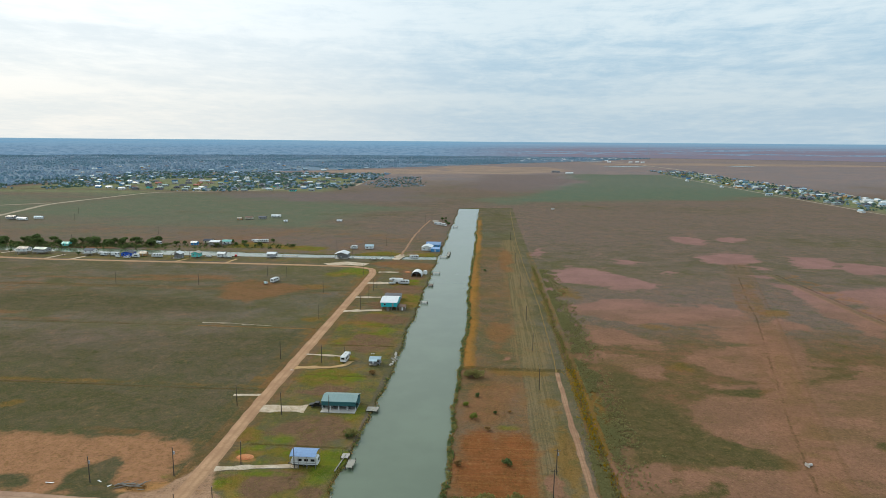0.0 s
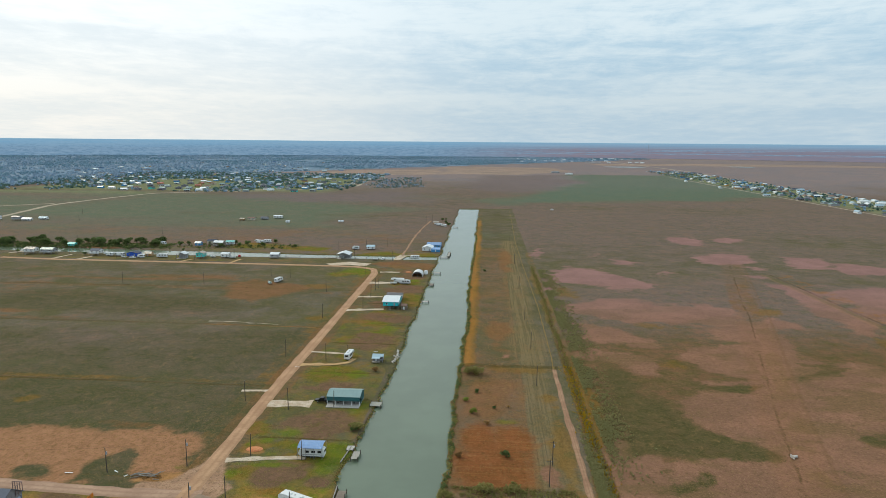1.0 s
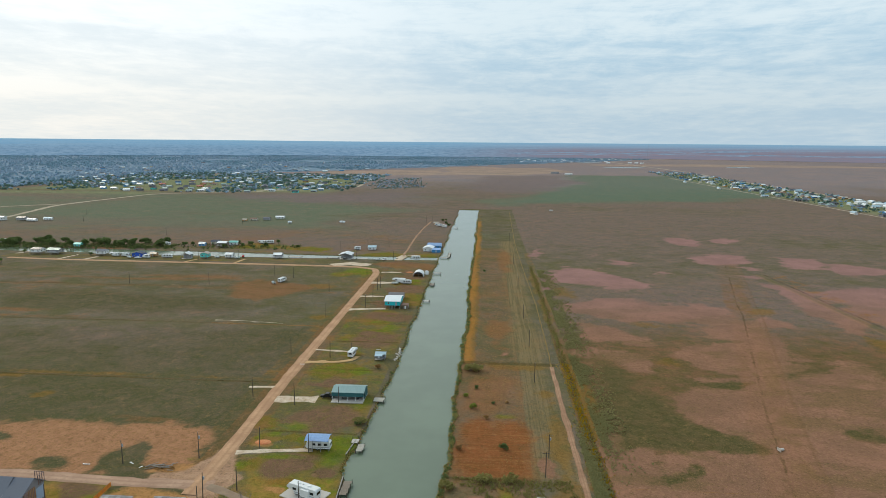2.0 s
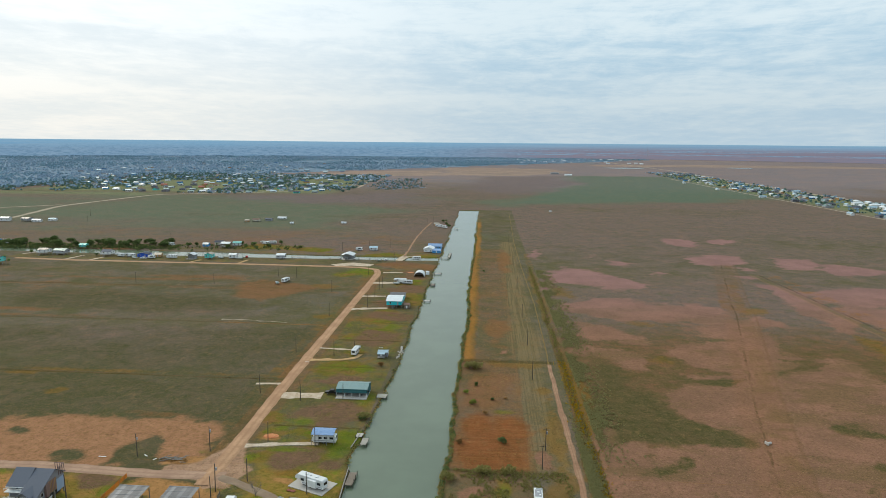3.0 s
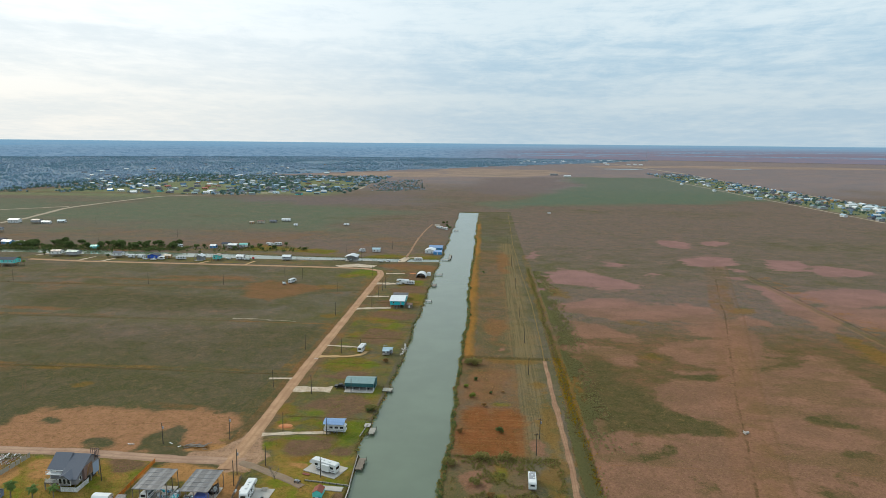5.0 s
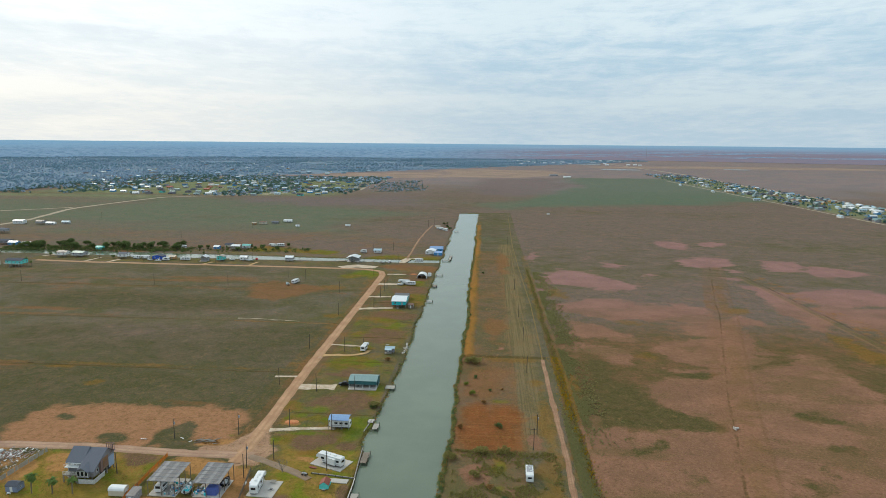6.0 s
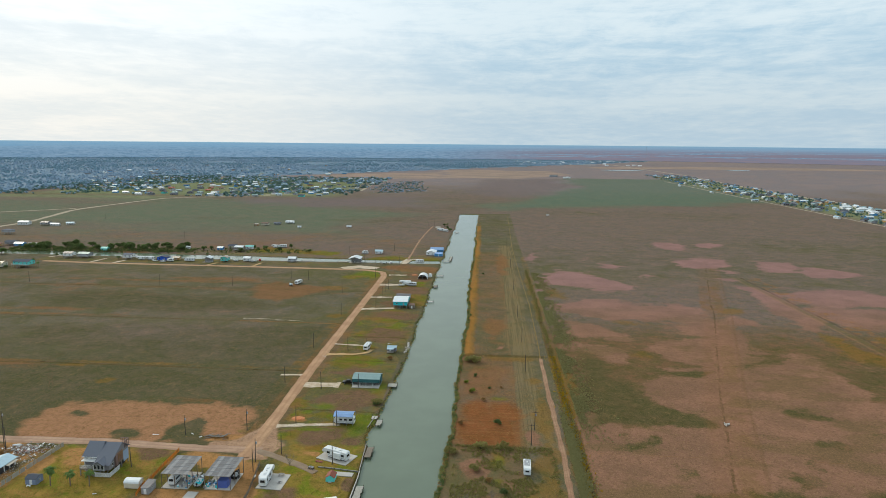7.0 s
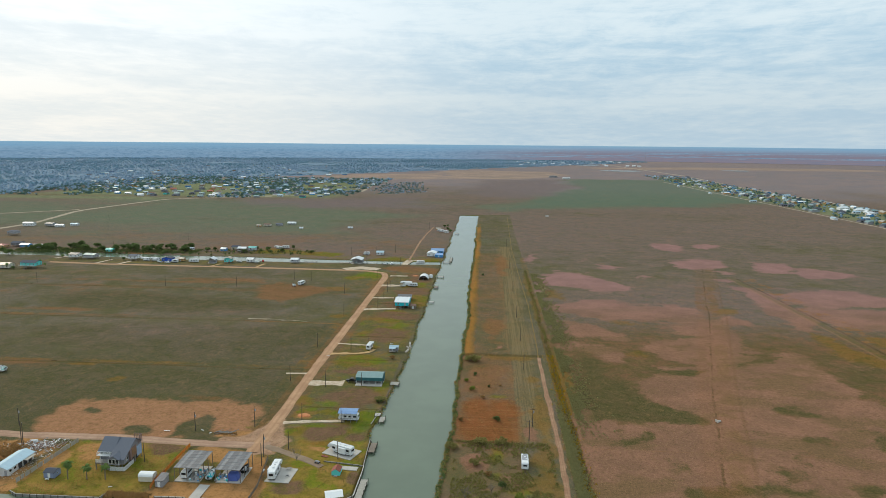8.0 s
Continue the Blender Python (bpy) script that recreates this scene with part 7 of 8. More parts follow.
# ---- east bank ----
def old_caravan():
    t = thing("camper", 14.7, 137.2, -2, "old white camper with a patched grey roof in the brush", "camper")
    part("body", prism([(-3.9, 0.5), (3.6, 0.5), (3.9, 1.1), (3.7, 2.5), (3.2, 2.75), (-3.5, 2.75), (-3.9, 2.4)], -1.25, 1.25, "x", 0.08), "white", t)
    part("roof_patch", boxes((-1.0, 0.9, -1.6, 2.2, 2.755, 2.785)), "mid_grey", t, "grey roof patch")
    part("roof_patch", boxes((-0.6, 1.1, 2.35, 3.1, 2.755, 2.79)), "mid_grey", t)
    part("roof_vent", boxes((-0.3, 0.3, 0.4, 1.0, 2.78, 2.95), bevel=0.04), "white", t)
    part("roof_vent", boxes((0.2, 0.7, -0.9, -0.4, 2.78, 2.92), bevel=0.04), "white", t)
    window(t, 0, -3.9, 1.8, 1.4, 0.7, "s", "mid_grey")
    for yy in (-2.3, 0.2, 2.2):
        window(t, 1.25, yy, 1.8, 1.0, 0.6, "e", "mid_grey")
        window(t, -1.25, yy, 1.8, 1.0, 0.6, "w", "mid_grey")
    part("bumper", boxes((-1.2, 1.2, -4.1, -3.95, 0.45, 0.6)), "steel", t)
    for s in (-1.12, 1.12):
        wheel(t, s, -0.4)
        wheel(t, s, 0.5)


old_caravan()

# ---- poles and cables ----
for k, (px_, py_, h_, arm_, can_) in enumerate((
        (17.0, 153.7, 8.4, True, False), (18.8, 164.6, 8.0, True, True), (18.8, 220.8, 8.6, False, False), (19.4, 261.9, 8.6, False, False), (19.3, 306, 8.6, False, False),
        (19.6, 372, 8.6, False, False), (20, 450, 8.6, False, False), (20.4, 560, 8.6, False, False))):
    utility_pole(px_, py_, "dark timber utility pole along the drainage track", h_, arm_, 0, can_)
for px_, py_, h_, can_ in ((-143.0, 135.6, 9.4, False), (-145.5, 138.1, 8.6, False), (-155.1, 149.9, 7.4, True), (-94.2, 151.4, 7.8, True), (-75.6, 156.1, 8.8, True),
                           (-64.0, 130.1, 8.4, False), (-65.3, 135.6, 8.8, True), (-99.9, 129.4, 7.4, False), (-42.3, 136.2, 7.0, False)):
    utility_pole(px_, py_, "dark timber utility pole beside the dirt road", h_, False, 0, can_, lean=random.uniform(-0.3, 0.3))
for px_, py_, h_ in ((-59.2, 141.0, 7.4), (-61.3, 162.9, 7.4), (-47.1, 161.8, 6.6), (-60.6, 193.6, 8.4), (-46.8, 196.4, 6.6), (-60.4, 240.4, 8.0), (-53.0, 246.2, 5.5), (-61.2, 318.5, 8.4),
                     (-61.6, 343, 8.2), (-62, 360, 8.2), (-61.2, 366, 8.2), (-76.5, 199, 8.0), (-77.0, 243, 8.2), (-77.2, 300, 8.2), (-76, 402, 8.0)):
    utility_pole(px_, py_, "slim timber service pole at the edge of a lot", h_, False, 0, False, "service poles", random.uniform(-0.25, 0.25))
for px_, py_ in ((-302.6, 362.8), (-212.1, 362.1), (-164.0, 364.0), (-88.5, 352.4), (-114.2, 494.2), (-94.0, 502.5), (-78.7, 513.3), (-63.6, 677.8), (-58.4, 693.7), (-120, 388),
                 (-133, 391), (-96, 466), (-66, 452), (-205, 440), (-262, 440), (-300, 445), (-178, 446), (-330, 500), (-290, 560), (-420, 640), (-455, 700), (-250, 640)):
    utility_pole(px_, py_, "timber utility pole standing in the marsh grass", 8.6, False, 0, False, "far poles")
line = [(17.0, 153.7, 7.8), (18.8, 164.6, 7.4), (18.8, 220.8, 8.7), (19.4, 261.9, 8.7), (19.3, 306, 8.7), (19.6, 372, 8.7), (20, 450, 8.7)]
cable([(a * U, b * U, c) for a, b, c in line], "thin power cable strung between the track poles")
cable([(17.0 * U, 153.7 * U, 7.8), (22.0 * U, 100 * U, 8.2)], "thin power cable running south along the track")
cable([(a * U, b * U, c) for a, b, c in ((-155.1, 149.9, 7.5), (-94.2, 151.4, 7.9), (-75.6, 156.1, 8.9), (-76.5, 199, 8.1), (-77, 243, 8.3), (-77.2, 300, 8.3))],
      "thin power cable beside the dirt roads")


# ---- docks and bulkheads ----
def dock(x, y, w, d, label, turn=0, mat="pale_wood", rail=False):
    """A plank deck on piles over the water; w along its own x."""
    t = thing("dock", x, y, turn, label, "dock", "docks", -0.05)
    count = max(3, int(d / 0.35))
    step_ = d / count
    p0 = part("plank", boxes((-w / 2, w / 2, 0.012, step_ - 0.012, 0.25, 0.32)), mat, t)
    p0.location = (0, -d / 2, 0)
    for k in range(1, count):
        again(p0, (0, -d / 2 + k * step_, 0))
    pile = part("piling", tubes(((0, 0, -1.8), (0, 0, 0.9), 0.11)), "pole_wood", t)
    pile.location = (-w / 2, -d / 2, 0)
    spots = [(sx * w / 2, -d / 2 + j * d / max(1, int(d / 2.6))) for sx in (-1, 1) for j in range(max(1, int(d / 2.6)) + 1)]
    for sx, sy in spots[1:]:
        again(pile, (sx, sy, 0))
    for sx in (-0.42, 0.42):
        part("stringer", boxes((sx * w - 0.07, sx * w + 0.07, -d / 2, d / 2, 0.05, 0.25)), "wood", t)
    return t


dock(-32.9, 144.0, 2.4, 7.8, "tan timber dock beside the bulkhead", mat="wood")
dock(-31.7, 117.6, 2.4, 16.0, "long grey dock beside the near lots")
dock(-33.4, 165.2, 2.2, 5.0, "small grey timber dock by the green lawn")
dock(-35.6, 169.2, 2.4, 3.0, "pale topped fish-cleaning deck", mat="concrete")
dock(-33.9, 199.6, 4.2, 4.0, "square tan dock on piles")
dock(-31.2, 335.8, 4.0, 2.4, "short pale dock by the turquoise house", mat="concrete")
dock(-31.6, 377.0, 3.0, 6.4, "dark timber dock with tall piles", mat="wood")
dock(-31.2, 412.0, 5.4, 3.0, "short grey dock near the arched shed")
dock(-30.2, 470.0, 7.0, 3.0, "L-shaped dock at the canal mouth")
dock(-27.6, 482.0, 2.2, 22.0, "long narrow pier in the canal")
dock(-30.6, 640.0, 4.4, 4.0, "small dock on the upper canal")
dock(-112.0, 459.0, 9.0, 3.0, "grey dock behind the pavilion")
dock(-141.0, 462.0, 12.0, 3.4, "timber dock on the side canal")
dock(-90.0, 459.5, 9.0, 3.0, "pale dock on the side canal", mat="concrete")


def bulkhead(points, label, tall=1.7, cap="grey_wood"):
    """A sheet-pile wall at the water's edge with a timber cap and piles."""
    t = thing("bulkhead", points[0][0], points[0][1], 0, label, "bulkhead", "bulkheads")
    o = Vector((points[0][0] * U, points[0][1] * U, 0))
    board = pile = None
    for a, b in zip(points, points[1:]):
        a, b = Vector((a[0] * U, a[1] * U, 0)) - o, Vector((b[0] * U, b[1] * U, 0)) - o
        run = (b - a).length
        ang = math.degrees(math.atan2(b.y - a.y, b.x - a.x))
        for k in range(int(run / 0.6)):
            p = a.lerp(b, (k + 0.5) * 0.6 / run)
            if board is None:
                board = part("board", boxes((-0.28, 0.28, -0.05, 0.05, -tall, 0.22)), "grey_wood", t)
                board.matrix_basis = pose(p.x, p.y, 0, 0, 0, ang)
            else:
                again(board, (p.x, p.y, 0.0), ang)
        for k in range(int(run / 2.4) + 1):
            p = a.lerp(b, min(1, k * 2.4 / run))
            if pile is None:
                pile = part("piling", tubes(((0, -0.18, -1.9), (0, -0.18, 0.4), 0.12)), "pole_wood", t)
                pile.matrix_basis = pose(p.x, p.y, 0, 0, 0, ang)
            else:
                again(pile, (p.x, p.y, 0), ang)
        bm = boxes((0, run, -0.16, 0.16, 0.22, 0.32))
        c = part("cap", bm, cap, t, "pale timber cap")
        c.matrix_basis = pose(a.x, a.y, 0, 0, 0, ang)
    return t


bulkhead([(-36.5, 112.2), (-33.2, 115.5), (-33.3, 128.5), (-33.5, 132.2)], "timber bulkhead along the near canal lots", cap="concrete")
bulkhead([(-33.6, 132.4), (-34.2, 141.0), (-34.7, 149.5)], "grey timber bulkhead beside the tan dock")
bulkhead([(-46.0, 134.0), (-41, 133.4), (-33.6, 132.2)], "low timber retaining wall behind the concrete landing", 0.3)
bulkhead([(-128.0, 110.2), (-125.0, 108.6), (-101.5, 108.8), (-101.0, 111.0)], "timber bulkhead below the palm lawn")
bulkhead([(-87.0, 110.6), (-78.4, 110.8)], "timber bulkhead in front of the carports", cap="concrete")
bulkhead([(-73.8, 110.8), (-60.5, 110.4), (-37.0, 112.0)], "long timber bulkhead of the middle lots", cap="concrete")
bulkhead([(-36.6, 161.0), (-35.6, 170.0)], "short timber bulkhead by the lawn")

# ---- lots on the side canal ----
for px_, py_, w_, d_, h_, wall_, roof_, stilt_, along_, porch_, text in (
        (-334, 452, 11, 9, 2.7, "white", "roof_grey", 2.2, "x", 2.0, "white raised house with a grey metal roof by the canal"),
        (-322, 454, 14, 9, 2.7, "mid_grey", "roof_teal", 1.6, "x", 1.5, "long grey house with a green-grey roof by the canal"),
        (-284, 452, 10, 9, 2.7, "white", "shingle_grey", 1.8, "x", 2.0, "white house with grey shingles by the canal"),
        (-254, 449, 11.5, 9.5, 3.0, "blue", "shingle_dark", 0.6, "y", 0, "bright blue house with a dark roof"),
        (-244, 451, 7, 6, 2.4, "tan", "roof_tan", 0.4, "x", 0, "tan cabin with a flat pale roof"),
        (-204, 449, 8, 9, 3.4, "aqua", "roof_tan", 1.2, "y", 0, "aqua gabled house beside the side canal"),
        (-187, 452, 8, 7, 2.8, "white", "roof_white", 0.8, "x", 0, "white cottage with a white metal roof"),
        (-152, 456, 9, 8, 2.5, "mid_grey", "roof_white", 1.0, "x", 2.5, "grey cottage with a white metal porch roof"),
        (-342, 411, 15, 8, 2.8, "aqua", "shingle_dark", 2.6, "x", 2.2, "turquoise stilt house with a dark blue roof"),
        (-362, 409, 14, 9, 2.8, "cream", "roof_tan", 0.6, "x", 0, "cream house with a tan roof among palms"),
        (-325, 486, 8, 6, 2.5, "aqua", "roof_aqua", 0.6, "x", 0, "small aqua cabin in the canal hedge"),
        (-229, 500, 7, 6, 2.5, "sky_blue", "roof_white", 0.8, "x", 0, "small blue cabin north of the side canal"),
        (-222, 510, 10, 8, 2.8, "cream", "shingle_dark", 1.0, "x", 0, "cream house with a dark roof north of the canal"),
        (-212, 500, 11, 9, 2.7, "wood", "roof_white", 1.8, "x", 2.0, "raised timber house with a wide white roof"),
        (-206, 508, 10, 7, 2.6, "white", "roof_aqua", 1.0, "x", 0, "white house with an aqua metal roof"),
        (-90, 500, 9, 8, 2.6, "white", "roof_long", 0.5, "x", 0, "small white house with a pale metal roof"),
        (-45, 500, 9, 12, 3.0, "white", "roof_white", 0.4, "y", 0, "white gabled house near the canal mouth"),
        (-41.5, 516, 13, 16, 2.8, "sky_blue", "roof_blue", 0.4, "x", 0, "blue house with a pale blue metal roof")):
    k_ = 0.8 if px_ < -60 and py_ > 440 else 1.0
    house(px_, py_, w_ * k_, d_ * k_, h_ * (0.5 + k_ / 2), wall_, roof_, text, random.uniform(-4, 4), stilt_, "gable", along_, 1.5 * k_, porch_, "canal houses")
small_shed(-38.6, 495, 8.0, 6.0, 2.4, "sky_blue", "roof_blue", "blue annex with a sloping blue roof", 0, 0.8, shed_roof=True)
for px_, py_, turn_, len_, fifth_, text in (
        (-273, 449, 80, 9.0, True, "white camper parked beside the side canal"), (-265.5, 449, 84, 10.0, True, "long white camper parked beside the side canal"),
        (-232, 447, 95, 9.0, False, "pale grey camper on the side canal lots"), (-260.5, 503, 60, 9.5, True, "white camper parked by the dark hedge"),
        (-187, 520, 70, 9.5, True, "white camper on a clearing north of the canal"), (-181, 522, 96, 8.5, False, "white travel trailer on a clearing north of the canal"),
        (-101.7, 498, 90, 6.5, False, "small white camper by the north bank"), (-51, 461, 92, 8.0, False, "white camper on bare ground by the canal mouth"),
        (-123.4, 376, -12, 8.5, False, "lone white cargo trailer out in the field"), (-49, 652, 85, 9.5, True, "white camper on the upper canal lots"),
        (-42.5, 645, 40, 8.0, False, "white travel trailer on the upper canal lots"), (-246, 444, 88, 6.0, False, "small white and red camper by the canal road")):
    camper(px_, py_, turn_, len_, text, fifth_, "campers", tall=3.2, slide=fifth_)
for px_, py_, turn_, text in ((-258, 442, 70, "white skiff on a trailer in front of the blue house"), (-196, 450, 80, "grey boat on a trailer beside the aqua house"), (-181, 449, 100, "white boat on a trailer by the cottage"),
                              (-127, 370, 30, "small white boat abandoned in the field"), (-200.4, 200.6, 60, "pale blue boat lying in the grass"), (-199.8, 198.2, 80, "white skiff lying in the grass"),
                              (-78.8, 453, 85, "aqua boat on a trailer by the side canal")):
    boat(px_, py_, turn_, text, 5.6, "white", "aqua")
pickup(-73.4, 455.5, 170, "white van parked by the side canal", "white", "van", True)
pickup(-207, 505.5, 90, "silver car under the white roof", "mid_grey", "car", True)
pickup(-251, 441.5, 90, "white pickup truck by the blue house", "white")
pickup(-178.6, 456, 20, "red car parked on the grass", "red", "car", True)


def pavilion(x, y, w, d, label):
    t = thing("pavilion", x, y, 0, label, "pavilion", "pavilions")
    part("roof", gable(w, d, 4.0, 5.6, 0.5, 0.14, "y"), roof_mat("roof_white", "y"), t)
    part("floor", boxes((-w / 2, w / 2, -d / 2, d / 2, 0.0, 0.15)), "concrete", t)
    part("back_room", boxes((-w / 2 + 0.3, w / 2 - 0.3, 0.5, d / 2 - 0.2, 0.15, 3.6)), "mid_grey", t)
    p0 = part("post", boxes((-0.15, 0.15, -0.15, 0.15, -0.1, 4.1)), "grey_wood", t)
    p0.location = (-w / 2 + 0.2, -d / 2 + 0.2, 0)
    for k in range(1, 8):
        again(p0, (-w / 2 + 0.2 + (k % 4) * (w - 0.4) / 3, -d / 2 + 0.2 if k < 4 else d / 2 - 0.2, 0))
    part("truss", boxes((-w / 2, w / 2, -d / 2 + 0.15, -d / 2 + 0.25, 3.85, 4.1), (-0.08, 0.08, -d / 2 + 0.15, -d / 2 + 0.25, 4.1, 5.5)), "grey_wood", t)


pavilion(-102, 459.5, 10.5, 12, "white roofed open pavilion with a dark room behind")
pavilion(-216.5, 446, 7.5, 7, "small open carport with a white roof")
boat(-102.5, 456.0, 0, "white boat parked under the pavilion", 5.0)

# ---- scattered far homesteads ----
for px_, py_, w_, d_, h_, wall_, roof_, stilt_, style_, text in (
        (-512, 640, 15, 9, 4.2, "white", "roof_white", 0.4, "gable", "large white metal barn far off on the marsh"),
        (-487, 640, 12, 9, 2.8, "mid_grey", "roof_grey", 1.5, "gable", "grey raised house far off on the marsh"),
        (-474, 637, 13, 5, 2.2, "white", "roof_white", 0.5, "gable", "long low white mobile home"),
        (-464, 648, 11, 5, 2.2, "white", "roof_long", 0.5, "gable", "white mobile home with a pale roof"),
        (-477, 570, 13, 8, 2.8, "mid_grey", "shingle_grey", 2.5, "hip", "grey stilt house alone on the marsh"),
        (-424, 506, 12, 9, 2.8, "grey_siding", "shingle_dark", 1.5, "gable", "dark roofed house behind the hedge"),
        (-412, 500, 11, 7, 2.6, "sky_blue", "roof_white", 1.0, "gable", "blue house with a white roof behind the hedge"),
        (-432, 495, 14, 10, 2.8, "tan", "roof_red", 0.8, "hip", "tan house with a red roof"),
        (-400, 500, 10, 5, 2.4, "white", "roof_white", 0.5, "gable", "white mobile home behind the hedge"),
        (-258, 668, 8, 6, 2.5, "tan", "roof_tan", 0.4, "gable", "tan shed at a small homestead"),
        (-250, 674, 13, 8, 3.0, "cream", "shingle_brown", 0.6, "gable", "cream farmhouse with a brown roof"),
        (-238, 680, 12, 8, 2.8, "mid_grey", "shingle_grey", 0.6, "gable", "grey house at a small homestead"),
        (-227, 692, 16, 8, 3.0, "white", "roof_white", 1.0, "gable", "white house at a small homestead"),
        (-205, 655, 6, 4, 2.2, "white", "roof_white", 0.3, "gable", "lone white shed on the marsh"),
        (-152, 667, 9, 3, 1.6, "white", "roof_white", 0.3, "gable", "low white trough shelter on the marsh"),
        (192, 1880, 30, 24, 5.0, "mid_grey", "roof_grey", 0.4, "hip", "wide grey barn far across the marsh"),
        (220, 1790, 26, 12, 4.0, "white", "roof_white", 0.4, "gable", "white barn far across the marsh"),
        (-52, 664, 7, 5, 2.3, "tan", "roof_tan", 0.4, "gable", "tan cabin on the upper canal")):
    k_ = 0.7 if -260 < px_ < -150 else 0.9
    house(px_, py_, w_ * k_, d_ * k_, h_ * k_, wall_, roof_, text, random.uniform(-6, 6), stilt_, style_, "x", 1.4 * k_, 0, "far homesteads")
deb = thing("marsh_sign", 81.4, 820.5, 0, "white board alone on the marsh", "sign")
part("board", boxes((-2.4, 2.4, -0.1, 0.1, 0.5, 2.2)), "white", deb)
part("post", boxes((-1.6, -1.45, 0.1, 0.25, -0.1, 2.0), (1.45, 1.6, 0.1, 0.25, -0.1, 2.0)), "wood", deb)
cul = thing("culvert", 84.6, 174.6, 20, "pale concrete culvert end in the marsh ditch", "culvert")
part("pipe", tubes(((-0.9, 0, 0.1), (0.9, 0, 0.1), 0.45), seg=12), "concrete", cul)
part("headwall", boxes((-1.0, -0.8, -0.9, 0.9, -0.3, 0.7)), "concrete", cul)

mast = thing("radio_mast", 850, 3550, 0, "slender grey radio mast far on the plain", "radio mast")
part("lower_mast", tubes(((0, 0, -1), (0, 0, 72), 0.6), seg=6), "mid_grey", mast)
part("upper_mast", tubes(((0, 0, 72), (0, 0, 100), 0.45), seg=6), "mid_grey", mast)
part("antenna", tubes(((0, 0, 100), (0, 0, 108), 0.25), seg=5), "white", mast)

# ---- two far settlements ----
rng = random.Random(11)
KINDS = []
for wall_, roof_, style_, w_, d_, text in (
        ("white", "shingle_grey", "hip", 12, 9, "white bungalow with grey shingles"), ("cream", "shingle_brown", "hip", 12, 9, "cream bungalow with brown shingles"),
        ("sky_blue", "roof_white", "gable", 11, 7, "blue house with a white metal roof"), ("white", "roof_white", "gable", 12, 8, "white house with a white metal roof"),
        ("mid_grey", "roof_teal", "gable", 11, 8, "grey house with a green-grey roof"), ("tan", "roof_red", "gable", 13, 9, "tan house with a red metal roof"),
        ("aqua", "shingle_dark", "gable", 12, 9, "aqua house with a dark roof"), ("white", "roof_long", "gable", 13, 5, "long white mobile home with a pale roof"),
        ("grey_siding", "shingle_dark", "hip", 12, 10, "dark grey house with a dark hipped roof"), ("tan", "roof_tan", "gable", 11, 8, "tan house with a tan metal roof")):
    KINDS.append((wall_, roof_, style_, w_, d_, text))


def simple_house(kind, x, y, turn, group, tall):
    wall_, roof_, style_, w_, d_, text = KINDS[kind]
    t = thing("house", x, y, turn, text, "house", group)
    part("wall", gable_wall(w_, d_, 0, tall, tall + 1.8) if style_ == "gable" else boxes((-w_ / 2, w_ / 2, -d_ / 2, d_ / 2, 0, tall)), wall_, t)
    part("roof", gable(w_, d_, tall, tall + 1.8, 0.6, 0.2) if style_ == "gable" else hip(w_, d_, tall, tall + 2.4, 0.6), roof_mat(roof_, "x"), t)
    for k in range(3):
        win = part("window", boxes((-0.8, 0.8, -0.06, 0, -0.7, 0.7)), "glass", t)
        win.location = (-w_ / 3 + k * w_ / 3, -d_ / 2, tall * 0.55)
    part("door", boxes((w_ / 6 - 0.5, w_ / 6 + 0.5, -d_ / 2 - 0.06, -d_ / 2, 0, 2.1)), "wood", t)
    return t


PROTO = {}


def settle(kind, x, y, turn, group, tall=2.8):
    key = (kind, group)
    if key not in PROTO:
        PROTO[key] = simple_house(kind, x, y, turn, group, tall)
    else:
        copy_thing(PROTO[key], pose(x * U, y * U, 0, 0, 0, turn))


FAR_HOMES = {"verts": [], "faces": [], "mats": []}
FAR_MATS = ["white", "cream", "mid_grey", "tan", "sky_blue", "roof_white", "shingle_grey", "shingle_dark", "roof_long", "roof_teal"]


def settle_far(wall_, roof_, x, y, turn, w, d, tall=2.8):
    """A small house added to the one mesh of distant homes."""
    m = pose(x * U, y * U, 0, 0, 0, turn)
    for mat, bm in ((wall_, gable_wall(w, d, 0, tall, tall + 1.7)), (roof_, gable(w, d, tall, tall + 1.7, 0.5, 0.2))):
        base = len(FAR_HOMES["verts"])
        bm.verts.index_update()
        FAR_HOMES["verts"] += [tuple(m @ v.co) for v in bm.verts]
        for f in bm.faces:
            FAR_HOMES["faces"].append([base + v.index for v in f.verts])
            FAR_HOMES["mats"].append(FAR_MATS.index(mat))
        bm.free()


HOMES = []
for row, y0 in enumerate((1062, 1105, 1160, 1215, 1280, 1345, 1420, 1500, 1590)):
    x0, x1 = (-640 - row * 45, -270 + row * 4)
    x = x0 + rng.uniform(0, 20)
    while x < x1:
        yy = y0 + rng.uniform(-14, 14) + (x + 450) * 0.06
        if rng.random() < (0.86 if row else 0.6):
            if row < 4:
                settle(rng.choice((0, 0, 0, 1, 2, 3, 3, 4, 4, 4, 6, 7, 7, 8, 8, 8, 5)), x, yy, rng.choice((0, 0, 90, 180, 12, -10)), "town houses")
            else:
                settle_far(rng.choice(FAR_MATS[:5]), rng.choice(FAR_MATS[5:]), x, yy, rng.choice((0, 0, 90, 12)), rng.uniform(9, 14), 8)
            HOMES.append((x, yy))
        x += rng.uniform(15, 28) + row * 1.2
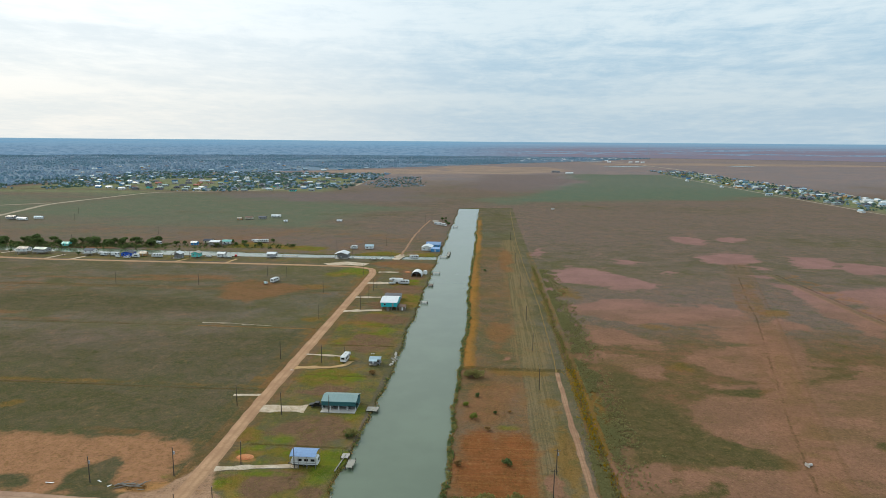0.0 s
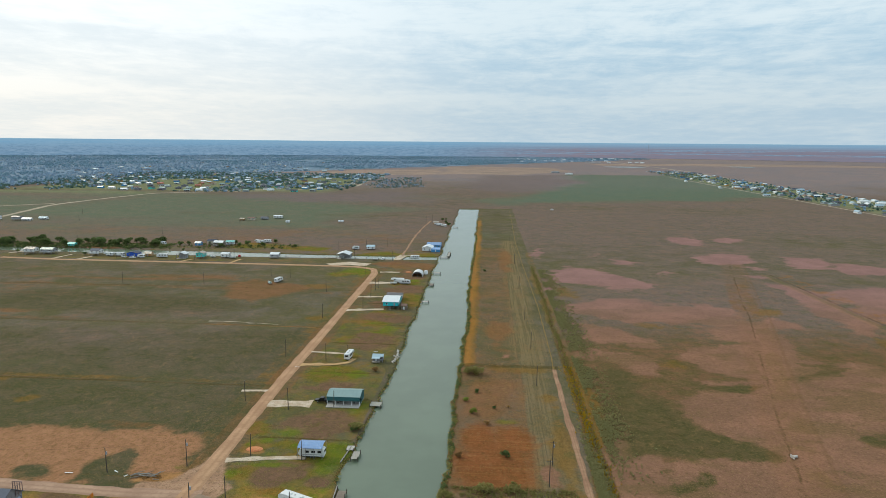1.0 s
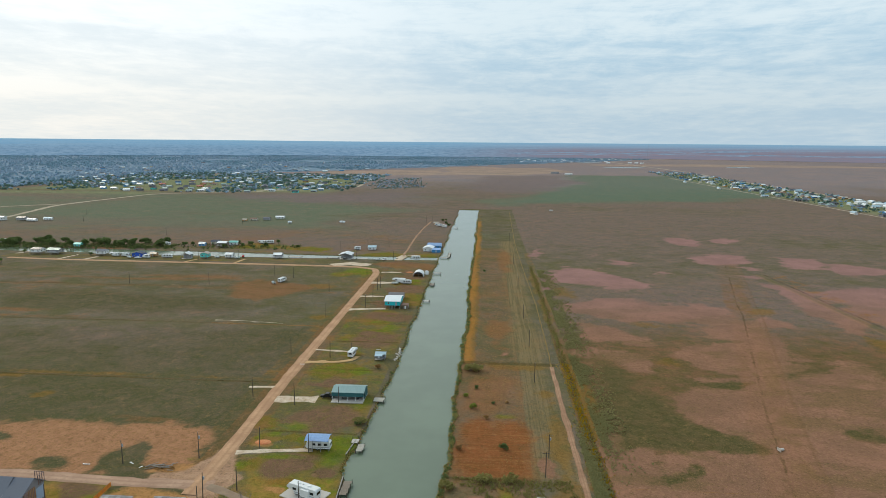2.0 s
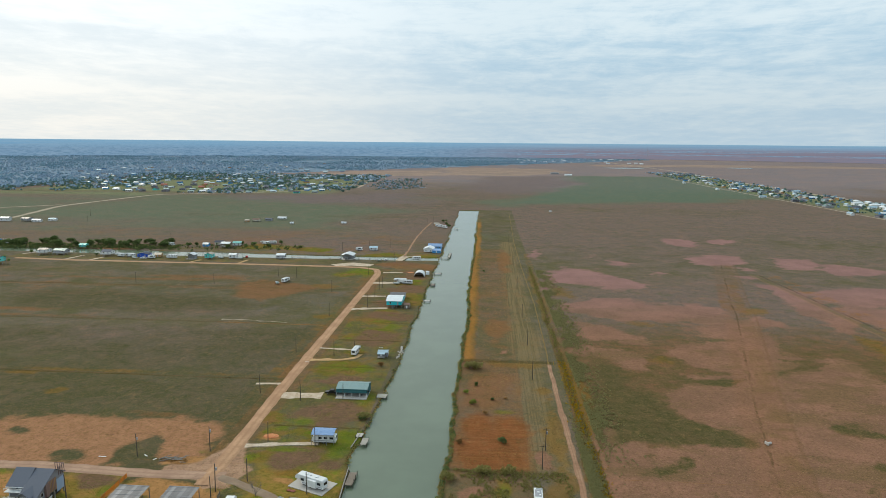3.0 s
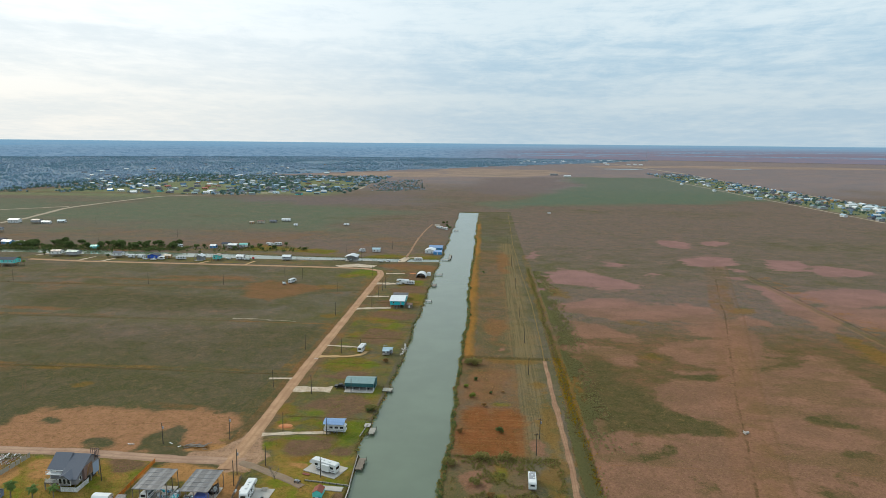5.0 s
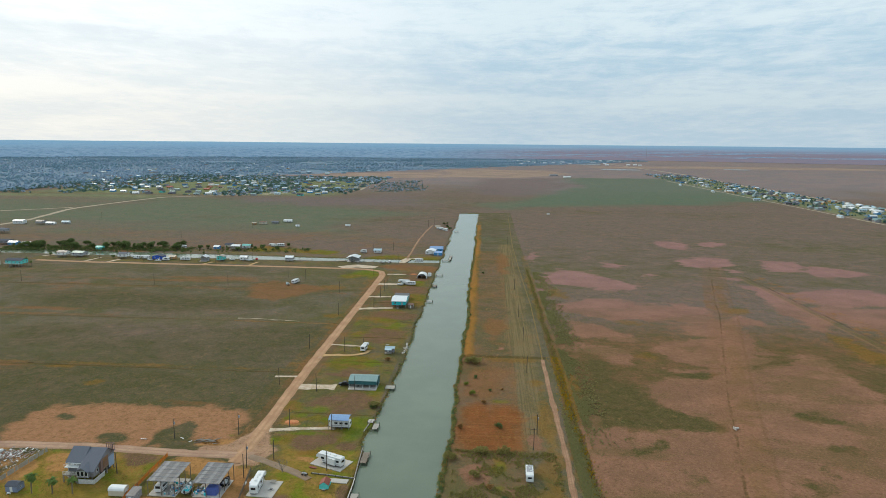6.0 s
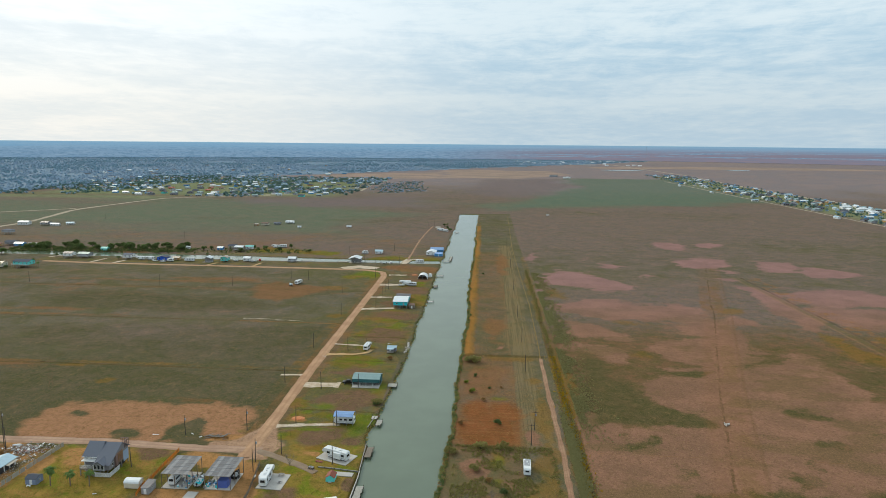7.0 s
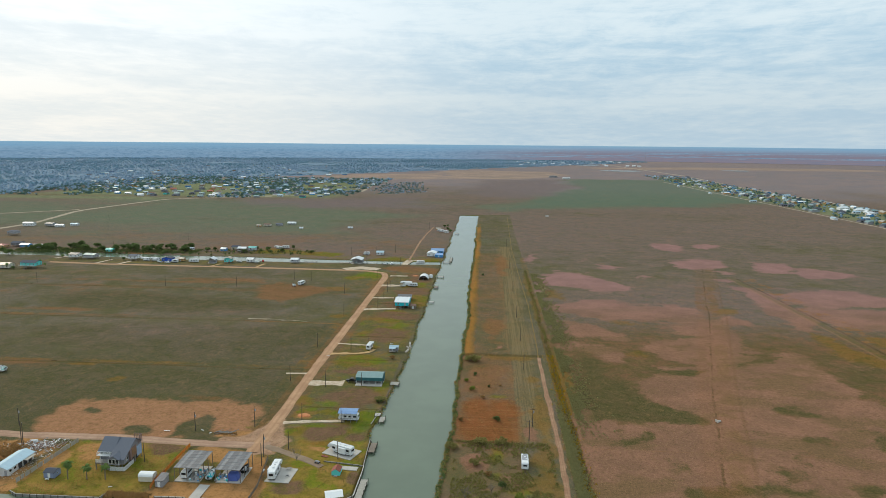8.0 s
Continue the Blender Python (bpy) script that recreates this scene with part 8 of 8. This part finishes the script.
for k in range(46):
    x = rng.uniform(-1150, -300)
    y = rng.uniform(1650, 2000) if k < 30 else rng.uniform(2000, 2600)
    settle_far(rng.choice(FAR_MATS[:5]), rng.choice(FAR_MATS[5:]), x, y, rng.uniform(0, 90), rng.uniform(10, 18), 9)
    HOMES.append((x, y))
for k in range(165):
    y = 660 + rng.random() ** 1.15 * 1330
    x = rng.choice((486, 503, 522, 541, 560, 579)) + rng.uniform(-5, 5) + max(0, y - 1600) * 0.06
    if y < 1250:
        settle(rng.choice((3, 7, 2, 4, 4, 4, 0, 8, 8, 8, 9, 1)), x, y, rng.choice((0, 90, 90, 84, 6)), "village houses")
    else:
        settle_far(rng.choice(FAR_MATS[:5]), rng.choice(FAR_MATS[5:]), x, y, rng.choice((0, 90, 6)), rng.uniform(9, 14), 8)
    HOMES.append((x, y))
for px_, py_, w_, d_, text in ((548, 985, 17, 12, "large white hall in the far village"), (556, 955, 17, 9, "long white store in the far village"), (544, 905, 14, 9, "white workshop in the far village")):
    house(px_, py_, w_, d_, 4.0, "white", "roof_white", text, 0, 0.4, "hip", "x", 2.5, 0, "village houses")
for px_, py_ in ((462, 842), (460, 1105), (449, 1290), (446, 1500)):
    settle(7, px_, py_, rng.choice((0, 4, 90)), "village houses")
for k in range(26):
    settle_far("white", "roof_white", rng.uniform(150, 700), rng.uniform(2900, 3700), rng.choice((0, 90)), 18, 10, 4.0)
distant = sheet("distant_houses", FAR_HOMES["verts"], FAR_HOMES["faces"], M["white"])
distant.data.materials.clear()
for key in FAR_MATS:
    distant.data.materials.append(roof_mat(key, "x"))
distant.data.polygons.foreach_set("material_index", np.array(FAR_HOMES["mats"], np.int32))
tagged(distant, "small mixed houses of the two settlements far away", "houses", kind="stuff")


# ---- plants ----
def scatter(name, spots, template, material, label, category, rng):
    """One object of very many copies of a small template (verts, faces); spots are x, y, z, size in metres."""
    tv, tf = template
    tv = np.array(tv, float)
    spots = np.array(spots, float)
    n_ = len(spots)
    ang = rng.uniform(0, 6.283, n_)
    sq = rng.uniform(0.75, 1.3, (n_, 3))
    c, s = np.cos(ang)[:, None], np.sin(ang)[:, None]
    vx = (tv[None, :, 0] * c - tv[None, :, 1] * s) * sq[:, :1]
    vy = (tv[None, :, 0] * s + tv[None, :, 1] * c) * sq[:, 1:2]
    vz = np.broadcast_to(tv[None, :, 2], vx.shape) * sq[:, 2:]
    size = spots[:, 3:4]
    verts = np.stack([vx * size + spots[:, :1], vy * size + spots[:, 1:2], vz * size + spots[:, 2:3]], -1).reshape(-1, 3)
    k = len(tv)
    faces = []
    for f in tf:
        faces.append(np.array(f)[None, :] + (np.arange(n_) * k)[:, None])
    faces = np.concatenate(faces)
    me = bpy.data.meshes.new(name)
    me.from_pydata(verts.tolist(), [], faces.tolist())
    me.materials.append(M[material])
    return tagged(new(name, me), label, category, kind="stuff")


def tuft_template(blades, seed):
    rng = random.Random(seed)
    v, f = [], []
    for _ in range(blades):
        a, r = rng.uniform(0, 6.283), rng.uniform(0, 0.5)
        x, y = math.cos(a) * r, math.sin(a) * r
        lx, ly, h = rng.uniform(-0.35, 0.35), rng.uniform(-0.35, 0.35), rng.uniform(0.5, 1.0)
        w = 0.13
        o = len(v)
        v += [(x - w * math.sin(a), y + w * math.cos(a), 0), (x + w * math.sin(a), y - w * math.cos(a), 0), (x + lx, y + ly, h)]
        f.append((o, o + 1, o + 2))
    return v, f


def clump_template(seed, lobes=4, leaves=26):
    """A leafy clump of small triangles round a few lobes."""
    rng = random.Random(seed)
    v, f = [], []
    mids = [(rng.uniform(-0.45, 0.45), rng.uniform(-0.45, 0.45), rng.uniform(0.3, 0.75), rng.uniform(0.3, 0.5)) for _ in range(lobes)]
    for k in range(leaves):
        cx, cy, cz, r = mids[k % lobes]
        d = Vector((rng.gauss(0, 1), rng.gauss(0, 1), rng.gauss(0, 0.8) + 0.3)).normalized()
        p = Vector((cx, cy, cz)) + d * r
        t1 = d.orthogonal().normalized()
        t1 = (t1 + d * rng.uniform(-0.5, 0.5)).normalized()
        t2 = d.cross(t1)
        s = rng.uniform(0.16, 0.3)
        o = len(v)
        v += [tuple(p - t1 * s - t2 * s * 0.6), tuple(p + t1 * s - t2 * s * 0.5), tuple(p + t2 * s)]
        f.append((o, o + 1, o + 2))
    return v, f


gen = np.random.default_rng(5)


def wet_here(x, y):
    return np.maximum(np.maximum(main_canal(x, y), side_canal(x, y)), near_canal(x, y))


# reeds and brush fringing the canal banks
ys = gen.uniform(112, 820, 3000)
ys = 112 + (ys - 112) * gen.uniform(0, 1, len(ys)) ** 0.7
spots = []
for yy in ys:
    side = gen.random()
    if side < 0.62:
        xx = bank_right(np.array([yy]))[0] + gen.uniform(-0.2, 1.1)
        size = gen.uniform(0.35, 1.05)
    else:
        if 112 < yy < 151:
            continue
        xx = bank_left(np.array([yy]))[0] - gen.uniform(-0.2, 1.4)
        size = gen.uniform(0.25, 0.7)
    spots.append((xx * U, yy * U, -0.45, size))
third = len(spots) // 3
scatter("bank_brush", spots[:third], clump_template(1), "leaf_mid", "olive brush fringing the canal banks", "brush", gen)
scatter("bank_brush", spots[third:2 * third], clump_template(2), "leaf_dark", "dark green brush fringing the canal banks", "brush", gen)
scatter("bank_reeds", spots[2 * third:], tuft_template(12, 3), "leaf_rust", "dry reeds fringing the canal banks", "reeds", gen)

spots = [(gen.uniform(-101, -88.5) * U, (109.6 + 2.6 * gen.random()) * U, -0.3, gen.uniform(0.6, 1.3)) for _ in range(420)]
scatter("bank_reeds", spots, tuft_template(12, 9), "leaf_rust", "brown reeds on the near canal bank", "reeds", gen)

# grey-green shrubs east of the drainage ditch
spots = []
for _ in range(13000):
    yy = 100 + 330 * gen.random() ** 1.3
    north = yy + gen.normal(0, 9) > 172
    xx = (34.5 if north else 28.5) + abs(gen.normal(0, 4.6 if north else 1.6))
    if fnoise(np.array([xx]), np.array([yy * 0.6]), 7, 61)[0] + gen.normal(0, 0.09) > 0.36 + (xx - 34) * 0.02:
        spots.append((xx * U, yy * U, -0.2, gen.uniform(0.3, 0.85)))
scatter("marsh_shrubs", spots, clump_template(4), "leaf_grey", "grey-green salt shrubs along the drainage ditch", "shrubs", gen)
spots = [((31.6 + gen.normal(0, 1.3)) * U, (95 + 350 * gen.random() ** 1.3) * U, -0.45, gen.uniform(0.35, 1.0)) for _ in range(6600)]
scatter("ditch_grass", [p for p in spots[::3] if p[1] < 242 * U], tuft_template(12, 5), "leaf_gold", "golden grass in the drainage ditch", "grass", gen)
scatter("ditch_grass", spots[1::3], tuft_template(12, 6), "leaf_mid", "olive grass in the drainage ditch", "grass", gen)


def field_grass(name, count, x0, x1, y0, y1, size, material, label, seed, cut=0.5, cell=9.0, template=None):
    """Tussocks that gather where a noise field is high, clear of water, roads and pads."""
    spots = []
    xs = gen.uniform(x0, x1, count)
    ys_ = y0 + (y1 - y0) * gen.random(count) ** 1.5
    keep = (fnoise(xs, ys_, cell, seed) > cut) & (wet_here(xs, ys_) < -0.8)
    keep &= (np.abs(xs + 70.4) > 4) & ((np.abs(ys_ - 143.5) > 5.5) | (xs > -64)) & (np.abs(xs - 26) > 2.2)
    keep &= np.maximum(areas(xs, ys_, CLAY, 180, 7.0), areas(xs, ys_, MUD, 100, 9.0)) < 0.4
    keep &= ~((xs > -92) & (xs < -50) & (ys_ < 135))
    for a, b in zip(xs[keep], ys_[keep]):
        spots.append((a * U, b * U, -0.12, size * gen.uniform(0.6, 1.4)))
    return scatter(name, spots, template or tuft_template(10, seed), material, label, "grass", gen)


field_grass("lot_grass", 16000, -64, -36, 112, 330, 0.2, "leaf_mid", "olive green grass of the canal lots", 15, 0.5, 5.0)
field_grass("lot_grass", 9000, -128, -60, 110, 140, 0.2, "leaf_lime", "bright green grass round the near houses", 16, 0.5, 5.0)
field_grass("spoil_grass", 4500, -6, 24, 95, 330, 0.24, "leaf_rust", "rusty grass on the spoil bank", 17, 0.48, 6.0)
field_grass("spoil_grass", 9000, -7, 24, 100, 152, 0.45, "leaf_mid", "olive brush round the old camper", 18, 0.46, 5.0, clump_template(7))

# single shrubs and small trees
SHRUBS = [plant("shrub", 21, 3.6, 2.2, "leaf_lime", "rounded bright green shrub on the spoil bank", "shrub", 320),
          plant("shrub", 22, 3.2, 2.0, "leaf_dark", "dark green shrub on the spoil bank", "shrub", 300),
          plant("shrub", 23, 3.0, 1.8, "leaf_rust", "brown wiry shrub on the spoil bank", "shrub", 260),
          plant("shrub", 24, 4.6, 2.4, "leaf_mid", "wide olive shrub on the spoil bank", "shrub", 380)]
PLACES = [(0, -2.8, 195.6, 1.0), (1, 3.8, 199.8, 0.6), (2, 1.7, 188.0, 0.9), (1, -1.8, 212.7, 0.8), (1, 6.8, 168.1, 1.1), (2, -6.0, 166.9, 1.0), (3, -4.4, 230.2, 1.5), (3, -1.4, 230.6, 1.2),
          (2, 8.4, 201, 0.6), (0, -5.4, 205, 0.8), (3, -36.6, 181, 1.2), (1, -37.2, 180, 1.0), (2, -39.4, 230, 1.2), (1, -0.5, 421, 0.9), (3, -8, 146, 1.1), (3, 1, 150, 1.2), (3, 8, 150.6, 1.1)]
for k, (kind_, px_, py_, s_) in enumerate(PLACES):
    m = pose(px_ * U, py_ * U, -0.1, 0, 0, k * 77.0) @ Matrix.Diagonal((s_, s_, s_, 1))
    o = copy_thing(SHRUBS[kind_], pose(0, 0, 0))
    o.matrix_basis = m
    tagged(o, "", "", "shrubs")
for k, s0 in enumerate(SHRUBS):
    s0.matrix_basis = pose((12 - k * 4.2) * U, (118 + k * 6) * U, -0.1)
    tagged(s0, "", "", "shrubs")
TREES = [plant("tree", 31, 6.5, 5.6, "leaf_dark", "dense dark evergreen tree in the canal hedge", "tree", 420, 0.42, 1.2),
         plant("tree", 32, 5.0, 4.6, "leaf_dark", "dark evergreen tree with an uneven crown", "tree", 360, 0.4, 1.0),
         plant("tree", 33, 7.5, 5.0, "leaf_dark", "spreading dark green tree in the canal hedge", "tree", 420, 0.45, 1.0)]
rng = random.Random(9)
hedge = []
for k in range(58):
    knot = rng.choice((-398, -384, -366, -350, -338, -318, -306, -292, -280, -264))
    hedge.append((knot + rng.gauss(0, 5), 490 + (knot + 400) * 0.06 + rng.uniform(-6, 14), rng.uniform(0.55, 1.45)))
hedge += [(-203, 510, 1.0), (-192, 508, 0.9), (-177, 501, 0.9), (-172.7, 520, 1.0), (-209, 495, 0.8), (-150, 498, 0.7), (-196, 500, 0.9), (-243, 498, 0.9), (-238, 502, 0.8), (-351, 404, 0.7),
          (-366, 400, 0.9), (-372, 415, 1.0), (-42, 668, 0.9), (-38, 650, 0.8), (-47, 690, 0.8), (-44, 700, 0.7), (-292, 450, 0.6), (-347, 455, 0.6), (-390, 430, 1.2), (-398, 460, 1.3), (-410, 470, 1.2)]
for k, (px_, py_, s_) in enumerate(hedge):
    m = pose(px_ * U, py_ * U, -0.1, 0, 0, k * 61.0) @ Matrix.Diagonal((s_, s_, s_, 1))
    if k < 3:
        TREES[k].matrix_basis = m
        tagged(TREES[k], "", "", "hedge trees")
    else:
        o = copy_thing(TREES[k % 3], pose(0, 0, 0))
        o.matrix_basis = m

# low brush under the hedge and along the side canal
low, dark_ = [], []
for _ in range(2600):
    xx = gen.uniform(-410, -150)
    if xx > -250 and gen.random() < 0.8:
        continue
    north = 478 + (xx + 400) * 0.06
    if gen.random() < 0.62:
        low.append((xx * U, (north + gen.uniform(0, 22)) * U, -0.4, gen.uniform(0.7, 1.7)))
    else:
        dark_.append((xx * U, (north + 6 + gen.normal(0, 6)) * U, -0.3, gen.uniform(0.9, 2.6)))
scatter("hedge_brush", low, clump_template(8), "leaf_grey", "grey-green brush between the hedge and the side canal", "brush", gen)
scatter("hedge_brush", dark_, clump_template(9), "leaf_dark", "dark brush under the canal hedge", "brush", gen)

# woods of the town and beyond
town, far = [], []
homes = np.array(HOMES)
for _ in range(6000):
    xx, yy = gen.uniform(-900, -250), gen.uniform(1040, 1680)
    d = np.abs(homes - (xx, yy)).max(1).min()
    if d > 9 and fnoise(np.array([xx]), np.array([yy]), 90, 63)[0] > 0.61 - (yy - 1040) / 640 * 0.28 - (0.22 if xx < -700 else 0):
        town.append((xx * U, yy * U, -0.5, gen.uniform(1.8, 5.0)))
for _ in range(900):
    yy = 660 + 1400 * gen.random()
    xx = gen.uniform(480, 596)
    if np.abs(homes - (xx, yy)).max(1).min() > 8:
        town.append((xx * U, yy * U, 0, gen.uniform(1.6, 4.2)))
for _ in range(900):
    xx, yy = gen.uniform(-250, -110), gen.uniform(1140, 1580)
    if areas(np.array([xx]), np.array([yy]), SHRUB_PATCH, 66, 30)[0] + gen.normal(0, 0.2) > 0.5:
        town.append((xx * U, yy * U, -0.8, gen.uniform(1.4, 3.2)))
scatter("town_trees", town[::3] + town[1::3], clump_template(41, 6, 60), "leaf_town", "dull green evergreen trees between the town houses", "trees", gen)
scatter("town_trees", town[2::3], clump_template(42, 6, 60), "leaf_winter_hazed", "winter trees between the town houses, tinted grey-blue with painted haze", "trees", gen)
xs, ys_ = gen.uniform(-3600, 900, 70000), 1050 + 2850 * gen.random(70000) ** 1.1
keep = (forest_here(xs, ys_) > 0) & (fnoise(xs, ys_, 240, 64) > 0.30) & (np.abs(xs) < ys_ * 0.95)
xs, ys_ = xs[keep][:26000], ys_[keep][:26000]
green_here = fnoise(xs, ys_ * 0.7, 130, 66) + 0.25 * gen.normal(0, 0.3, len(xs)) > 0.53
for a, b, c in zip(xs, ys_, green_here):
    far.append((a * U, b * U, -1.5, gen.uniform(2.6, 6.8) * (1.0 if c else 0.9)))
far = np.array(far)
scatter("far_woods", far[~green_here], clump_template(43, 7, 40), "leaf_winter_hazed", "winter woods beyond the town, tinted grey-blue with painted haze", "woods", gen)
scatter("far_woods", far[green_here], clump_template(44, 7, 40), "leaf_evergreen_hazed", "dark hazy evergreen woods on the far plain", "woods", gen)

# ---- rubble and litter ----
rng = random.Random(17)
heap = thing("rubble_heap", -138.2, 137.0, 0, "heap of broken boards and white scrap beside the fence", "rubble")
shapes = []
for k in range(5):
    bm = bmesh.new()
    box(bm, -rng.uniform(0.15, 0.6), rng.uniform(0.15, 0.6), -rng.uniform(0.06, 0.2), rng.uniform(0.06, 0.2), -0.05, 0.07)
    for v in bm.verts:
        v.co += Vector((rng.uniform(-0.1, 0.1), rng.uniform(-0.1, 0.1), rng.uniform(-0.05, 0.05)))
    shapes.append(part("scrap", bm, ("white", "rubble", "grey_wood", "wood", "rust_roof")[k], heap))
for k in range(290):
    src = shapes[k % 5]
    r = rng.gauss(0, 0.42)
    px_, py_ = max(-8.5, min(7.5, rng.gauss(0, 4.0))), rng.gauss(0, 2.0)
    m = pose(px_ + 1.2, py_ + px_ * 0.1, 0.15 + abs(rng.gauss(0, 0.28)), rng.uniform(-25, 25), rng.uniform(-25, 25), rng.uniform(0, 360))
    if k < 5:
        src.matrix_basis = m
    else:
        o = src.copy()
        scene.collection.objects.link(o)
        o.matrix_basis = m
chip = ([(-0.5, -0.16, 0), (0.5, -0.2, 0.03), (0.46, 0.18, 0.1), (-0.5, 0.15, 0.05), (-0.4, -0.1, 0.22), (0.42, -0.12, 0.2), (0.4, 0.1, 0.26), (-0.4, 0.1, 0.24)],
        [(0, 1, 5, 4), (1, 2, 6, 5), (2, 3, 7, 6), (3, 0, 4, 7), (4, 5, 6, 7)])
for count, mat, text in ((330, "rubble", "grey broken concrete and scrap strewn along the fence"), (260, "wood", "dark splintered timber strewn along the fence")):
    spots = []
    for _ in range(count):
        s_ = gen.random()
        spots.append((min(-130, -138 + gen.normal(0, 5.5)) * U, (134.5 + gen.normal(0, 2.6)) * U, -0.05, gen.uniform(0.25, 0.9)) if s_ < 0.6
                     else (min(-129.6, -131.5 + gen.normal(0, 1.3) - 5 * gen.random()) * U, gen.uniform(116, 130) * U, -0.05, gen.uniform(0.2, 0.55)))
    scatter("debris", spots, chip, mat, text, "debris", gen)
spots = [((-147 + gen.normal(0, 4)) * U, (131 + gen.normal(0, 3.2)) * U, -0.1, gen.uniform(0.4, 1.0)) for _ in range(240)]
scatter("dead_brush", spots, clump_template(51), "leaf_rust", "dead brown brush beside the rubble", "brush", gen)
logs = thing("driftwood_pile", -82.0, 150.4, 0, "pile of pale logs and brush beside the road", "log pile")
for k in range(14):
    l = rng.uniform(1.0, 3.2)
    bm = bmesh.new()
    tube(bm, (-l, 0, 0), (l, 0, rng.uniform(0, 0.3)), 0.16, 0.08, 6)
    q = part("log", bm, "grey_wood" if k % 3 else "wood", logs)
    q.matrix_basis = pose(rng.gauss(0, 2.6), rng.gauss(0, 1.0), 0.16 + 0.1 * (k % 3), 0, 0, rng.gauss(15, 28))
bm = bmesh.new()
leaf_cloud(bm, [(0.4, -0.6, 0.1, 2.2), (-2.0, -0.8, 0.1, 1.5), (2.4, -0.4, 0.1, 1.4)], 170, 0.18, rng, 0.2)
part("brushwood", bm, "leaf_rust", logs)
for px_, py_, l_, a_, text in ((-103.5, 150.2, 2.4, 2, "pale board lying beside the road"), (-92.0, 151.8, 1.6, -30, "stray timber leaning in the roadside grass"), (-88.5, 150.0, 1.2, 60, "broken white board in the roadside grass"),
                               (-101.8, 114.6, 1.2, 20, "white board lying on the lawn"), (-69, 231.5, 1.8, 5, "pale plank beside the sandy drive"), (-43, 252, 2.0, 4, "pale plank lying on the lot")):
    q = part("plank", boxes((-l_ / 2, l_ / 2, -0.16, 0.16, 0.0, 0.1), (-l_ / 2, -l_ / 2 + 0.2, -0.3, 0.3, 0.1, 0.16), bevel=0.01), "white", None)
    q.matrix_world = pose(px_ * U, py_ * U, 0, 0, 0, a_)
    tagged(q, text, "plank", "loose planks")
tank = part("white_tank", tubes(((-1.3, 0, 0.5), (1.3, 0, 0.5), 0.5), seg=14), "white", None)
tank.matrix_world = pose(-141.6 * U, 138.6 * U, 0, 0, 0, 10)
tagged(tank, "white cylindrical tank lying beside the rubble", "tank")
rip = thing("riprap", -34.9, 247.5, 0, "pale broken concrete lining the bank", "riprap")
st0 = part("stone", boxes((-0.45, 0.45, -0.35, 0.35, -0.2, 0.25), bevel=0.1), "concrete", rip)
st0.location = (0, 0, 0)
for k in range(34):
    again(st0, (1.6 - abs(k - 17) * 0.06 + rng.gauss(0, 0.35), (k - 17) * 0.55, rng.uniform(-0.4, 0.1)), rng.uniform(0, 180))
